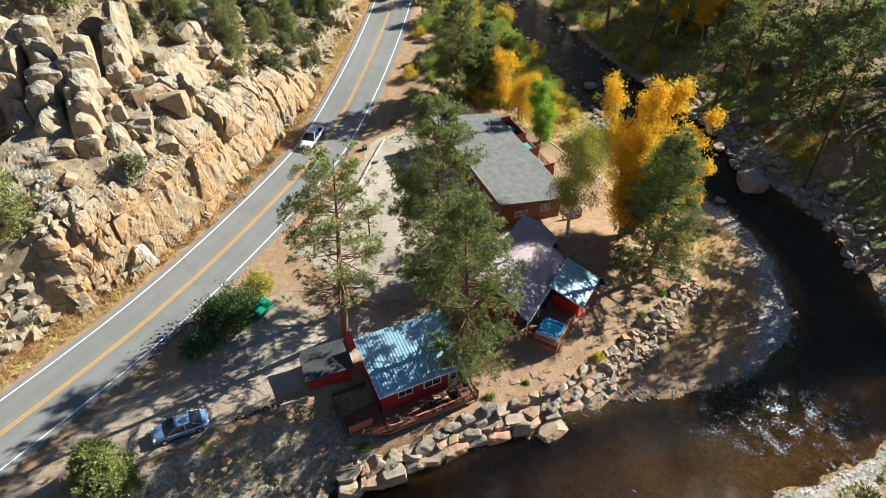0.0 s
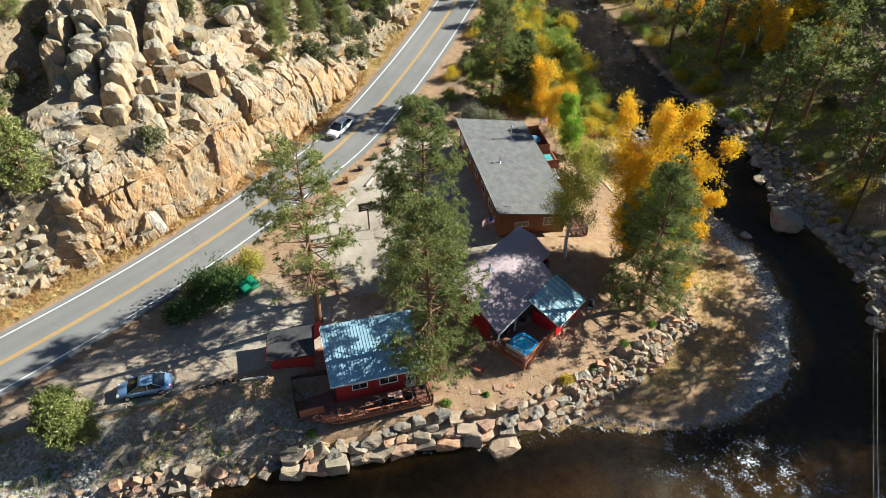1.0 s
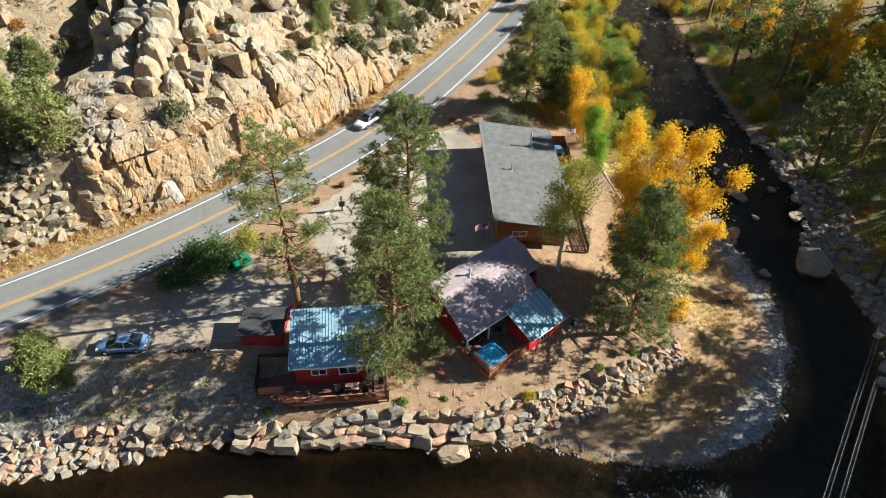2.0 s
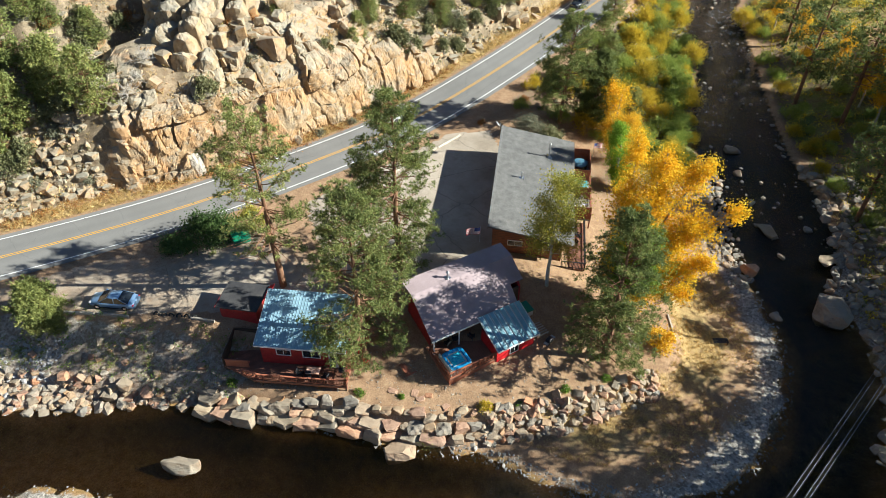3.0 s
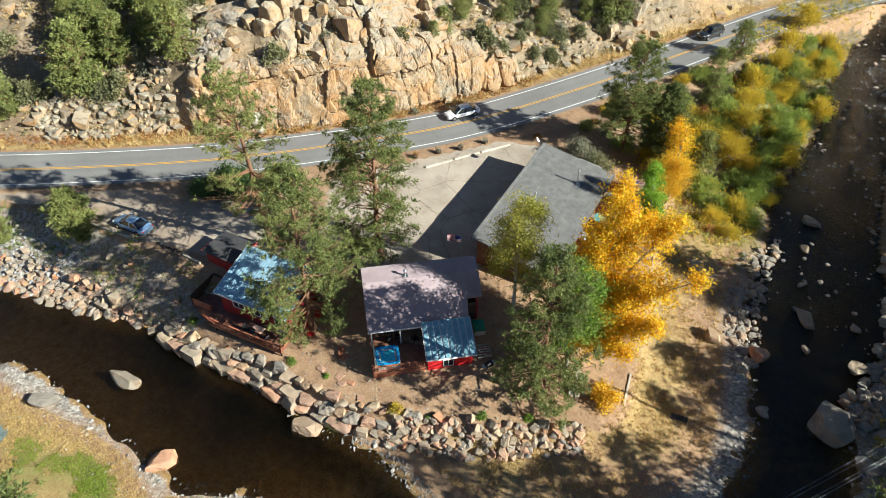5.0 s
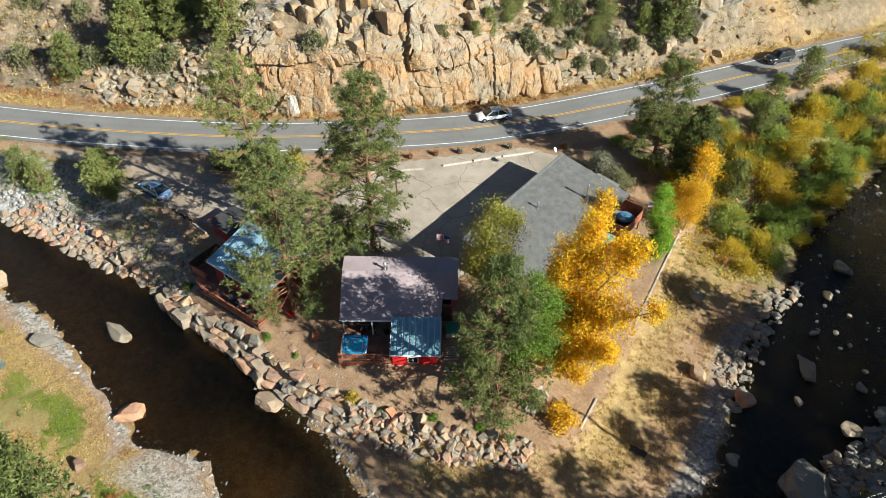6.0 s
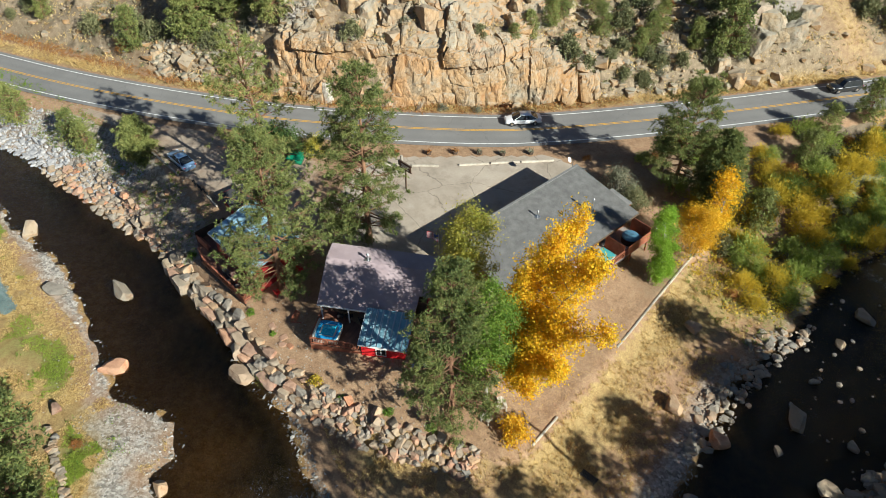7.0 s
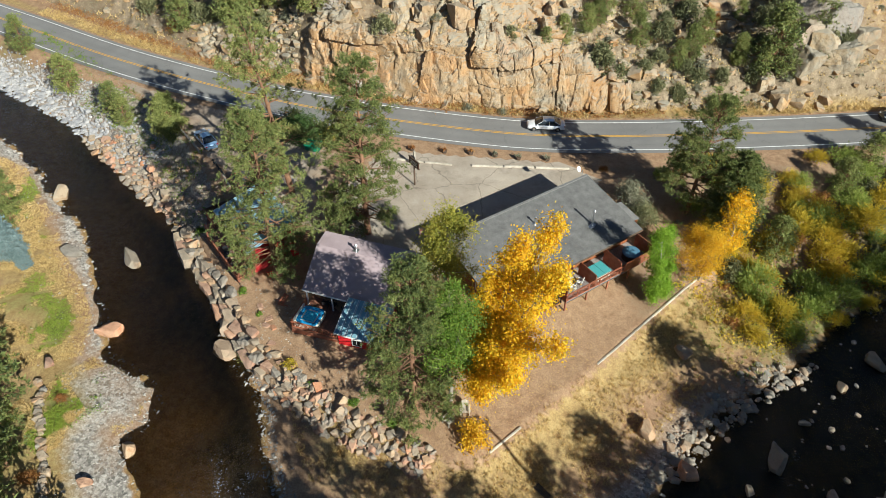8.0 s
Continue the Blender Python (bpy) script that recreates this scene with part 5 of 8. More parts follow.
            part("rim", tube(bmesh.new(), (0, s * 0.08, 0), (0, s * 0.135, 0), R * 0.64, R * 0.55, 12), M_RIM, wh)
    part("grille", boxes((L / 2 - 0.09, L / 2 + 0.01, -0.45, 0.45, 0.36, 0.52)), M_BLACK, c)
    if suv:
        for s in (-1, 1):
            part("roof_rail", boxes((rx_[0] + 0.1, rx_[1] - 0.1, s * r * 0.86 - 0.02, s * r * 0.86 + 0.02, roof + 0.01, roof + 0.06)), M_BLACK, c)
    return c


cz = gz(-22.6, 35.0)
car(pose(-22.75, 34.9, cz, 0, 0, 25 + 180), M_CARSILVER, "silver blue sedan parked on the dirt pull-off", "car")


def on_road(y, side):
    i = min(range(len(lane)), key=lambda k: abs(lane[k][1] - y))
    p, q = lane[i], lane[i + 1]
    d = (Vector(q) - Vector(p)).normalized()
    o = Vector((d.y, -d.x)) * side
    return p[0] + o.x, p[1] + o.y, math.degrees(math.atan2(d.y, d.x))


x, y, a = on_road(80.0, -1.8)
car(pose(x, y, 4.63, 0, 0, a + 180), M_CARWHITE, "white sedan driving in the cliff-side lane", "car", L=5.1, W=1.9, roof=1.5)
x, y, a = on_road(129.0, -1.8)
car(pose(x, y, 4.63, 0, 0, a + 180), M_CARBLACK, "black sport utility car on the road", "car", L=5.0, W=1.98, roof=1.78, suv=True)


# ---- rocks
rng = np.random.default_rng(7)


def rock_mesh(name, seed, material, points=22, blocky=0.6):
    r = np.random.default_rng(seed)
    if blocky > 0.7:
        # split stone: a slewed block with knocked-off corners
        c = np.array([(a, b, d) for a in (-1, 1) for b in (-1, 1) for d in (-1, 1)], float)
        c = c * r.uniform(0.4, 1.0, (8, 3)) + r.normal(0, 0.13, (8, 3))
        e = r.uniform(-1, 1, (points - 12, 3))
        e /= np.abs(e).max(1)[:, None]
        p = np.concatenate([c, e * 0.88]) * 0.5
    else:
        p = r.normal(size=(points, 3))
        ball = p / np.linalg.norm(p, axis=1)[:, None]
        cube = ball / np.abs(ball).max(1)[:, None]
        p = (ball * (1 - blocky) + cube * blocky * 0.8) * r.uniform(0.86, 1.08, (points, 1)) * 0.5
    bm = bmesh.new()
    vs = [bm.verts.new(v) for v in p]
    g = bmesh.ops.convex_hull(bm, input=vs)
    bmesh.ops.delete(bm, geom=[v for v in g["geom_interior"] if isinstance(v, bmesh.types.BMVert)], context="VERTS")
    me = bpy.data.meshes.new(name)
    bm.to_mesh(me)
    bm.free()
    me.materials.append(material)
    return me


ROCKS = {k: [rock_mesh(k, 100 * i + 11 * j, m, pts, bl) for j in range(10)] for i, (k, m, pts, bl) in enumerate((
    ("boulder", M_BOULDER, 24, 0.75), ("grey_rock", M_GREYROCK, 22, 0.5), ("cliff_block", M_CLIFF, 20, 0.8), ("red_rock", M_REDROCK, 20, 0.8), ("pebble", M_GREYROCK, 9, 0.5)))}


def stack_block(r, w, d, h, rounding=0.25, cuts=5):
    """A free block of granite: a box with planes struck off it, its edges worn."""
    n = 12
    g = np.linspace(-1, 1, n)
    A, B = [q_.ravel() for q_ in np.meshgrid(g, g, indexing="ij")]
    i = np.arange(n * n).reshape(n, n)
    quad = np.stack([i[:-1, :-1], i[1:, :-1], i[1:, 1:], i[:-1, 1:]], -1).reshape(-1, 4)
    V, F = [], []
    for ax in range(3):
        for sg_ in (-1.0, 1.0):
            p = np.zeros((n * n, 3))
            p[:, ax], p[:, (ax + 1) % 3], p[:, (ax + 2) % 3] = sg_, A, B
            F.append((quad if sg_ > 0 else quad[:, ::-1]) + len(V) * n * n)
            V.append(p)
    P, weld = np.unique(np.round(np.concatenate(V), 6), axis=0, return_inverse=True)
    F = weld.ravel()[np.concatenate(F)]
    ball = P / np.linalg.norm(P, axis=1)[:, None] * 1.25
    P = P * (1 - rounding) + ball * rounding
    cuts = round(cuts * (1.15 - rounding))
    for _ in range(cuts):
        nn = r.normal(size=3) * (1, 1, 0.8)
        nn /= np.linalg.norm(nn)
        k = P @ nn - r.uniform(0.72, 1.05)
        P = P - np.maximum(k, 0)[:, None] * nn
    P = P * (1 + 0.12 * P[:, [1, 2, 0]] * r.normal(size=3))
    o = r.uniform(0, 60)
    P = P * (1 + 0.09 * vnoise(P[:, 0] * 2 + o + P[:, 2], P[:, 1] * 2 - P[:, 2] + o, 0.9, 71) + 0.02 * vnoise(P[:, 0] * 6 + P[:, 2] * 5, P[:, 1] * 6 + P[:, 2] * 4, 0.7, 72))[:, None]
    return P * (w / 2, d / 2, h / 2), F


def carved(seed, material, fine=2):
    """A broken boulder: a ball cut by planes and roughened."""
    r = np.random.default_rng(seed)
    bm = bmesh.new()
    bmesh.ops.create_icosphere(bm, subdivisions=fine, radius=1.0)
    o = Vector(r.uniform(-50, 50, 3))
    cuts = [(Vector((0, 0, 1)), r.uniform(0.5, 0.7))] + [(Vector(r.normal(size=3)).normalized(), r.uniform(0.38, 0.72)) for _ in range(9)]
    for v in bm.verts:
        d = v.co.normalized()
        p = d * (0.5 + 0.4 / max(abs(d.x), abs(d.y), abs(d.z)))
        for n_, h_ in cuts:
            k = p.dot(n_) - h_
            if k > 0:
                p -= n_ * k
        p += d * (0.05 * noise.noise(d * 2.5 + o) + 0.03 * noise.noise(d * 7 + o))
        v.co = p * 0.66
    me = bpy.data.meshes.new("boulder")
    bm.to_mesh(me)
    bm.free()
    me.materials.append(material)
    return me


for key_, m_ in (("big_boulder", M_BOULDER), ("big_grey", M_GREYROCK), ("big_red", M_REDROCK)):
    ROCKS[key_] = [carved(900 + k, m_, 3) for k in range(10)]
ROCKS["wall_boulder"] = [mesh_np("boulder", *stack_block(np.random.default_rng(950 + k), 1.0, 1.0, 1.0, 0.12 + 0.02 * k, 7), M_BOULDER) for k in range(10)]
ROCKS["wall_grey"] = [mesh_np("boulder", *stack_block(np.random.default_rng(970 + k), 1.0, 1.0, 1.0, 0.12 + 0.02 * k, 7), M_GREYROCK) for k in range(10)]
ROCKS["wall_red"] = [mesh_np("boulder", *stack_block(np.random.default_rng(990 + k), 1.0, 1.0, 1.0, 0.12 + 0.02 * k, 7), M_REDROCK) for k in range(10)]


def rock(kind, parent, x, y, z, sx, sy, sz, rz=None, tilt=12, name="rock"):
    o = new(name, ROCKS[kind][int(rng.integers(10))])
    m = pose(x, y, z, rng.normal() * tilt, rng.normal() * tilt, rng.uniform(0, 360) if rz is None else rz) @ Matrix.Diagonal((sx, sy, sz, 1))
    if parent:
        o.parent = parent
        o.matrix_basis = parent.matrix_world.inverted() @ m
    else:
        o.matrix_world = m
    return o


def joined_rocks(name, kind, rows, label, category, material):
    """Too many small stones to pick apart: real stones in one mesh. Rows of x, y, z, size."""
    V, F, off = [], [], 0
    base = []
    for me in ROCKS[kind]:
        v = np.array([q.co[:] for q in me.vertices])
        f = np.array([list(p.vertices)[:3] for p in me.polygons])
        base.append((v, f))
    for x, y, z, s in rows:
        v, f = base[int(rng.integers(10))]
        a = rng.uniform(0, 6.28)
        c, d = math.cos(a), math.sin(a)
        w = v * (s * rng.uniform(0.7, 1.4), s * rng.uniform(0.7, 1.2), s * rng.uniform(0.5, 0.9))
        w = np.stack([w[:, 0] * c - w[:, 1] * d, w[:, 0] * d + w[:, 1] * c, w[:, 2]], -1) + (x, y, z)
        V.append(w)
        F.append(f + off)
        off += len(v)
    me = mesh_np(name, np.concatenate(V), np.concatenate(F), material)
    return tagged(new(name, me), label, category, kind="stuff")


def line_points(line, n, lo, hi, test=None):
    """Random places beside a line: n tries, lo to hi metres to its left."""
    p = np.array(line)
    d = np.linalg.norm(np.diff(p, axis=0), axis=1)
    s = np.concatenate([[0], np.cumsum(d)])
    a = rng.uniform(0, s[-1], n)
    i = np.clip(np.searchsorted(s, a) - 1, 0, len(p) - 2)
    t = (a - s[i]) / d[i]
    q = p[i] * (1 - t[:, None]) + p[i + 1] * t[:, None]
    dr = (p[i + 1] - p[i]) / d[i][:, None]
    q = q + np.stack([-dr[:, 1], dr[:, 0]], -1) * rng.uniform(lo, hi, n)[:, None]
    return q if test is None else q[test(q[:, 0], q[:, 1])]


# the boulder wall between the yard and the river
bw = thing("boulder_wall", pose(0, 0, 0), "retaining wall of stacked tan and grey boulders along the river", "boulder wall")
stretch_w = [p for p in WALL if -9 < p[0] and p[1] < 57.5 and p[1] > 30]
for row, (off, zz, size, gap) in enumerate(((-1.5, 0.35, 1.3, 0.95), (-0.75, 1.1, 1.15, 0.9), (-0.1, 1.95, 0.9, 1.0))):
    run = 0.0
    pts = curve(stretch_w, 0.2)
    prev = pts[0]
    due = 0.0
    for p, q in zip(pts[:-1], pts[1:]):
        run += math.dist(p, prev)
        prev = p
        if run < due:
            continue
        far = float(np.interp(p[0], [-9, 9, 14, 28], [1.25, 1.3, 0.85, 0.72]))
        s = size * far * rng.uniform(0.55, 1.2)
        due = run + s * gap * 0.86
        d = (Vector(q) - Vector(p)).normalized()
        o = off * float(np.interp(p[0], [10, 20], [1.0, 0.8])) + rng.normal() * 0.15
        x, y = p[0] - d.y * o, p[1] + d.x * o
        z = zz if row < 2 else gz(x, y) + 0.1
        w1, w2 = rng.uniform(0.95, 1.7), rng.uniform(0.6, 0.95)
        due += s * (w1 - 1.1) * 0.7
        if p[0] > 17:
            continue
        kind = rng.choice(["wall_boulder", "wall_boulder", "wall_boulder", "wall_red", "wall_grey"])
        rock(kind, bw, x, y, z, s * w1, s * 0.95, s * w2, math.degrees(math.atan2(d.y, d.x)) + rng.normal() * 12, 7, "boulder")

# smaller dark stones packed at the upstream end of the wall
q = line_points([p for p in WALL if 14 < p[0] < 28 and p[1] < 58], 330, -2.3, 0.35)
for x, y in q[:250]:
    s = rng.uniform(0.45, 0.95)
    rock(rng.choice(["grey_rock", "grey_rock", "red_rock", "boulder"]), bw, x, y, gz(x, y) + 0.12 * s, s * 1.25, s, s * 0.85, None, 18, "boulder")

# single rocks that stand by themselves
for x, y, z, a, b, c, r, kind, lab in (
        (10.7, 37.9, 0.1, 3.1, 2.6, 1.8, 60, "big_grey", "large flat-topped grey boulder in the shallows"),
        (-5.8, 26.3, 0.2, 3.4, 1.4, 1.1, 22, "wall_boulder", "pale slab of rock in the river"),
        (5.3, 25.7, 0.15, 2.4, 1.8, 1.2, 60, "wall_red", "reddish block of rock in the river"),
        (-20.2, 15.6, 0.5, 2.9, 1.8, 1.5, 10, "big_boulder", "pale rounded boulder on the far shore"),
        (-8.0, 19.2, 0.4, 2.6, 1.5, 1.2, 40, "big_grey", "grey boulder on the far shore"),
        (20.7, 29.5, 0.4, 1.7, 1.1, 1.1, 20, "big_boulder", "small pale boulder at the far shore"),
        (23.8, 26.2, 0.6, 1.5, 0.9, 0.8, 70, "big_red", "small reddish rock on the far shore"),
        (9.6, 20.5, 1.1, 1.2, 0.9, 0.8, 30, "big_red", "reddish rock in the grass"),
        (41.8, 76.4, 0.5, 3.7, 3.2, 2.6, 10, "wall_grey", "huge grey boulder at the river bend"),
        (27.9, 76.9, 1.0, 1.9, 1.6, 1.3, 30, "big_boulder", "pale boulder in the dry grass"),
        (32.2, 79.0, 0.4, 2.2, 1.7, 1.6, 80, "big_red", "reddish boulder at the water's edge"),
        (32.6, 87.8, 0.2, 2.9, 1.8, 1.2, 150, "big_boulder", "pale boulder amid the river"),
        (20.3, 83.8, 1.3, 1.6, 1.2, 0.9, 50, "big_boulder", "pale boulder in the dry grass"),
        (24.1, 103.5, 0.2, 2.6, 1.5, 1.0, 20, "big_boulder", "pale flat rock amid the rapids"),
        (26.4, 98.2, 0.2, 1.4, 1.0, 0.9, 0, "big_boulder", "small pale rock amid the river"),
        (39.8, 84.9, 0.3, 1.7, 1.5, 1.5, 0, "big_boulder", "pale boulder near the opposite bank"),
        (20.6, 49.4, 2.6, 1.5, 0.8, 1.1, 120, "big_boulder", "tan boulder standing in the yard"),
        (21.7, 49.1, 2.6, 1.3, 0.7, 1.2, 100, "big_boulder", "pale boulder standing in the yard"),
        (36.8, 90.5, 0.15, 1.3, 0.9, 0.7, 20, "big_grey", "grey rock amid the river"),
        (29.5, 92.0, 0.1, 1.2, 0.8, 0.7, 60, "big_grey", "grey rock amid the river"),
        (35.0, 83.5, 0.1, 1.2, 0.8, 0.6, 10, "big_boulder", "small pale rock amid the river")):
    tagged(rock(kind, None, x, y, z, a, b, c, r, 5), lab, "rock", "loose river rocks")

# riprap on the west bank: rubble of grey and tan stones
rip = thing("riprap", pose(0, 0, 0), "bank of loose grey and tan rubble stones by the road", "rock bank")
q = line_points([p for p in NEAR_BANK if -75 < p[0] < -5], 4200, -0.6, 6.5)
h, _ = land(q[:, 0], q[:, 1])
rows = []
k = 0
for (x, y), z in zip(q, h):
    if z > 3.6:
        continue
    low = z < 1.4
    far = x < -24
    s = rng.uniform(0.24, 0.68) * (1.2 if low else 0.75)
    big = rng.random() < (0.08 if far else 0.12)
    if big:
        s *= 1.7
    if -34 < x and s > 0.62 and k < 290 and (far or z < 1.5 or rng.random() < 0.4):
        rock(rng.choice(["boulder", "boulder", "grey_rock", "grey_rock", "grey_rock", "red_rock"]), rip, x, y, z + s * 0.1, s * 1.2, s, s * 0.8, None, 15, "stone")
        k += 1
    else:
        if not far and rng.random() > 0.38 - 0.28 * (z > 1.5):
            continue
        rows.append((x, y, z + s * 0.05, s))
joined_rocks("rubble", "boulder", [r for r in rows if r[0] > -24], "loose tan and grey rubble on the river bank", "rubble", M_BOULDER)
joined_rocks("rubble", "grey_rock", [r for r in rows if r[0] <= -24], "loose blue-grey rubble on the river bank below the road", "rubble", surface("blue_grey_stone", (0.24, 0.24, 0.25), (0.44, 0.42, 0.40), 0.8, 0.85, relief=0.3))

# rocks of the opposite bank and the upper river
east = thing("rock_bank", pose(0, 0, 0), "bank of large grey boulders at the river bend", "rock bank")
q = line_points([p for p in FAR_BANK if 52 < p[1] < 106 and p[0] > 30], 1500, -0.8, 5.5)
h, _ = land(q[:, 0], q[:, 1])
rows, k = [], 0
for (x, y), z in zip(q, h):
    s = 0.4 + 1.0 * rng.random() ** 2.2
    if s > 0.85 and k < 280 and y > 60:
        rock("grey_rock", east, x, y, z + 0.1 * s, s * 1.3, s, s * 0.85, None, 15, "boulder")
        k += 1
    elif rng.random() < 0.28 + 0.3 * math.sin(0.9 * x + 0.6 * y):
        rows.append((x, y, z + 0.05, s * 0.8))
q = line_points([p for p in NEAR_BANK if 72 < p[1] < 108], 900, -1.6, 2.2)
h, _ = land(q[:, 0], q[:, 1])
rows += [(x, y, max(z, -0.1) + 0.05, 0.25 + 1.0 * rng.random() ** 3) for (x, y), z in zip(q, h) if vnoise(np.array([x]), np.array([y]), 3.5, 33)[0] > 0.12]
joined_rocks("bank_stones", "grey_rock", rows, "grey stones strewn along both banks", "stones", M_GREYROCK)
q = np.stack([rng.uniform(-2, 46, 3000), rng.uniform(84, 165, 3000)], -1)
ok = inside(q[:, 0], q[:, 1], RIVER)
q = q[ok]
e = np.minimum(along(q[:, 0], q[:, 1], NEAR_BANK)[0], along(q[:, 0], q[:, 1], FAR_BANK)[0])
rows = [(x, y, -0.05, (0.25 + 0.65 * rng.random() ** 3)) for (x, y), d in zip(q, e) if rng.random() < (0.5 if d < 2.5 else 0.2)]
joined_rocks("river_stones", "grey_rock", rows, "dark wet stones breaking the surface of the river", "stones", M_GREYROCK)

# cobbles of the gravel bars
q = np.concatenate([line_points([p for p in NEAR_BANK if p[0] > 17 and p[1] < 78], 2600, -0.3, 5.0, lambda x, y: (x > 29) | (rng.random(len(x)) < 0.25)), line_points([p for p in FAR_BANK if p[0] < 34 and p[1] < 40], 13000, 0.0, 7.0)])
h, zn = land(q[:, 0], q[:, 1])
joined_rocks("cobbles", "pebble", [(x, y, z, 0.08 + 0.26 * rng.random() ** 2.5) for (x, y), z, g in zip(q, h, zn["gravel"]) if z > -0.1 and rng.random() < 0.1 + 1.1 * g], "pale rounded cobbles of the gravel bars", "cobbles", surface("pale_cobble", (0.24, 0.225, 0.20), (0.42, 0.385, 0.34), 0.8, 0.9, relief=0.2))


q = np.concatenate([line_points([p for p in WALL if -50 < p[0] < 26 and p[1] < 56], 3600, -1.5, 6.0), line_points([p for p in CLIFF if 10 < p[1] < 120], 900, -1.8, 0.4)])
h, _ = land(q[:, 0], q[:, 1])
joined_rocks("pebbles", "pebble", [(x, y, z + 0.01, 0.06 + 0.2 * rng.random() ** 3) for (x, y), z in zip(q, h)], "loose stones strewn over the dirt", "pebbles", surface("pale_pebble", (0.30, 0.25, 0.19), (0.5, 0.45, 0.38), 0.8, 0.9, relief=0.2))


q = np.concatenate([line_points([p for p in NEAR_BANK if -10 < p[0] and p[1] < 76], 2600, -0.9, 0.9), line_points([p for p in FAR_BANK if p[1] < 50], 3000, -0.7, 0.9)])
h, _ = land(q[:, 0], q[:, 1])
joined_rocks("shore_stones", "pebble", [(x, y, z, 0.10 + 0.42 * rng.random() ** 3) for (x, y), z in zip(q, h) if z > -0.22], "wet and dry stones along the waterline", "stones", surface("shore_stone", (0.16, 0.15, 0.135), (0.44, 0.40, 0.35), 0.8, 0.8, relief=0.2))


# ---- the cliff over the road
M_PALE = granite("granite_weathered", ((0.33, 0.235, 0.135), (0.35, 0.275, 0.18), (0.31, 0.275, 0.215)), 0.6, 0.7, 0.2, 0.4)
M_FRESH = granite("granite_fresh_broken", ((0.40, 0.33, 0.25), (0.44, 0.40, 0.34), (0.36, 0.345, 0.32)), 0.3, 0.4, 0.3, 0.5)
CL = np.array(curve([p for p in CLIFF if 40 < p[1] < 94], 0.2))
CS = np.concatenate([[0], np.cumsum(np.linalg.norm(np.diff(CL, axis=0), axis=1))])
CT = np.gradient(CL, axis=0)
CT = np.stack([np.convolve(np.pad(CT[:, k], 15, mode="edge"), np.ones(31) / 31, "valid") for k in (0, 1)], -1)
CT /= np.linalg.norm(CT, axis=1)[:, None]
LMAX = 21.0


def on_cliff(S, L):
    """The worn-back face of the cliff: a steep wall, then a slope above it; S along its foot, L up the face."""
    x, y = np.interp(S, CS, CL[:, 0]), np.interp(S, CS, CL[:, 1])
    tx, ty = np.interp(S, CS, CT[:, 0]), np.interp(S, CS, CT[:, 1])
    face = np.interp(y, [40, 44, 47.5, 50, 70, 80, 88, 94], [2.0, 2.4, 3.2, 8.0, 8.2, 6.4, 4.2, 2.4])
    grade = np.interp(y, [44, 54, 66, 78, 94], [0.52, 0.68, 0.74, 0.70, 0.62])
    k = np.clip(L / (face + 0.6), 0, 1)
    over = np.maximum(L - face - 0.6, 0) * 0.8
    back_ = 2.1 * k ** 1.3 + over
    z = 4.1 + (face + 0.6) * (0.35 * k + 0.65 * smooth01(-0.3, 1.0, k)) - 0.17 * face * (1 - k) + grade * over
    return np.stack([x - ty * back_, y + tx * back_, z], -1)


def cliff_frame(S, L):
    """A point of the face and the way out of it."""
    p = on_cliff(S, L)
    a, b = on_cliff(S + 0.8, L) - on_cliff(S - 0.8, L), on_cliff(S, L + 1.2) - on_cliff(S, L - 1.2)
    n = np.cross(a, b)
    return p, n / np.linalg.norm(n, axis=-1)[..., None]


def cliff_sheet():
    S, L = np.meshgrid(np.arange(0, CS[-1], 0.3), np.arange(0, LMAX, 0.3), indexing="ij")
    p, n = cliff_frame(S, L)
    c1, j1 = cells(S + 0.3 * L, L, 1.3, 31)
    ends = smooth01(0, 4, S) * (1 - smooth01(CS[-1] - 5, CS[-1], S)) * (1 - smooth01(LMAX - 4, LMAX, L))
    push = -0.1 + 0.28 * c1 * smooth01(0, 0.12, j1) + 0.35 * vnoise(S, L, 3.5, 23)
    p = p + n * (push * ends - 2.2 * (1 - ends))[..., None]
    i = np.arange(S.size).reshape(S.shape)
    F = np.stack([i[:-1, :-1], i[1:, :-1], i[1:, 1:], i[:-1, 1:]], -1).reshape(-1, 4)
    return mesh_np("cliff", p.reshape(-1, 3), F, M_CLIFF, False)


cliff = tagged(new("cliff", cliff_sheet()), "fractured tan granite cliff beside the road", "cliff", kind="structure")


def jointed(r, s0, s1, l0, l1, out):
    """Split the face along upright and level joints, finely where it is shattered and coarsely where it is massive."""
    w, h = s1 - s0, l1 - l0
    sm, lm = np.array([(s0 + s1) / 2]), np.array([(l0 + l1) / 2])
    shatter = float(np.clip(0.14 + 0.62 * vnoise(sm, lm, 7.0, 61)[0] + 0.4 * vnoise(sm, lm, 2.5, 62)[0] + 0.5 * math.exp(-((s0 + s1 - 2 * 12.0) / 9) ** 2 - ((l0 + l1) / 9) ** 2), 0, 1))
    want = 6.0 - 5.0 * shatter ** 0.75
    if w < want * 0.8 and h < want * 1.15:
        out.append((s0, s1, l0, l1, shatter))
        return
    k = r.uniform(0.34, 0.66)
    if w * r.uniform(0.8, 1.5) > h:
        jointed(r, s0, s0 + w * k, l0, l1, out)
        jointed(r, s0 + w * k, s1, l0, l1, out)
    else:
        jointed(r, s0, s1, l0, l0 + h * k, out)
        jointed(r, s0, s1, l0 + h * k, l1, out)


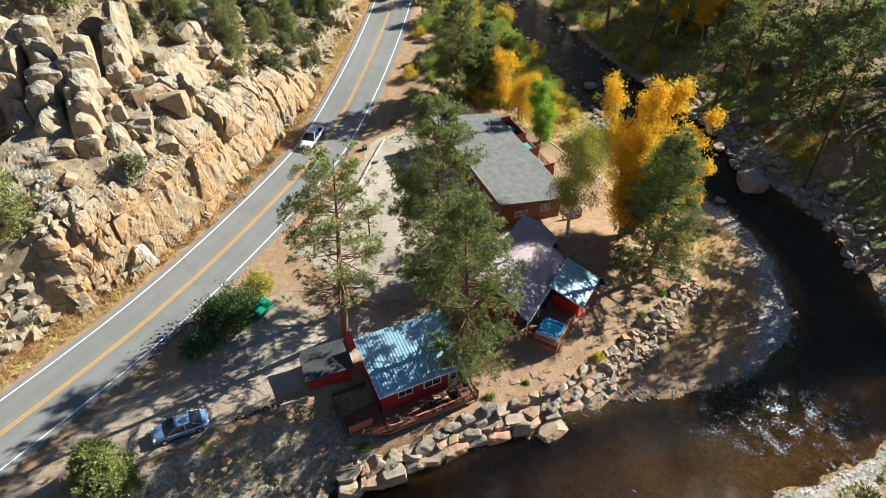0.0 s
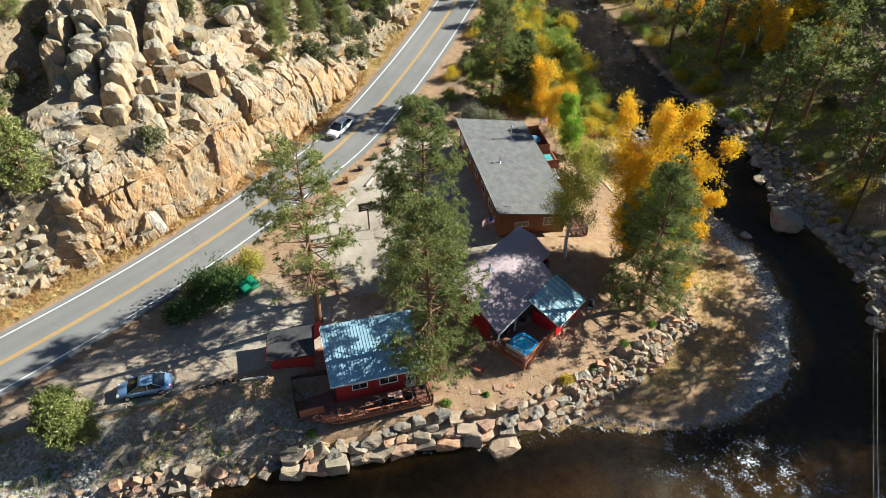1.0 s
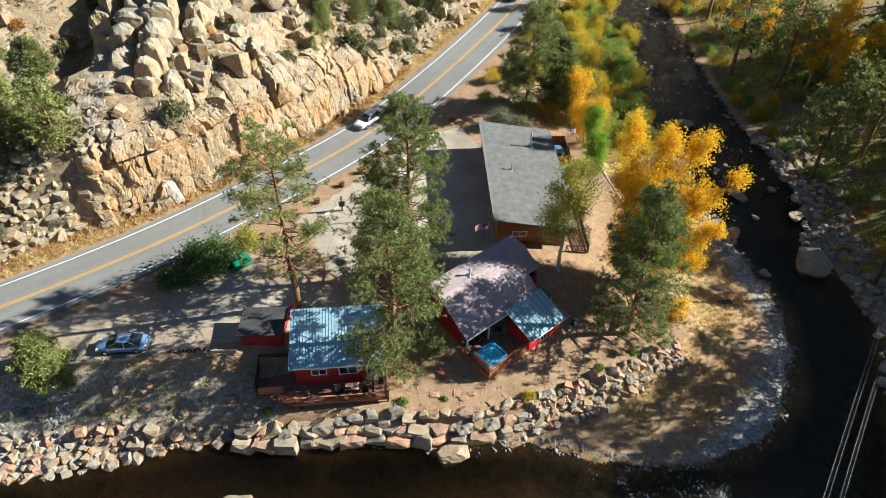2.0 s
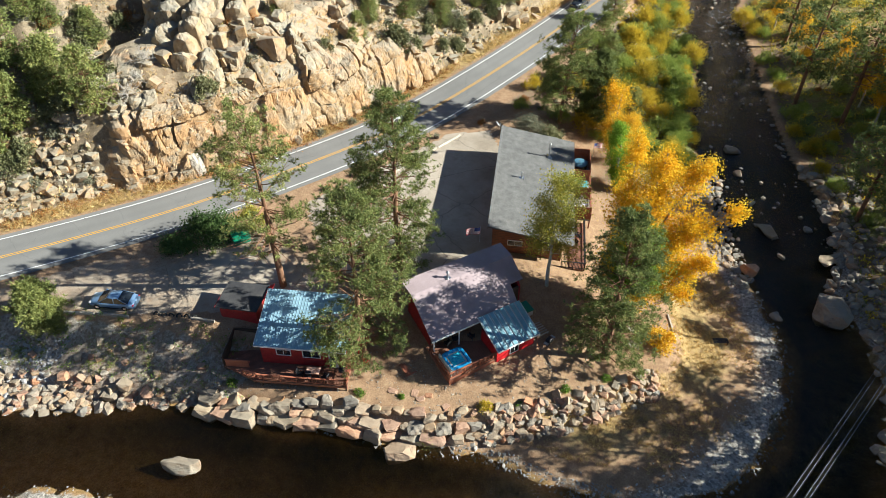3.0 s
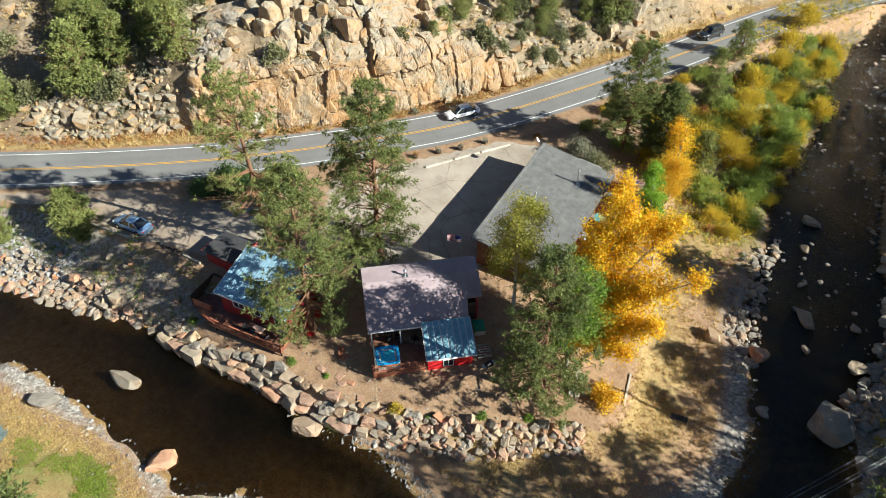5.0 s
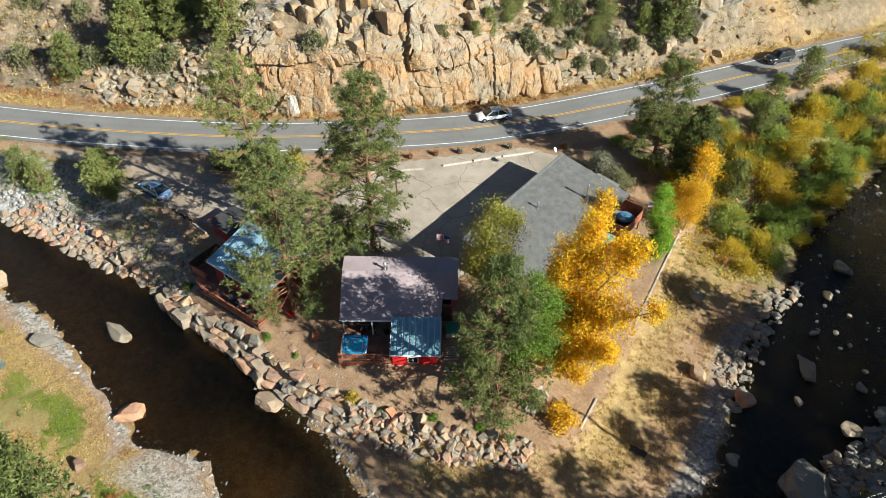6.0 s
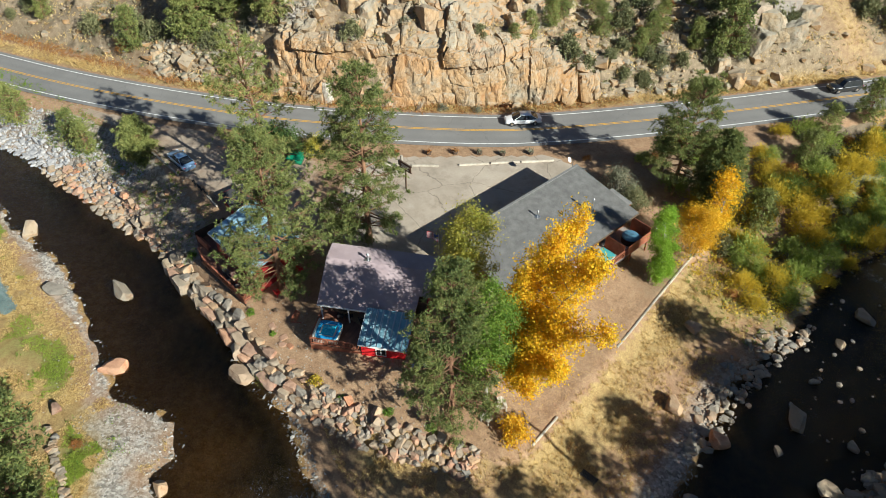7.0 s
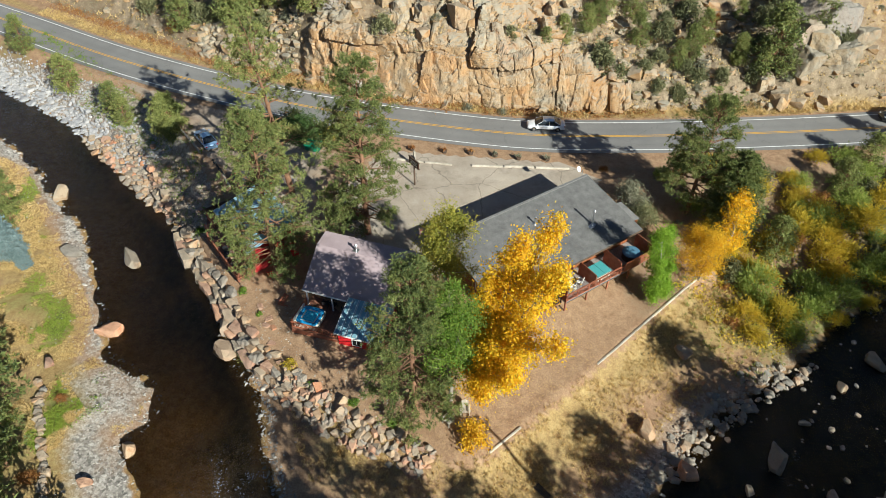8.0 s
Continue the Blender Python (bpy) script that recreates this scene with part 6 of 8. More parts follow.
def face_block(r, s0, s1, l0, l1, shatter):
    """One block between joints: a tilted, chipped front that stands proud of the face, and sides that run back into it."""
    w, h = s1 - s0, l1 - l0
    n, m = max(3, min(30, int(w / 0.18))), max(3, min(34, int(h / 0.18)))
    U, V = np.meshgrid(np.linspace(-1, 1, n), np.linspace(-1, 1, m), indexing="ij")
    size = min(w, h)
    proud = 0.45 + (0.07 + 0.2 * shatter) * r.normal()
    front = proud + r.normal() * 0.05 * w * U + (r.normal() * 0.045 - 0.015) * h * V
    for _ in range(int(r.integers(2, 5 + int(size)))):
        a = r.uniform(0, 6.28)
        reach = r.uniform(-0.1, 1.0)
        front = np.minimum(front, proud + (reach - (U * math.cos(a) + V * math.sin(a))) * size * r.uniform(0.05, 0.32))
    edge = 1 - np.maximum(np.abs(U) ** 20, np.abs(V) ** 20)
    front = front - (1 - edge) * r.uniform(0.0, 0.14)
    lean = r.normal() * 0.10
    jog = r.normal(0, 0.045, (2, 4))
    S = (s0 + s1) / 2 + U * (w / 2 + 0.02) + lean * V * h / 2 + jog[0, 0] * V * U * w + jog[0, 1] * V * V * w
    L = (l0 + l1) / 2 + V * (h / 2 + 0.02) + jog[1, 0] * V * U * h + jog[1, 1] * U * U * h
    S, L = S - 0.12 * (L - 6) + 1.1 * vnoise(S, L, 5.5, 91) + 0.25 * vnoise(S, L, 2.2, 93), L + 0.16 * (S - 20) * 0.3 + 1.1 * vnoise(S, L, 5.5, 92) + 0.2 * vnoise(S, L, 2.4, 94)
    L = np.maximum(L, -0.3)
    g0, _ = cells(S - 0.3 * L, L * 0.8, 5.2, 85)
    q1, e1 = cells(S + 0.5 * L, L * 0.7, 1.5, 81)
    front = front + 0.75 * g0
    front = front + (0.26 * q1 - 0.16 * (1 - smooth01(0, 0.07, e1))) * (0.35 + 0.65 * smooth01(-0.1, 0.4, vnoise(S, L, 3.0, 83))) + 0.10 * cells(S - 0.4 * L, L, 0.7, 87)[0] * smooth01(-0.2, 0.4, vnoise(S, L, 2.5, 88)) + 0.08 * vnoise(S, L, 0.8, 84) + 0.02 * r.normal(size=U.shape)
    p, nn = cliff_frame(S, L)
    top = p + nn * front[..., None]
    ring = np.concatenate([np.arange(n) * m, (n - 1) * m + np.arange(1, m), np.arange(n - 2, -1, -1) * m + m - 1, np.arange(m - 2, 0, -1)])
    P = top.reshape(-1, 3)
    base = P[ring] - nn.reshape(-1, 3)[ring] * (1.3 + 0.3 * size)
    i = np.arange(n * m).reshape(n, m)
    F = np.stack([i[:-1, :-1], i[1:, :-1], i[1:, 1:], i[:-1, 1:]], -1).reshape(-1, 4)
    k = len(ring)
    b = n * m + np.arange(k)
    side = np.stack([ring, b, np.roll(b, -1), np.roll(ring, -1)], -1)
    return np.concatenate([P, base]), np.concatenate([F, side])


rc = np.random.default_rng(2024)
cellsets = []
jointed(rc, float(np.interp(48.6, CL[:, 1], CS)), CS[-1] - 2.0, 0.0, 15.0, cellsets)
cellsets = [c for c in cellsets if rc.random() > 0.6 * float(smooth01(8.5, 12.5, (c[2] + c[3]) / 2))]
cellsets.sort(key=lambda c: -(c[1] - c[0]) * (c[3] - c[2]))
rest = {}
for k, c in enumerate(cellsets):
    V, F = face_block(rc, *c)
    sm, lm = (c[0] + c[1]) / 2, (c[2] + c[3]) / 2
    ym = float(np.interp(sm, CS, CL[:, 1]))
    broken_here = 54.5 < ym < 60.5 and lm < 5.5
    material = M_FRESH if broken_here and rc.random() < 0.85 and c[3] - c[2] < 4 else M_PALE if lm + 2.5 * rc.normal() > 11 else M_CLIFF
    if k < 260:
        under(new("block", mesh_np("block", V, F, material)), cliff)
    else:
        rows_ = rest.setdefault(material.name, [[], [], 0, material])
        rows_[0].append(V)
        rows_[1].append(F + rows_[2])
        rows_[2] += len(V)
for V, F, _, material in rest.values():
    tagged(under(new("small_blocks", mesh_np("small_blocks", np.concatenate(V), np.concatenate(F), material)), cliff), kind="stuff")


def crag_block(x, y, z, w, d, h, rz, material, rounding=0.25, tilt=6, name="crag_block"):
    V, F = stack_block(rc, w, d, h, rounding)
    o = under(new(name, mesh_np(name, V, F, material)), cliff)
    o.matrix_basis = pose(x, y, z, rc.normal() * tilt, rc.normal() * tilt, rz)
    return o


# ribs of the crag: weathered blocks stacked one behind another up the slope
for a, b, w, za, zb in (((-36.8, 60.6), (-39.8, 71.2), 2.9, 16.4, 24.0), ((-40.4, 62.0), (-44.2, 72.6), 3.1, 17.6, 24.8), ((-34.2, 61.6), (-35.9, 67.4), 2.2, 14.6, 18.2), ((-44.4, 62.5), (-47.4, 73.0), 2.6, 17.2, 25.4), ((-36.4, 70.6), (-38.6, 79.0), 2.4, 19.4, 23.4)):
    a, b = np.array(a), np.array(b)
    L = float(np.linalg.norm(b - a))
    az = math.degrees(math.atan2(b[1] - a[1], b[0] - a[0]))
    side = np.array([-(b - a)[1], (b - a)[0]]) / L
    run = 0.0
    while run < L:
        step = rc.uniform(1.6, 3.0)
        u = min(1.0, (run + step / 2) / L)
        ww = w * rc.uniform(0.9, 1.1)
        top_z = za + (zb - za) * u + rc.normal() * 0.35
        x, y = a + (b - a) * u + side * rc.normal() * 0.2
        foot_z = gz(x, y) - 1.0
        while top_z > foot_z:
            hh = rc.uniform(4.0, 7.0)
            crag_block(x + rc.normal() * 0.15, y + rc.normal() * 0.15, top_z - hh / 2, step * 1.55, ww, hh * 1.1, az + rc.normal() * 4, M_PALE, rc.uniform(0.45, 0.62), 2)
            top_z -= hh * 0.93
            ww *= 1.08
        run += step * 0.92
# boulders perched along the top of the cliff
for k in range(20):
    sm = rc.uniform(24, CS[-1] - 2)
    p = on_cliff(np.array(sm), np.array(rc.uniform(12.5, 19.0)))
    s_ = 0.9 + 2.0 * rc.random() ** 1.7
    crag_block(p[0], p[1], max(p[2], gz(p[0], p[1])) + 0.22 * s_, s_ * 1.25, s_, s_ * rc.uniform(0.8, 1.3), rc.uniform(0, 360), M_PALE, rc.uniform(0.1, 0.35), 12, "perched_boulder")
# talus below the crag: broken blocks up to the road
q = np.concatenate([line_points([p for p in CLIFF if 30 < p[1] < 53], 1500, 0.3, 17), line_points([p for p in CLIFF if 80 < p[1] < 116], 420, 0.5, 12)])
joined_rocks("talus", "cliff_block", [(x, y, gz(x, y) + 0.1, 0.35 + 1.3 * rng.random() ** 2.2) for x, y in q if vnoise(np.array([x]), np.array([y]), 5, 44)[0] > -0.35], "talus of angular pale granite blocks beside the crag", "talus", M_PALE)
n_blocks = 0
while n_blocks < 150:
    q = line_points([p for p in CLIFF if 34 < p[1] < 125], 40, 0.1, 12)
    for x, y in q:
        if n_blocks >= 150:
            break
        w = float(np.interp(y, [34, 45, 50, 90, 100, 112, 120, 125], [0.5, 0.8, 0.55, 0.6, 0.12, 0.3, 0.8, 0.4]))
        if rng.random() > w:
            continue
        s = 0.7 + 1.5 * rng.random() ** 1.8
        z = gz(x, y)
        rock("cliff_block", cliff, x, y, z + 0.15 * s, s * 1.3, s, s * rng.uniform(0.7, 1.15), None, 16, "loose_block")
        n_blocks += 1
# grey crag further up the road
for x, y, c in ((-18.4, 117.5, 3.6), (-19.4, 120.5, 4.4), (-18.0, 123.0, 3.6), (-20.8, 118.0, 4.2), (-21.6, 122.5, 4.8), (-23.2, 119.5, 4.4), (-22.6, 125.0, 4.0), (-17.2, 114.6, 2.4), (-25.0, 123.0, 4.6), (-20.0, 126.5, 3.4), (-18.6, 112.6, 2.0)):
    crag_block(x, y, gz(x, y) + 0.2 * c, c * rc.uniform(0.8, 1.2), c * rc.uniform(0.6, 0.9), c * rc.uniform(0.9, 1.3), rc.uniform(50, 110), M_GREYROCK if x < -20 else M_PALE, 0.15, 8)
q = line_points([p for p in CLIFF if 5 < p[1] < 150], 4600, 0.0, 45)
h, zz = land(q[:, 0], q[:, 1])
rows = [(x, y, z + 0.05, 0.25 + 1.7 * rng.random() ** 4) for (x, y), z, r in zip(q, h, zz["rock"]) if rng.random() < 0.15 + 0.75 * r]
joined_rocks("scree", "cliff_block", rows, "scattered tan scree stones on the mountainside", "scree", M_CLIFF)


# ---- plants
def rot_to(dirs, r):
    """Turn matrices that take +z to each direction, with a random spin."""
    z = dirs / np.linalg.norm(dirs, axis=1)[:, None]
    a = np.where(np.abs(z[:, 2:3]) < 0.9, [[0, 0, 1.0]], [[1.0, 0, 0]])
    x = np.cross(a, z)
    x /= np.linalg.norm(x, axis=1)[:, None]
    y = np.cross(z, x)
    s = r.uniform(0, 2 * np.pi, len(z))
    c, d = np.cos(s)[:, None], np.sin(s)[:, None]
    x, y = x * c + y * d, y * c - x * d
    return np.stack([x, y, z], -1)


def tufts(places, dirs, size, r, blades=14, width=0.16, spread=1.15):
    """Brushes of needles: narrow blades that spray from each place."""
    n = len(places)
    th = np.arccos(1 - r.random((n, blades)) * (1 - math.cos(spread)))
    ph = r.uniform(0, 2 * np.pi, (n, blades))
    d = np.stack([np.sin(th) * np.cos(ph), np.sin(th) * np.sin(ph), np.cos(th)], -1)
    R = rot_to(dirs, r)
    d = np.einsum("nij,nbj->nbi", R, d)
    side = np.cross(d, r.normal(size=d.shape))
    side /= np.linalg.norm(side, axis=-1)[..., None] + 1e-9
    L = (size[:, None] * r.uniform(0.7, 1.15, (n, blades)))[..., None]
    p = places[:, None, :]
    w = L * width * 0.5
    V = np.stack([p + d * L * 0.25 - side * w, p + d * L * 0.25 + side * w, p + d * L], 2).reshape(-1, 3)
    F = np.arange(len(V)).reshape(-1, 3)
    return V, F


def leaves(places, size, r, droop=0.3):
    """Single leaves, each a folded diamond."""
    n = len(places)
    R = rot_to(r.normal(size=(n, 3)) + (0, 0, droop), r)
    k = np.array([[0, -0.5, 0], [0.36, 0, 0.09], [0, 0.55, 0], [-0.36, 0, 0.09]])
    V = places[:, None, :] + np.einsum("nij,kj->nki", R, k) * (size * r.uniform(0.7, 1.3, n))[:, None, None]
    F = np.arange(4 * n).reshape(n, 4)
    tri = np.concatenate([F[:, [0, 1, 2]], F[:, [0, 2, 3]]])
    return V.reshape(-1, 3), tri


def limbs(segs, seg=6):
    """Tapered limbs in one mesh: rows of start, end, radii."""
    V, F, off = [], [], 0
    ang = np.arange(seg) * 2 * np.pi / seg
    for a, b, r0, r1 in segs:
        a, b = np.array(a, float), np.array(b, float)
        d = b - a
        n = np.linalg.norm(d)
        if n < 1e-4:
            continue
        d /= n
        x = np.cross(d, (0.3, 0.9, 0.2))
        x /= np.linalg.norm(x)
        y = np.cross(d, x)
        c = np.cos(ang)[:, None] * x + np.sin(ang)[:, None] * y
        V += [a + c * r0, b + c * r1]
        i = np.arange(seg)
        j = (i + 1) % seg
        F.append(np.stack([off + i, off + j, off + seg + j, off + seg + i], -1))
        off += 2 * seg
    return np.concatenate(V), np.concatenate(F)


def stem(rows, seg=9):
    """One unbroken tapered stem through the joints of its rows."""
    pts = [np.array(rows[0][0], float)] + [np.array(r_[1], float) for r_ in rows]
    rad_ = [rows[0][2]] + [r_[3] for r_ in rows]
    ang = np.arange(seg) * 2 * np.pi / seg
    V = np.concatenate([p + np.stack([np.cos(ang) * q, np.sin(ang) * q, np.zeros(seg)], -1) for p, q in zip(pts, rad_)])
    i = np.arange(seg)
    j = (i + 1) % seg
    F = np.concatenate([np.stack([k * seg + i, k * seg + j, (k + 1) * seg + j, (k + 1) * seg + i], -1) for k in range(len(pts) - 1)])
    return V, F


def tree_thing(name, m, label, category, trunk, crown, bark, foliage, group="", limb=None, sides=4, per=8):
    t = thing(name, m, label, category, group)
    for k in range(0, len(trunk), per):
        under(new("trunk", mesh_np("trunk", *stem(trunk[k:k + per], 9), bark, True)), t)
    if limb:
        under(new("branchwork", mesh_np("branchwork", *limbs(limb, sides), bark, True)), t)
    under(new("crown", mesh_np("crown", *crown, foliage)), t)
    return t


def pine(name, m, label, seed, h, R, clear=0.2, dens=1.0, foliage=None, top=0.25, bare=0.0, group="", category="pine tree", lean=(0, 0), cone=0.8, tuft=0.34, gaps=0.25, twigs=4, blades=10):
    """A ponderosa: straight trunk, whorls of limbs, brushes of needles towards their ends."""
    r = np.random.default_rng(seed)
    n = 9
    zs = np.linspace(0, h, n)
    wob = np.cumsum(r.normal(0, 0.05, (n, 2)), axis=0)
    cx_ = lambda z: np.array([np.interp(z, zs, wob[:, 0]) + lean[0] * z, np.interp(z, zs, wob[:, 1]) + lean[1] * z, z])
    r0 = 0.016 * h + 0.04
    rad = lambda z: max(0.03, r0 * (1 - z / h) ** 0.8)
    trunk = [(cx_(a), cx_(b), rad(a), rad(b)) for a, b in zip(zs[:-1], zs[1:])]
    limb, P, D = [], [], []
    z = clear * h
    while z < h * 0.985:
        u = (z / h - clear) / (1 - clear)
        prof = (1 - u) ** cone * (0.7 + 0.3 * min(1, u / 0.2)) + 0.06
        k = 4
        for _ in range(k):
            if r.random() < gaps:
                continue
            az = r.uniform(0, 2 * np.pi)
            ln = R * prof * r.uniform(0.62, 1.12)
            el = np.interp(u, [0, 0.5, 1], [-0.15, 0.2, 0.9]) + r.normal() * 0.12
            d = np.array([math.cos(az) * math.cos(el), math.sin(az) * math.cos(el), math.sin(el)])
            a = cx_(z)
            mid = a + d * ln * 0.55
            end = mid + (d + (0, 0, 0.28)) * ln * 0.45
            limb += [(a, mid, rad(z) * 0.32 + 0.015, 0.035), (mid, end, 0.035, 0.015)]
            dead = u < bare and r.random() < 0.75
            ns = max(2, int((1.6 + ln * 1.5) * (0.3 if dead else 1)))
            t = np.clip(r.uniform(0.3, 1.05, ns), 0, 1) ** 0.75
            side = np.cross(d, (0, 0, 1.0))
            side /= np.linalg.norm(side) + 1e-9
            spread = r.normal(0, 0.3, ns) * ln * (1.05 - 0.55 * t)
            base = np.where(t[:, None] < 0.55, a + (mid - a) * (t[:, None] / 0.55), mid + (end - mid) * ((t[:, None] - 0.55) / 0.45))
            C = base + side * spread[:, None] + d * np.abs(spread)[:, None] * 0.5 + np.stack([np.zeros(ns), np.zeros(ns), r.normal(0.1, 0.1, ns) * (0.6 + 0.3 * ln)], -1)
            for kk in range(ns if twigs else 0):
                limb.append((base[kk] - d * 0.2 * ln * t[kk], C[kk], 0.022, 0.009))
            if dead:
                ns_keep = max(1, ns // 3)
                C, spread = C[:ns_keep], spread[:ns_keep]
            nt = max(1, round((9 if twigs else 8) * dens))
            pt = (C[:, None, :] + r.normal(0, 0.24 if twigs else 0.3, (len(C), nt, 3)) * (1, 1, 0.6)).reshape(-1, 3)
            P.append(pt)
            D.append(np.repeat(d * 0.6 + side * np.sign(spread)[:, None] * 0.4 + (0, 0, 0.75), nt, axis=0) + r.normal(0, 0.35, (len(pt), 3)))
        z += 0.34 * (0.7 + 0.6 * r.random()) * (h / 18)
    P, D = np.concatenate(P), np.concatenate(D)
    P = np.concatenate([P, [cx_(h)]])
    D = np.concatenate([D, [(0, 0, 1.0)]])
    crown = tufts(P, D, np.full(len(P), tuft) * r.uniform(0.75, 1.2, len(P)), r, blades, 0.24 if twigs else 0.36, 1.45)
    return tree_thing(name, m, label, category, trunk, crown, M_BARK, foliage or M_NEEDLE, group, limb, 4 if twigs else 3)


def broadleaf(name, m, label, seed, h, R, stems=1, count=9000, leafsize=0.2, foliage=None, bark=None, low=0.25, group="", category="tree", slim=0.5, clump=0.75, shape=None):
    """Stems that fork twice; leaves in clumps round the twigs."""
    r = np.random.default_rng(seed)
    trunk, limb, C = [], [], []
    for s in range(stems):
        a0 = r.uniform(0, 6.28)
        foot = np.array([math.cos(a0), math.sin(a0), 0]) * (0.35 if stems > 1 else 0)
        tilt = np.array([math.cos(a0), math.sin(a0), 0]) * (R * 0.45 if stems > 1 else 0.2) * r.uniform(0.5, 1.1)
        hh = h * r.uniform(0.8, 1.0) if s else h
        zs = np.linspace(0, 1, 7)
        pts = [foot + tilt * t ** 1.3 + np.array([r.normal(0, 0.1), r.normal(0, 0.1), 0]) * (t > 0) + (0, 0, hh * t) for t in zs]
        r0 = 0.012 * h + 0.03
        trunk += [(p, q, r0 * (1 - t) + 0.02, r0 * (1 - t2) + 0.02) for p, q, t, t2 in zip(pts[:-1], pts[1:], zs[:-1], zs[1:])]
        for k in range(int(16 + 14 * h / 12)):
            t = r.uniform(low, 0.98)
            i = min(int(t * 6), 5)
            a = pts[i] + (pts[i + 1] - pts[i]) * (t * 6 - i)
            az = r.uniform(0, 6.28)
            u = (t - low) / (1 - low)
            prof = (math.sin(math.pi * min(1, 0.18 + 0.82 * u)) ** 0.6) if shape is None else shape(u)
            ln = R * slim * prof * r.uniform(0.55, 1.2) + 0.15
            el = r.uniform(0.25, 0.9)
            d = np.array([math.cos(az) * math.cos(el), math.sin(az) * math.cos(el), math.sin(el)])
            e = a + d * ln
            limb.append((a, e, 0.02 + 0.012 * ln, 0.012))
            for j in range(4):
                tt = r.uniform(0.45, 1.0)
                c = a + d * ln * tt
                e2 = c + (r.normal(size=3) * 0.6 + d * 0.5 + (0, 0, 0.2)) * ln * 0.35
                limb.append((c, e2, 0.015, 0.006))
                C.append(e2)
            C.append(e)
    C = np.array(C)
    per = max(3, count // len(C))
    P = (C[:, None, :] + r.normal(0, 1, (len(C), per, 3)) * (clump * r.uniform(0.5, 1.1, (len(C), 1, 1)) * R / 4.5)).reshape(-1, 3)
    P = P[P[:, 2] > 0.15]
    crown = leaves(P, np.full(len(P), leafsize), r)
    return tree_thing(name, m, label, category, trunk, crown, bark or M_BARKGREY, foliage or M_GOLD, group, limb, 4, 6)


def shrub(name, m, label, seed, R, h, count=1500, leafsize=0.16, foliage=None, group="", category="bush", needles=False):
    r = np.random.default_rng(seed)
    n = 26
    az, u = r.uniform(0, 6.28, n), r.random(n) ** 0.6
    C = np.stack([np.cos(az) * R * u * 0.8, np.sin(az) * R * u * 0.8, h * (0.25 + 0.6 * r.random(n)) * (1 - 0.55 * u ** 2)], -1)
    stems = [((0.1 * math.cos(a), 0.1 * math.sin(a), -0.1), c, 0.05, 0.012) for a, c in zip(az, C)]
    per = count // n
    P = (C[:, None, :] + r.normal(0, 1, (n, per, 3)) * (R * 0.2, R * 0.2, h * 0.13)).reshape(-1, 3)
    P[:, 2] = np.abs(P[:, 2])
    if needles == "shoots":
        crown = tufts(P, P * (0.5, 0.5, 0) + (0, 0, 1.0), np.full(len(P), leafsize * 2.2), r, 3, 0.2, 0.7)
    elif needles:
        crown = tufts(P, P - (0, 0, h * 0.2), np.full(len(P), leafsize * 1.9), r, 3, 0.5, 1.3)
    else:
        crown = leaves(P, np.full(len(P), leafsize), r)
    t = thing(name, m, label, category, group)
    tagged(under(new("branchwork", mesh_np("branchwork", *limbs(stems, 3), M_BARKGREY, True)), t), kind="stuff")
    under(new("foliage", mesh_np("foliage", *crown, foliage or M_JUNIPER)), t)
    return t


def at(x, y, rz=0.0, s=1.0, sink=0.08, sz=None):
    return pose(x, y, gz(x, y) - sink, 0, 0, rz) @ Matrix.Diagonal((s, s, sz or s, 1))


# the great pines round the cabins
pine("pine", at(-9.8, 46.0), "tall open-crowned ponderosa pine behind the red cabin", 3, 22.0, 5.0, 0.24, 0.9, None, bare=0.3, lean=(0.07, -0.08), cone=0.35, gaps=0.5, group="ponderosa pines", twigs=9)
pine("pine", at(2.4, 43.6), "big dense ponderosa pine beside the red cabin", 5, 19.2, 5.0, 0.12, 0.9, None, cone=0.38, gaps=0.34, group="ponderosa pines", lean=(-0.03, 0.02))
pine("pine", at(-0.2, 54.2), "tall dark ponderosa pine behind the mauve roof", 8, 20.8, 5.2, 0.10, 1.0, M_NEEDLE2, cone=0.36, gaps=0.36, group="ponderosa pines")
pine("pine", at(22.7, 55.8), "full conical pine at the edge of the yard", 12, 18.2, 4.8, 0.05, 0.85, M_NEEDLE2, cone=0.5, gaps=0.4, group="ponderosa pines")
pine("pine", at(1.6, 92.3), "dark irregular pine between road and river", 17, 15.5, 4.1, 0.2, 1.0, M_NEEDLE2, cone=0.3, gaps=0.28, group="ponderosa pines", lean=(0.08, 0))
pine("pine", at(6.0, 95.0), "slender dark pine beside the lodge", 21, 11.5, 2.9, 0.15, 1.1, M_NEEDLE2, cone=0.5, gaps=0.15, group="ponderosa pines")


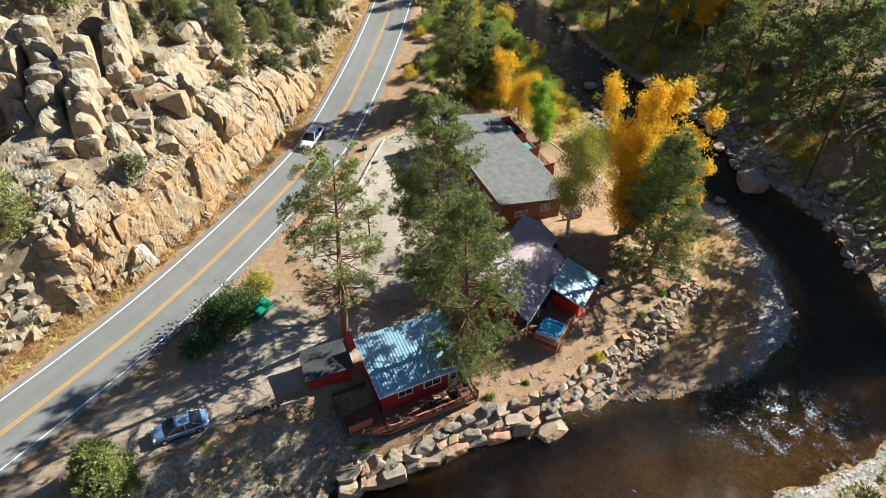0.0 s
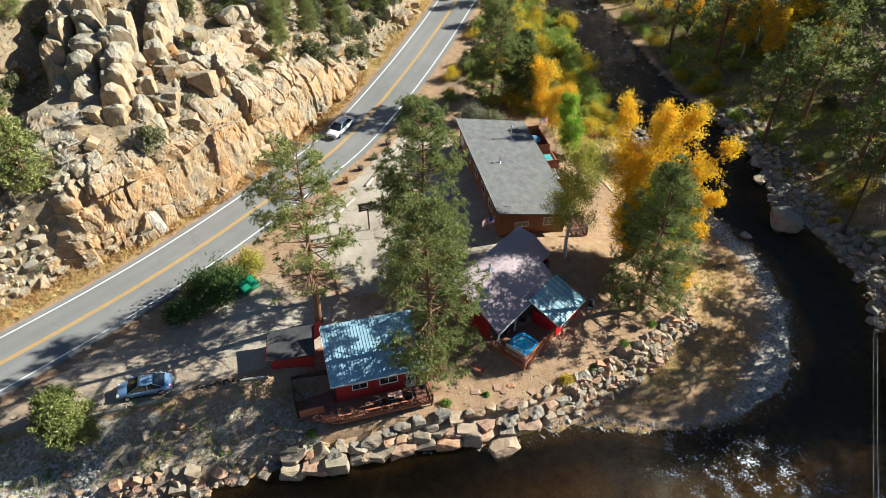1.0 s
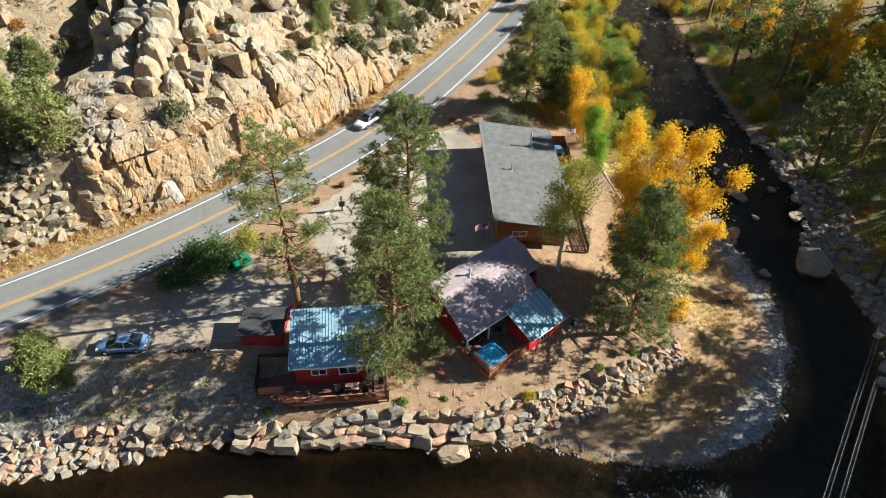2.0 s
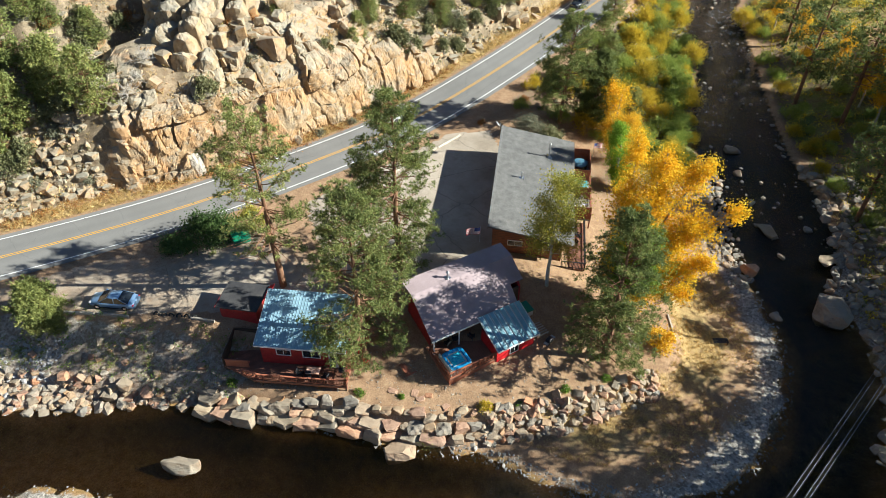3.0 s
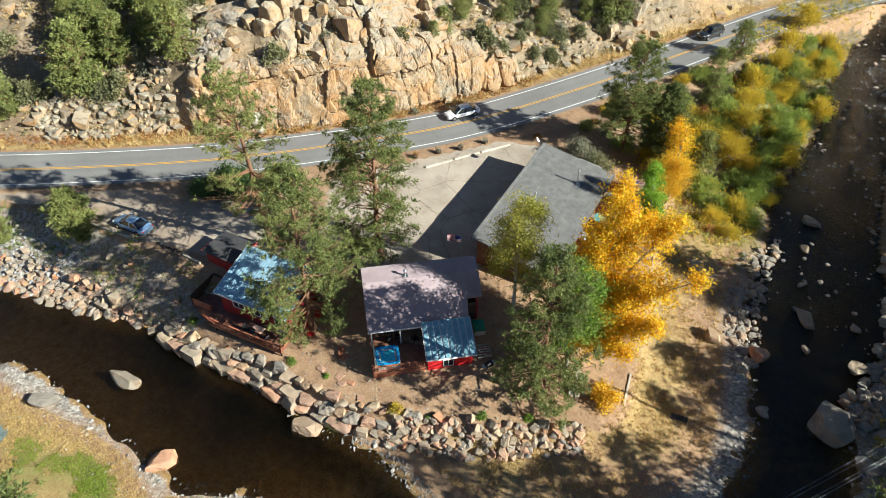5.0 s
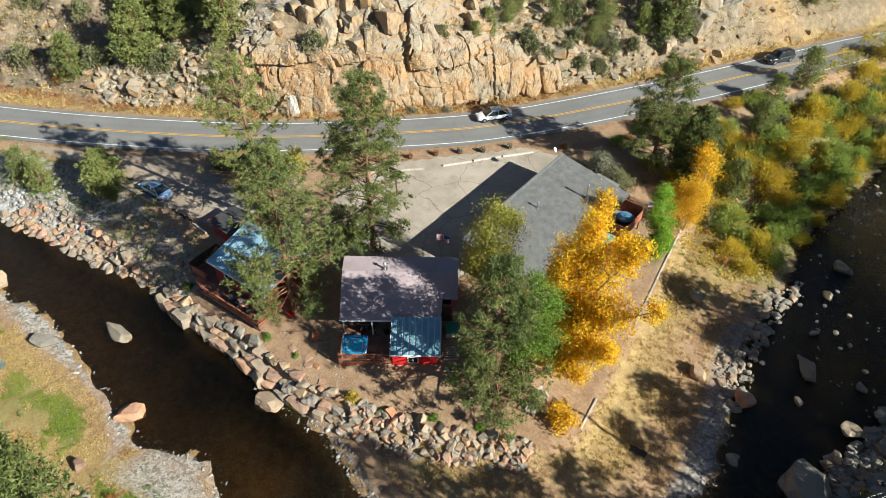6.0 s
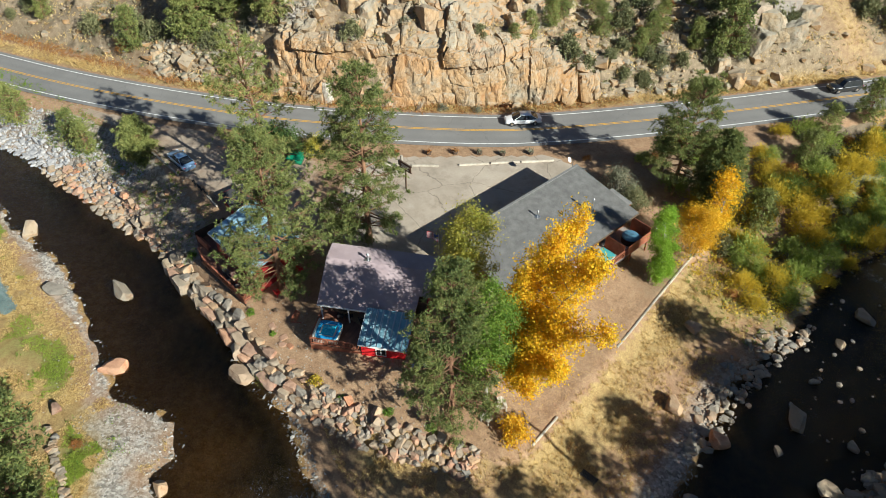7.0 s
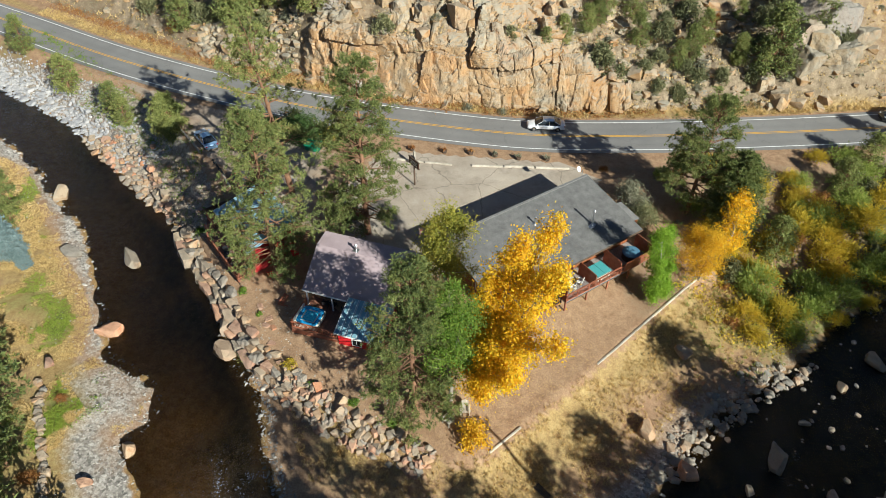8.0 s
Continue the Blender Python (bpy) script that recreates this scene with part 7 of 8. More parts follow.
def plumed(name, m, label, seed, tips, count, leafsize, foliage, category):
    """A many-stemmed cottonwood: each stem ends in an upright plume of leaf clumps."""
    r = np.random.default_rng(seed)
    trunk, limb, C, W = [], [], [], []
    for tip, wide, low in tips:
        tip = np.array(tip, float)
        n = 8
        pts = [np.array([tip[0] * t ** 1.5, tip[1] * t ** 1.5, tip[2] * t]) + r.normal(0, 0.08, 3) * (0 < t < 1) + np.array([tip[0], tip[1], 0]) * 0.03 for t in np.linspace(0, 1, n)]
        r0 = 0.010 * tip[2] + 0.06
        trunk += [(p, q, r0 * (1 - i / n) + 0.02, r0 * (1 - (i + 1) / n) + 0.02) for i, (p, q) in enumerate(zip(pts[:-1], pts[1:]))]
        for k in range(int(30 + 2.2 * tip[2])):
            t = r.uniform(low, 1.0)
            i = min(int(t * (n - 1)), n - 2)
            a = pts[i] + (pts[i + 1] - pts[i]) * (t * (n - 1) - i)
            u = (t - low) / (1 - low)
            ln = wide * (1.0 - 0.75 * u ** 1.6) * (0.6 + 0.4 * min(1, u / 0.25)) * r.uniform(0.35, 1.15)
            az, el = r.uniform(0, 6.28), r.uniform(0.3, 1.0)
            d = np.array([math.cos(az) * math.cos(el), math.sin(az) * math.cos(el), math.sin(el)])
            e = a + d * ln
            limb.append((a, e, 0.02 + 0.012 * ln, 0.01))
            C.append(e)
            W.append(0.36)
            for j in range(3):
                c = a + d * ln * r.uniform(0.35, 1.0)
                e2 = c + (r.normal(size=3) * 0.5 + (0, 0, 0.35)) * (0.35 + 0.3 * ln)
                limb.append((c, e2, 0.014, 0.006))
                C.append(e2)
                W.append(0.32)
    C, W = np.array(C), np.array(W)
    per = count // len(C)
    P = (C[:, None, :] + r.normal(0, 1, (len(C), per, 3)) * (W * r.uniform(0.7, 1.3, len(C)))[:, None, None]).reshape(-1, 3)
    crown = leaves(P, np.full(len(P), leafsize), r)
    return tree_thing(name, m, label, category, trunk, crown, M_BARKGREY, foliage, "", limb, 4, 7)


# broadleaved trees of the yard
plumed("cottonwood", at(21.0, 62.4), "large golden cottonwood with many upright stems", 31,
       [((-2.4, 6.6, 16.6), 3.2, 0.12), ((1.2, 2.6, 18.4), 3.2, 0.18), ((4.6, 4.4, 17.0), 3.2, 0.25), ((8.2, 3.4, 14.0), 3.0, 0.3), ((7.6, 0.4, 9.6), 2.6, 0.35), ((-2.0, 2.8, 12.5), 2.8, 0.1), ((1.6, 5.8, 15.0), 3.0, 0.2), ((4.6, -0.2, 8.0), 2.6, 0.3), ((6.4, -1.4, 6.8), 2.6, 0.35), ((2.2, -1.2, 6.0), 2.2, 0.3), ((5.4, 1.4, 13.0), 3.0, 0.25), ((0.2, 0.4, 13.5), 2.6, 0.2)],
       84000, 0.19, M_GOLD, "cottonwood")
broadleaf("aspen", at(22.8, 59.2), "green-leaved young cottonwood beside the golden one", 37, 14.5, 3.4, 1, 17000, 0.16, M_GREENLEAF, M_BARKGREY, 0.3, category="tree", slim=0.62)
broadleaf("aspen", at(14.2, 60.5), "slender pale-barked aspen turning yellow", 41, 14.3, 3.6, 1, 17000, 0.16, M_YELLOWGREEN, surface("aspen_bark", (0.5, 0.48, 0.42), (0.66, 0.64, 0.58), 2.5, 0.85), 0.3, category="aspen", slim=0.62)
broadleaf("poplar", at(13.9, 83.4), "narrow bright green poplar", 43, 9.6, 3.2, 2, 22000, 0.15, M_POPLAR, M_BARKGREY, 0.04, category="poplar", slim=0.34, clump=0.5)
broadleaf("aspen", at(11.2, 89.6), "small orange aspen by the riverside thicket", 47, 7.2, 3.2, 2, 16000, 0.13, M_ORANGE, M_BARKGREY, 0.12, category="aspen", slim=0.5)
broadleaf("aspen", at(8.8, 93.5), "small orange aspen behind the lodge", 48, 8.5, 2.8, 2, 5000, 0.2, M_GOLD, M_BARKGREY, 0.15, category="aspen", slim=0.5)
shrub("shrub", at(26.9, 60.5), "low golden bush at the end of the timber edging", 49, 1.6, 2.6, 1800, 0.2, M_ORANGE)
shrub("shrub", at(15.4, 44.6), "small bright yellow bush on the boulder wall", 50, 0.75, 1.0, 900, 0.12, M_WILLOW)
for k, (x, y, s) in enumerate(((4.4, 39.9, 0.6), (21.0, 50.4, 0.55), (18.0, 46.6, 0.4), (11.7, 39.8, 1.1), (23.9, 53.6, 0.5), (-7.0, 34.6, 0.6), (8.0, 41.6, 0.35))):
    shrub("shrub", at(x, y), "small fresh green plant among the boulders", 52 + k, s, s * 1.1, 500, 0.12, M_REED if k == 3 else M_GREENLEAF, "small green plants")
# by the car park
pine("pine", at(-27.4, 29.9), "young bushy pine beside the pull-off", 61, 5.2, 2.4, 0.02, 0.8, None, cone=0.5, gaps=0.35, tuft=0.42)
shrub("shrub", at(-21.6, 46.6), "dense dark green bush by the green dumpster", 63, 2.7, 4.6, 5200, 0.22, leaf("lilac_dark_leaves", [(0.1, (0.03, 0.06, 0.015)), (0.6, (0.07, 0.12, 0.03)), (1.0, (0.12, 0.17, 0.045))], 0.25))
shrub("shrub", at(-23.2, 43.9), "dark green bush at the edge of the lot", 68, 2.0, 2.8, 3000, 0.2, bpy.data.materials["lilac_dark_leaves"])
shrub("shrub", at(-20.6, 49.2), "dark green bush along the roadside", 69, 2.2, 4.2, 3200, 0.2, bpy.data.materials["lilac_dark_leaves"])
shrub("shrub", at(-19.4, 51.8), "dark bush turning yellow beside the road", 64, 1.7, 3.2, 2600, 0.18, M_YELLOWGREEN)
shrub("shrub", at(-0.2, 85.5), "grey-green juniper bush at the lodge's uphill end", 65, 2.3, 3.4, 4200, 0.17, M_SAGE)
shrub("shrub", at(2.8, 86.0), "green bush beside the lodge", 66, 2.0, 3.0, 3600, 0.17, M_JUNIPER)

# bleached dead brush in the notch of the crag
for k, (x, y, s_) in enumerate(((-38.4, 54.0, 1.6), (-39.6, 58.2, 1.4), (-38.9, 56.0, 1.2))):
    r_ = np.random.default_rng(500 + k)
    segs = []
    for i in range(26):
        d_ = r_.normal(size=3) + (0, 0, 0.9)
        d_ = d_ / np.linalg.norm(d_) * s_ * r_.uniform(0.6, 1.2)
        segs.append(((0, 0, 0), d_, 0.04, 0.02))
        for _ in range(3):
            p_ = d_ * r_.uniform(0.4, 0.9)
            segs.append((p_, p_ + r_.normal(size=3) * s_ * 0.3, 0.022, 0.008))
    db = thing("dead_brush", pose(x, y, gz(x, y) + 0.9), "bleached dead brush in a notch of the cliff", "dead brush", "dead brush")
    under(new("branchwork", mesh_np("branchwork", *limbs(segs, 4), M_DEADWOOD, True)), db)

# copies for the slopes and far banks: prototypes first
proto = {}
proto["pineA"] = pine("pine", at(47.5, 99.5), "ponderosa pine with a bare reddish trunk across the river", 71, 18.5, 4.0, 0.28, 0.38, M_NEEDLE2, cone=0.4, gaps=0.5, tuft=0.62, twigs=0, blades=5, group="far pines")
proto["pineB"] = pine("pine", at(59, 92), "open ponderosa pine across the river", 73, 15.5, 3.6, 0.2, 0.38, M_NEEDLE2, cone=0.5, gaps=0.5, tuft=0.62, twigs=0, blades=5, group="far pines")
proto["pineC"] = pine("pine", at(-41.5, 51.0), "short bushy pine on the rocky slope", 75, 7.5, 2.6, 0.08, 0.38, None, cone=0.42, gaps=0.42, tuft=0.42, twigs=0, blades=6, group="slope pines")
proto["juniper"] = shrub("juniper", at(-32.6, 60.4, sink=-1.3), "round olive-green juniper growing on the cliff", 77, 1.5, 2.6, 800, 0.19, M_JUNIPER, "slope junipers", "juniper", True)
proto["gold"] = broadleaf("aspen", at(44, 113), "slim golden aspen on the far bank", 79, 10.0, 2.8, 1, 4200, 0.23, M_ORANGE, M_BARKGREY, 0.3, group="far aspens", category="aspen", slim=0.6)
proto["willowY"] = shrub("willow", at(6.5, 104), "yellow willow bush beside the river", 81, 2.2, 3.4, 1050, 0.22, M_WILLOW, "yellow willows", "willow", "shoots")
proto["willowG"] = shrub("willow", at(11.6, 117.5), "bright green willow bush beside the river", 83, 2.4, 3.6, 1050, 0.22, M_WILLOWG, "green willows", "willow", "shoots")
proto["sage"] = shrub("sage", at(-24.5, 70.9), "grey sagebrush on the rocks", 85, 0.9, 1.0, 600, 0.14, M_SAGE, "sagebrush", "sagebrush")
proto["rust"] = shrub("sumac", at(-35.4, 72.5), "rust-coloured bush on the rocky slope", 87, 1.3, 1.5, 1300, 0.15, M_RUST, "rusty bushes", "bush")
proto["spruce"] = pine("spruce", at(-8.5, 12.6), "pale blue spruce on the far shore", 89, 6.0, 1.9, 0.03, 0.6, M_SPRUCE, cone=0.9, gaps=0.0, tuft=0.45, twigs=1, blades=8, category="spruce", group="blue spruces")


def more(kind, places):
    for x, y, s in places:
        if kind == "pineC" and -40 < x < -19 and 74 < y < 112:
            s *= 0.65
        copy_thing(proto[kind], at(x, y, rng.uniform(0, 360), s, 0.1, s * rng.uniform(0.9, 1.12)))


more("pineA", ((41.8, 95.2, 0.95), (54.5, 99, 1.0), (63, 102.5, 1.05), (36.5, 116, 1.05), (61.5, 83, 1.0), (29.5, 121, 1.0), (57, 73, 0.95), (66, 90, 1.1), (70, 75, 1.05), (63, 63, 1.0), (24, 141, 1.0), (51.6, 60.5, 1.04), (53.2, 56.4, 1.0), (54.6, 66.2, 1.03)))
more("pineB", ((50.5, 84.5, 1.0), (68, 82, 1.1), (58, 57, 1.1), (69, 60, 1.1), (76, 85, 1.2), (33.5, 25.5, 1.0), (15.5, 18.2, 0.8), (21, 19.5, 0.75), (8.5, 14.5, 0.8), (-15.5, 10.8, 0.55), (-12.0, 11.6, 0.5), (-20.5, 7.5, 0.6), (28, 18, 0.8), (2, 9, 0.8), (11.5, 16.6, 0.6), (24.5, 19.8, 0.6), (18.0, 18.0, 0.6), (-2, 11, 0.5), (80, 70, 1.2), (84, 95, 1.2)))
for x, y in np.stack([rng.uniform(46, 90, 18), rng.uniform(112, 150, 18)], -1):
    more(rng.choice(["pineA", "pineB"]), ((x, y, rng.uniform(0.85, 1.3)),))
more("gold", ((40.5, 116, 1.0), (47, 116, 1.1), (38, 121, 1.0), (51, 111, 1.0), (43, 120, 1.2), (29, 131, 0.9), (21, 146, 0.9), (33, 127, 0.9), (52, 122, 1.1), (26, 137, 0.8)))
more("spruce", ((-6.3, 14.6, 0.45), (23.5, 17.0, 0.8)))
more("willowY", ((4.8, 108, 0.9), (7, 112.5, 1.1), (4, 117, 1.0), (8.6, 99.5, 0.8), (2, 123, 1.1), (5.4, 127, 1.0), (0.5, 132, 1.0), (-1.5, 139, 1.0), (2.5, 136, 0.9), (12.2, 97.5, 0.7), (10.0, 108.5, 0.8), (-3, 146, 1.1), (0.6, 149, 1.0), (31, 112, 0.6), (27, 124, 0.7), (36.2, 104, 0.6), (49.8, 80.3, 0.5), (47.5, 77, 0.35)))
more("willowG", ((13.2, 111.5, 0.95), (15.4, 104.7, 0.95), (17.0, 99.8, 0.8), (13.8, 101.5, 0.8), (19.2, 96.4, 0.65), (15.4, 95.5, 0.75), (10.4, 122.5, 0.9), (34, 108.5, 0.6), (29.5, 116.5, 0.7), (25, 128, 0.7), (22.5, 133, 0.7), (46.5, 91, 0.6), (-2.0, 100.5, 0.7), (0.0, 108, 0.7)))
more("pineC", ((-48.5, 50, 0.75), (-52.5, 45, 0.8), (-34.2, 76, 0.6), (-28, 88.5, 0.8), (-30.5, 92, 0.95), (-26.5, 96, 0.9), (-23.3, 101, 0.8), (-25.6, 105.5, 0.9), (-22, 109.5, 0.8), (-33.5, 99, 1.0), (-44, 80, 0.8), (-26.4, 82.2, 0.55),
                (-33.8, 22.4, 0.62), (-36.6, 20.6, 0.68), (-45.5, 12.4, 0.75), (-55.5, 4.5, 0.7), (-2, 118.5, 0.75), (1.2, 113, 0.7), (-3.6, 127, 0.8), (9.5, 99.5, 0.7), (-60, 60, 1.2), (-56, 70, 1.2), (-50, 82, 1.2), (-46, 94, 1.2), (-40, 105, 1.1), (-31, 112, 1.0), (-34, 121, 1.0)))
more("juniper", ((-46.5, 43.5, 1.1), (-49.5, 38.5, 1.2), (-53, 33.5, 1.2), (-56.5, 30.5, 1.3), (-61, 24, 1.2), (-28.6, 72.5, 0.5), (-24.0, 79.8, 0.55), (-23.5, 84.0, 0.6), (-27.4, 77.4, 0.7), (-22.4, 92, 0.9), (-24.5, 90, 1.0), (-20.8, 97.5, 0.8), (-27, 100, 1.1), (-29.5, 104.5, 1.2), (-23.2, 113.5, 1.0), (-26.5, 117, 1.1), (-20, 106.5, 0.8), (-33, 94, 1.1), (-38, 83, 1.0), (-57, 41, 1.1), (-62, 34, 1.1), (-51, 58, 1.0), (-33.5, 107, 1.1), (-28.5, 126, 1.2)))
more("sage", ((-31.5, 68, 1.1), (-29.5, 74.5, 1.2), (-33, 66.5, 1.2), (-45, 47, 1.2), (-47.6, 40.5, 1.3), (-42.2, 48.8, 0.8), (-30.2, 62.5, 0.5), (-33.2, 55.6, 0.5), (-35.4, 52.6, 0.5), (-22.5, 75.5, 0.9), (-44.2, 42, 1.2), (-54, 38, 1.3), (-30, 86, 1.2), (-27, 92, 1.0), (-24.5, 108, 1.2), (-37, 76, 1.4), (-40.5, 46.6, 1.0)))
more("rust", ((-36.5, 69.5, 0.9), (-42.5, 45.2, 0.6), (-24, 86.5, 0.6), (-33.6, 70.5, 0.6), (-6.9, 84.8, 0.5), (56, 88, 1.2), (59, 97, 1.3), (52.5, 93.5, 1.0), (48, 88, 0.8), (14, 22.5, 0.5), (22.5, 21.5, 0.7)))
# the slope beside and above the crag
q = np.stack([rng.uniform(-62, -42, 150), rng.uniform(40, 76, 150)], -1)
q = q[(along(q[:, 0], q[:, 1], CLIFF)[1] > 0) & (along(q[:, 0], q[:, 1], CLIFF)[0] > 6) & ~((q[:, 0] > -49) & (q[:, 1] > 58))]
q = np.concatenate([q[:60], np.stack([rng.uniform(-66, -48.5, 52), rng.uniform(52, 82, 52)], -1)])
for x, y in q:
    more(rng.choice(["pineC", "pineC", "juniper", "juniper", "sage", "sage", "rust"]), ((x, y, rng.uniform(0.5, 1.1)),))
# wild scatter higher up the mountain
q = np.concatenate([line_points([p for p in CLIFF if 5 < p[1] < 150], 700, 9, 48), line_points([p for p in CLIFF if 90 < p[1] < 150 or 8 < p[1] < 42], 160, 2, 9)])
q = rng.permutation(q[vnoise(q[:, 0], q[:, 1], 8, 17) > -0.3])
for x, y in q[:210]:
    if -51 < x < -32 and 53 < y < 82:
        continue
    kind = rng.choice(["pineC", "pineC", "pineC", "juniper", "juniper", "sage", "sage", "rust"], p=[0.14, 0.08, 0.06, 0.26, 0.16, 0.14, 0.1, 0.06])
    more(kind, ((x, y, rng.uniform(0.55, 1.3)),))
for _ in range(64):
    x, y = rng.uniform(-38, -18.5), rng.uniform(88, 130)
    if along(np.array([x]), np.array([y]), CLIFF)[1][0] < 0 or along(np.array([x]), np.array([y]), CLIFF)[0][0] < 1.5:
        continue
    more(rng.choice(["juniper", "juniper", "juniper", "sage", "rust", "pineC"]), ((x, y, rng.uniform(0.5, 0.95)),))
q = np.stack([rng.uniform(62, 105, 160), rng.uniform(30, 150, 160)], -1)
for x, y in q[:16]:
    more(rng.choice(["pineA", "pineB"]), ((x, y, rng.uniform(0.9, 1.3)),))


# thickets of both banks
q = np.stack([rng.uniform(-6, 20, 700), rng.uniform(90, 152, 700)], -1)
keepq = (along(q[:, 0], q[:, 1], ROAD)[0] > 6.5) & ~inside(q[:, 0], q[:, 1], RIVER) & (along(q[:, 0], q[:, 1], CLIFF)[1] < 0)
for x, y in q[keepq][:150]:
    more(rng.choice(["willowY", "willowY", "willowY", "willowG", "willowG", "rust", "sage", "juniper"]), ((x, y, rng.uniform(0.4, 1.0)),))
q = line_points([p for p in FAR_BANK if p[1] > 74], 200, 2.5, 22)
for x, y in q[:105]:
    more(rng.choice(["willowY", "willowG", "willowG", "rust", "juniper", "sage"]), ((x, y, rng.uniform(0.35, 0.8)),))


def scrub(name, q, material, label, leafsize=0.24, per=18, wide=0.5):
    """Low cushions of leaves, too many to pick apart."""
    r = np.random.default_rng(len(q))
    h, _ = land(q[:, 0], q[:, 1])
    C = np.stack([q[:, 0], q[:, 1], h + 0.15], -1)
    s_ = r.uniform(0.5, 1.6, (len(C), 1, 1))
    P = (C[:, None, :] + np.abs(r.normal(0, 1, (len(C), per, 3))) * (1, 1, 0.6) * wide * s_ * np.where(r.random((len(C), per, 3)) < 0.5, (-1, -1, 1), (1, 1, 1))).reshape(-1, 3)
    return tagged(new(name, mesh_np(name, *leaves(P, np.full(len(P), leafsize), r), material)), label, "scrub", kind="stuff")


q = line_points([p for p in CLIFF if 0 < p[1] < 150], 5200, 0.5, 45)
q = q[vnoise(q[:, 0], q[:, 1], 5, 19) > -0.2]
third = len(q) // 3
scrub("scrub", q[:third], M_SAGE, "low grey-green scrub on the mountainside")
scrub("scrub", q[third:2 * third], M_JUNIPER, "low olive scrub on the mountainside")
scrub("scrub", q[2 * third:], M_STRAW, "tawny dry scrub on the mountainside")
q = line_points([p for p in CLIFF if 5 < p[1] < 100], 500, -1.6, 0.5)
scrub("scrub", q, M_RUST, "rusty weeds at the foot of the cliff", 0.18, 16, 0.35)
q = np.concatenate([line_points([p for p in NEAR_BANK if p[1] > 90], 1300, 0.6, 14), line_points([p for p in FAR_BANK if p[1] > 74], 1500, 2.0, 26)])
scrub("scrub", q, M_WILLOW, "yellowing undergrowth on the river banks")
q = np.concatenate([line_points([p for p in WALL if -60 < p[0] < -5], 260, -0.5, 5.5), line_points([p for p in FAR_BANK if p[0] < 26 and p[1] < 40], 300, 3.5, 12)])
scrub("scrub", q, M_GREENLEAF, "fresh green weeds on the banks", 0.15, 16, 0.28)


# dry grass and weeds: one blade field each
def field(name, pts, size, material, label, blades=8):
    r = np.random.default_rng(len(pts))
    h, _ = land(pts[:, 0], pts[:, 1])
    P = np.stack([pts[:, 0], pts[:, 1], h - 0.02], -1)
    D = np.tile((0, 0, 1.0), (len(P), 1)) + r.normal(0, 0.25, (len(P), 3))
    V, F = tufts(P, D, size * r.uniform(0.6, 1.3, len(P)), r, blades, 0.085, 0.85)
    return tagged(new(name, mesh_np(name, V, F, material)), label, "grass", kind="stuff")


q = np.stack([rng.uniform(12, 40, 26000), rng.uniform(41, 97, 26000)], -1)
dw_, sw_, _ = along(q[:, 0], q[:, 1], WALL)
dn_ = along(q[:, 0], q[:, 1], NEAR_BANK)[0]
ok = (sw_ < 0) & ~inside(q[:, 0], q[:, 1], RIVER) & (dn_ > 2.5) & (vnoise(q[:, 0], q[:, 1], 2.6, 6) + 0.6 * vnoise(q[:, 0], q[:, 1], 0.9, 5) + 0.04 * dn_ > 0.0)
field("dry_grass", q[ok], 0.4, M_STRAW, "pale dry grass on the gravel bar")
q = np.concatenate([line_points([p for p in ROAD if 0 < p[1] < 150], 5000, 4.4, 7.0), line_points([p for p in CLIFF if 0 < p[1] < 150], 16000, -1.0, 34)])
q = q[vnoise(q[:, 0], q[:, 1], 2.4, 16) > -0.3]
field("dry_grass", q, 0.6, M_STRAW, "straw-coloured grass on the road verge and slope", 6)
q = np.concatenate([line_points([p for p in FAR_BANK if p[1] > 50], 8000, 1.5, 26), line_points([p for p in NEAR_BANK if p[1] > 88], 4500, 0.5, 14)])
field("meadow_grass", q, 0.6, M_REED, "yellow-green meadow grass on the river banks")
q = line_points([p for p in FAR_BANK if p[0] < 22 and p[1] < 40 and p[0] > -40], 34000, 1.0, 11.0)
zn = land(q[:, 0], q[:, 1])[1]
ok = (vnoise(q[:, 0], q[:, 1], 2.2, 12) > -0.45) & (zn["gravel"] < 0.42)
q, lushness = q[ok], zn["green"][ok] + 0.25 * vnoise(q[ok][:, 0], q[ok][:, 1], 0.9, 13)
field("dry_grass", q[lushness < 0.42], 0.27, M_STRAW, "straw-coloured grass on the far shore", 7)
field("meadow_grass", q[lushness >= 0.42], 0.32, M_FRESHGRASS, "bright green grass on the far shore", 7)
q = line_points([p for p in WALL if -60 < p[0] < -5], 2200, -0.5, 5.0)
q = q[vnoise(q[:, 0], q[:, 1], 2.5, 14) > 0.1]
field("weeds", q, 0.5, M_REED, "green weeds on the rubble bank")


# ---- small things of the yard
def timber(x0, y0, x1, y1, label, group, material=None, w=0.22, h=0.22, lift=0.0):
    z = gz((x0 + x1) / 2, (y0 + y1) / 2) + lift
    L = math.dist((x0, y0), (x1, y1))
    me = bpy.data.meshes.new("timber")
    bm = boxes((0, L, -w / 2, w / 2, -0.08, h), bevel=0.03)
    bm.to_mesh(me)
    bm.free()
    me.materials.append(material or M_GREYTIMBER)
    o = new("timber", me)
    o.matrix_world = pose(x0, y0, z, 0, 0, math.degrees(math.atan2(y1 - y0, x1 - x0)))
    return tagged(o, label, "timber", group)


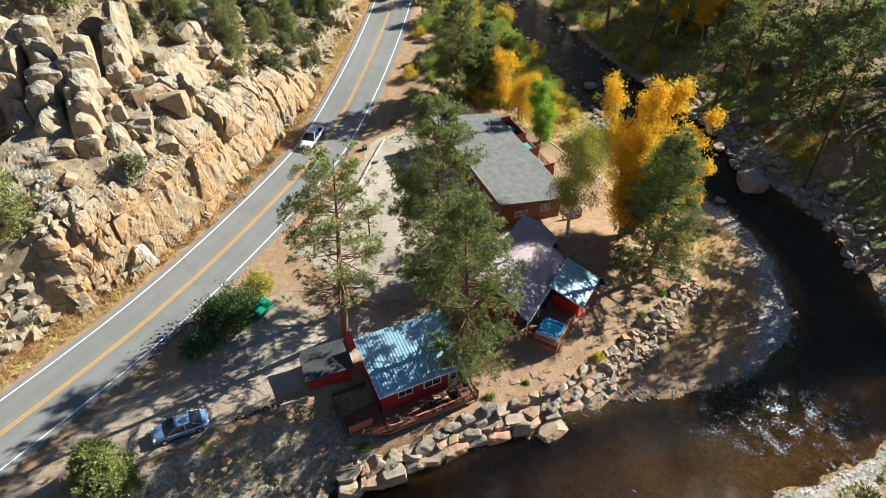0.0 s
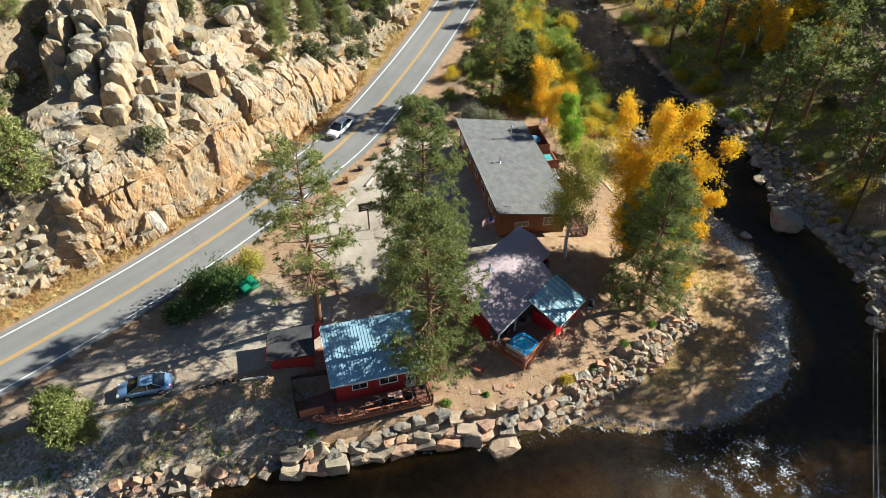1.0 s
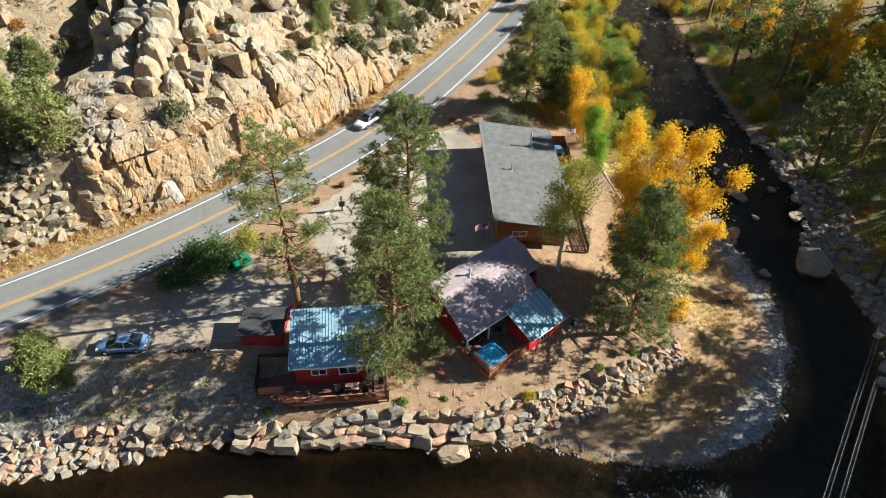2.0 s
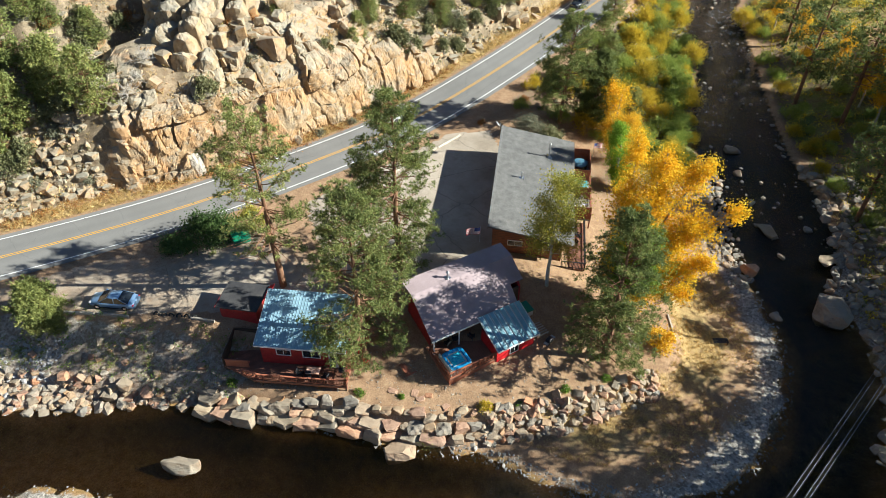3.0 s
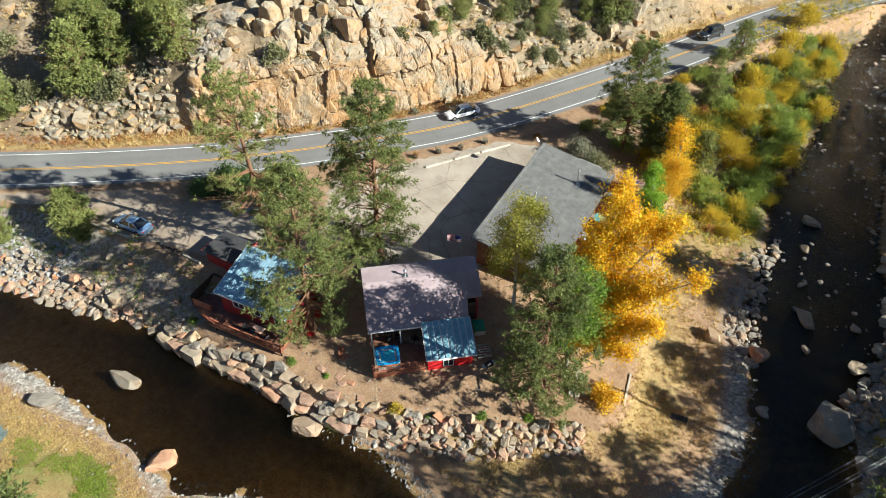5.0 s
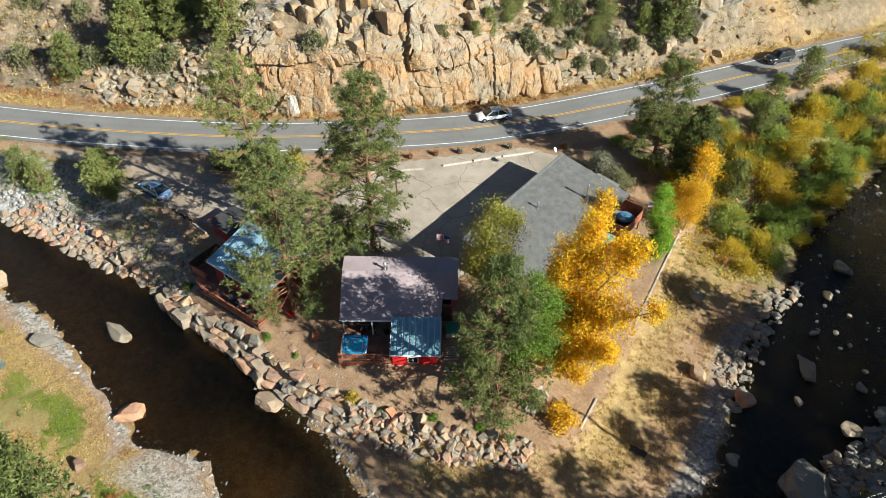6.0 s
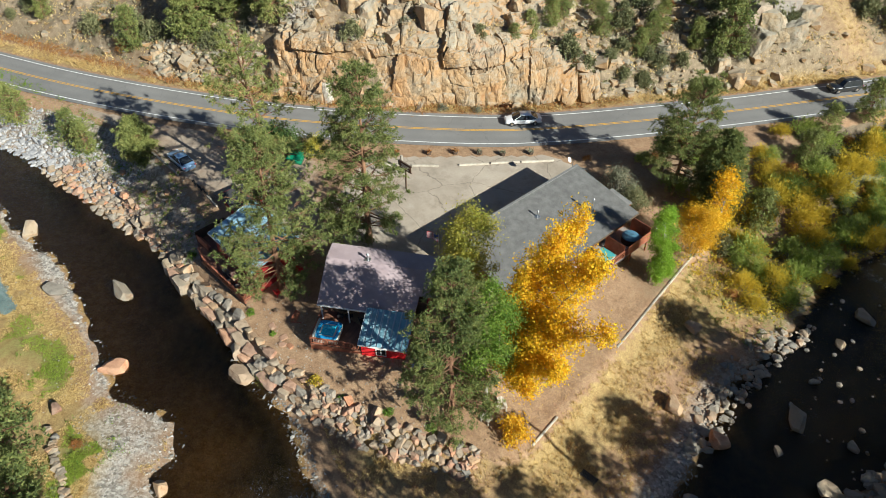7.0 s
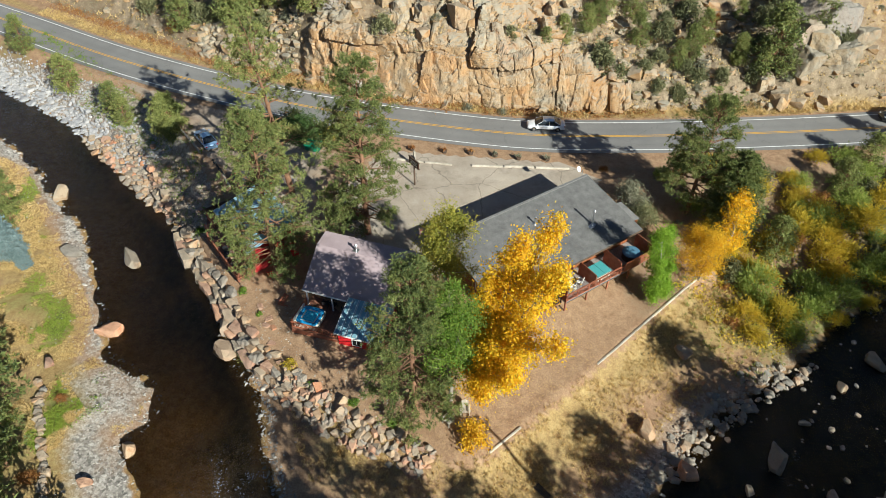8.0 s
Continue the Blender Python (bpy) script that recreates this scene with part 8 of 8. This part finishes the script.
for a, b in (((-14.1, 59.4), (-12.8, 62.6)), ((-12.75, 62.8), (-11.6, 66.1)), ((-10.9, 68.6), (-10.0, 72.4)), ((-9.95, 72.6), (-9.1, 76.3)), ((-9.05, 76.5), (-8.0, 80.6))):
    timber(*a, *b, "weathered grey timber edging the parking lot", "parking timbers")
edge = [(28.4, 61.6), (26.4, 65.0), (24.6, 68.0), (22.7, 71.2), (20.8, 74.3), (18.8, 77.5), (16.7, 80.8), (14.6, 84.2), (12.6, 87.4), (11.0, 90.0)]
for a, b in zip(edge[:-1], edge[1:]):
    if 64 < a[1] < 73:
        continue
    timber(*a, *b, "sun-bleached timber edging the yard above the grass slope", "yard edging", None, 0.2, 0.2, -0.07)
for a, b in (((-26.5, 31.3), (-23.5, 32.8)), ((-23.2, 33.0), (-20.1, 34.3)), ((-14.6, 37.4), (-12.2, 38.3))):
    timber(*a, *b, "grey parking log at the edge of the pull-off", "parking logs", None, 0.25, 0.25)
# planters by the road
for x, y in ((-15.9, 61.6), (-14.6, 65.7), (-13.6, 69.0), (-12.5, 72.0), (-11.3, 74.8), (-10.4, 78.4)):
    p = thing("planter", at(x, y), "half-barrel planter beside the road", "planter", "roadside planters")
    part("barrel", tube(bmesh.new(), (0, 0, 0), (0, 0, 0.5), 0.3, 0.38, 14), M_BROWN, p)
    part("hoop", tube(bmesh.new(), (0, 0, 0.30), (0, 0, 0.36), 0.362, 0.37, 14), M_BLACK, p)
    part("soil", tube(bmesh.new(), (0, 0, 0.44), (0, 0, 0.52), 0.33, 0.33, 14), M_BROWN, p)
    r_ = np.random.default_rng(int(y * 10))
    P_ = r_.normal(0, 1, (90, 3)) * (0.22, 0.22, 0.12) + (0, 0, 0.66)
    under(new("withered_plant", mesh_np("withered_plant", *leaves(P_, np.full(90, 0.16), r_), M_RUST if int(y) % 2 else M_SAGE)), p)
# the sign on its post
sg = thing("sign", at(-8.4, 60.8, 26), "brown lodge sign on a slender post in the parking lot", "sign")
part("post", boxes((-0.07, 0.07, -0.07, 0.07, -0.1, 3.1)), M_BROWN, sg)
panel = part("panel", boxes((-1.0, 1.0, -0.06, 0.06, 3.0, 3.85), bevel=0.02), M_SIGN, sg)
part("frame", boxes((-1.08, 1.08, -0.08, 0.08, 3.85, 3.95), (-1.08, 1.08, -0.08, 0.08, 2.92, 3.0)), M_BROWN, sg)
for z, w in ((3.62, 0.75), (3.42, 0.55), (3.2, 0.68)):
    part("text_bar", boxes((-w, w, -0.075, -0.058, z - 0.06, z + 0.06)), M_CREAM, panel)
tk = thing("post_with_mailboxes", at(-12.4, 61.4, 30), "weathered timber post with a dark box beside the lot", "post")
part("post", boxes((-0.12, 0.12, -0.12, 0.12, 0, 2.3)), M_GREYTIMBER, tk)
part("box", boxes((-0.35, 0.35, -0.32, -0.12, 0.9, 1.6), bevel=0.03), M_BLACK, tk)
# old tyres half sunk along the top of the bank
for k in range(6):
    x, y = -18.0 + 0.74 * k, 36.0 + 0.33 * k
    ty = thing("tyre", pose(x, y, gz(x, y) + 0.05, 62 + 9 * (k % 3), 0, 25 + 14 * (k % 2)), "worn black tyre half sunk in the bank", "tyre", "old tyres")
    bm = bmesh.new()
    rings = []
    for i in range(18):
        a = 2 * math.pi * i / 18
        rings.append([bm.verts.new(((0.25 + 0.085 * math.cos(b)) * math.cos(a), (0.25 + 0.085 * math.cos(b)) * math.sin(a), 0.09 * math.sin(b))) for b in (0.3, 1.1, 2.1, 3.14, 4.2, 5.2, 5.98)])
    for p, q in zip(rings, rings[1:] + rings[:1]):
        for i in range(7):
            bm.faces.new((p[i], q[i], q[(i + 1) % 7], p[(i + 1) % 7]))
    part("casing", bm, M_TYRE, ty)
# dumpster
dm = thing("dumpster", at(-18.4, 48.9, 60), "dented green steel dumpster by the bush", "dumpster")
part("bin", loft([[(-0.9, -0.55, 0.15), (0.9, -0.55, 0.15), (0.9, 0.55, 0.15), (-0.9, 0.55, 0.15)], [(-0.95, -0.75, 1.0), (0.95, -0.75, 1.0), (0.95, 0.65, 1.25), (-0.95, 0.65, 1.25)]]), M_GREEN, dm)
for s in (-1, 1):
    part("lid", slab(bmesh.new(), [(s * 0.5 - 0.46, -0.8, 1.05), (s * 0.5 + 0.46, -0.8, 1.05), (s * 0.5 + 0.46, 0.68, 1.31), (s * 0.5 - 0.46, 0.68, 1.31)], 0.04), M_GREEN, dm)
    part("side_pocket", boxes((s * 0.98 - 0.05, s * 0.98 + 0.05, -0.4, 0.4, 0.7, 0.85)), M_GREEN, dm)
    for y in (-0.4, 0.4):
        part("wheel", tube(bmesh.new(), (s * 0.7 - 0.04, y, 0.08), (s * 0.7 + 0.04, y, 0.08), 0.09, 0.09, 10), M_TYRE, dm)
# flags
def flag(m, label, w=1.5, h=0.9):
    f = thing("flag", m, label, "flag")
    part("pole", tube(bmesh.new(), (0, 0, -1.6), (0, 0, 0.6), 0.025), M_STEEL, f)
    def cloth(x0, x1, z0, z1):
        bm = bmesh.new()
        n = 12
        rows = [[bm.verts.new((x0 + (x1 - x0) * k / n, 0.08 * math.sin(5 * (x0 + (x1 - x0) * k / n)) + d, z - 0.15 * (x0 + (x1 - x0) * k / n) / w)) for k in range(n + 1)] for z, d in ((z0, 0), (z1, 0), (z1, 0.012), (z0, 0.012))]
        for a, b in zip(rows, rows[1:] + rows[:1]):
            for k in range(n):
                bm.faces.new((a[k], a[k + 1], b[k + 1], b[k]))
        bmesh.ops.recalc_face_normals(bm, faces=bm.faces)
        return bm
    for k in range(13):
        z = 0.5 - h * k / 13
        x0 = 0.42 * w if k < 7 else 0.0
        part("stripe", cloth(x0, w, z - h / 13, z), M_FLAGRED if k % 2 == 0 else M_WHITE, f)
    part("canton", cloth(0.0, 0.42 * w, 0.5 - h * 7 / 13, 0.5), M_FLAGBLUE, f)
    return f


flag(pose(6.1, 60.2, 8.6, 0, 0, 215), "striped flag on a pole at the lodge's corner")
flag(LODGE @ pose(0.1, LV + 2.6, DZ + 2.0, 0, 0, 120), "striped flag on the lodge deck", 1.2, 0.75)
# utility pole and its wires
up_ = thing("utility_pole", pose(48.4, 75.4, gz(48.4, 75.4)), "leaning dark utility pole across the river", "utility pole")
top = Vector((46.85, 73.05, 16.8)) - Vector((48.4, 75.4, gz(48.4, 75.4)))
part("pole", tube(bmesh.new(), (0, 0, -0.4), tuple(top), 0.17, 0.11, 10), M_BROWN, up_)
bm = boxes((-1.0, 1.0, -0.06, 0.06, -0.06, 0.06))
bmesh.ops.transform(bm, matrix=Matrix.Translation(top * 0.95) @ pose(0, 0, 0, 0, 0, -15), verts=bm.verts)
part("crossarm", bm, M_BROWN, up_)
M_WIRE = plain("aluminium_cable", (0.62, 0.62, 0.62), 0.5, 0.3)
for off, z0 in ((0.0, 0.0), (0.3, 0.05), (0.95, 0.3), (1.2, 0.35)):
    a, b = Vector((47.6 + off, 73.0, 12.8 + z0)), Vector((30.0 + off, 5.0, 14.0 + z0))
    bm = bmesh.new()
    prev = a
    for k in range(1, 25):
        t = k / 24
        p = a.lerp(b, t)
        p.z -= 4 * 2.9 * t * (1 - t)
        tube(bm, prev, p, 0.005, 0.005, 5)
        prev = p
    me = bpy.data.meshes.new("power_cable")
    bm.to_mesh(me)
    bm.free()
    me.materials.append(M_WIRE)
    tagged(new("power_cable", me), "pale power cable sagging over the river", "cable", "power cables")
# logs for seats beside the golden tree, stepping stones
for x, y, r in ((25.4, 60.0, 70),):
    lg = new("log_seat", None)
    lg.matrix_world = at(x, y, r)
    tagged(lg, "sawn grey log used as a seat in the yard", "log", "log seats")
    part("log", tube(bmesh.new(), (-0.55, 0, 0.25), (0.55, 0, 0.25), 0.24, 0.22, 12), M_GREYTIMBER, lg)
    part("sawn_end", tube(bmesh.new(), (-0.57, 0, 0.25), (-0.55, 0, 0.25), 0.22, 0.22, 12), M_CREAM, lg)
def garden_chair(m, label, group):
    """A slatted wooden chair with a raked back and broad arms."""
    c = thing("garden_chair", m, label, "chair", group)
    for k in range(5):
        part("seat_slat", boxes((-0.27 + k * 0.11, -0.175 + k * 0.11, -0.28, 0.28, 0.36, 0.385)), M_GREYTIMBER, c)
        bm = boxes((-0.27 + k * 0.11, -0.175 + k * 0.11, 0, 0.02, 0, 0.75 - 0.05 * abs(k - 2)))
        bmesh.ops.transform(bm, matrix=pose(0, 0.26, 0.3, -22), verts=bm.verts)
        part("back_slat", bm, M_GREYTIMBER, c)
    for s in (-1, 1):
        part("arm", boxes((s * 0.36 - 0.07, s * 0.36 + 0.07, -0.36, 0.34, 0.58, 0.605)), M_GREYTIMBER, c)
        for y in (-0.3, 0.28):
            part("leg", boxes((s * 0.34 - 0.04, s * 0.34 + 0.04, y - 0.04, y + 0.04, -0.02, 0.58)), M_GREYTIMBER, c)
    return c


for x, y, rz in ((24.8, 58.6, 35), (24.1, 60.3, 80)):
    garden_chair(at(x, y, rz, 1.15), "weathered grey slatted garden chair in the yard", "garden chairs")
rack = thing("slatted_bench", at(32.2, 65.4, 30), "dark slatted metal bench on the grass slope", "bench")
for k in range(6):
    part("slat", boxes((-0.8, 0.8, -0.3 + k * 0.11, -0.23 + k * 0.11, 0.42, 0.45)), M_BLACK, rack)
for x in (-0.7, 0.64):
    for y in (-0.3, 0.24):
        part("leg", boxes((x, x + 0.06, y, y + 0.06, -0.1, 0.42)), M_BLACK, rack)
dry_wall = thing("stone_wall", pose(0, 0, 0), "low dry-stone wall on the far shore", "stone wall")
for k in range(44):
    t = k / 43
    x, y = 11.5 + 14.0 * t + rng.normal() * 0.15, 20.0 + 3.4 * t + rng.normal() * 0.15
    s_ = rng.uniform(0.5, 0.85)
    rock(rng.choice(["grey_rock", "boulder"]), dry_wall, x, y, gz(x, y) + 0.15, s_ * 1.2, s_, s_ * 0.8, None, 10, "stone")
slabpath = thing("stepping_stones", pose(0, 0, 0), "reddish flagstones set in the dirt yard", "flagstones")
for x, y in ((8.9, 42.6), (9.7, 42.3), (10.2, 43.0), (6.9, 41.7), (12.2, 42.9)):
    o = rock("red_rock", slabpath, x, y, gz(x, y) + 0.02, 1.0, 0.7, 0.16, None, 2, "flagstone")
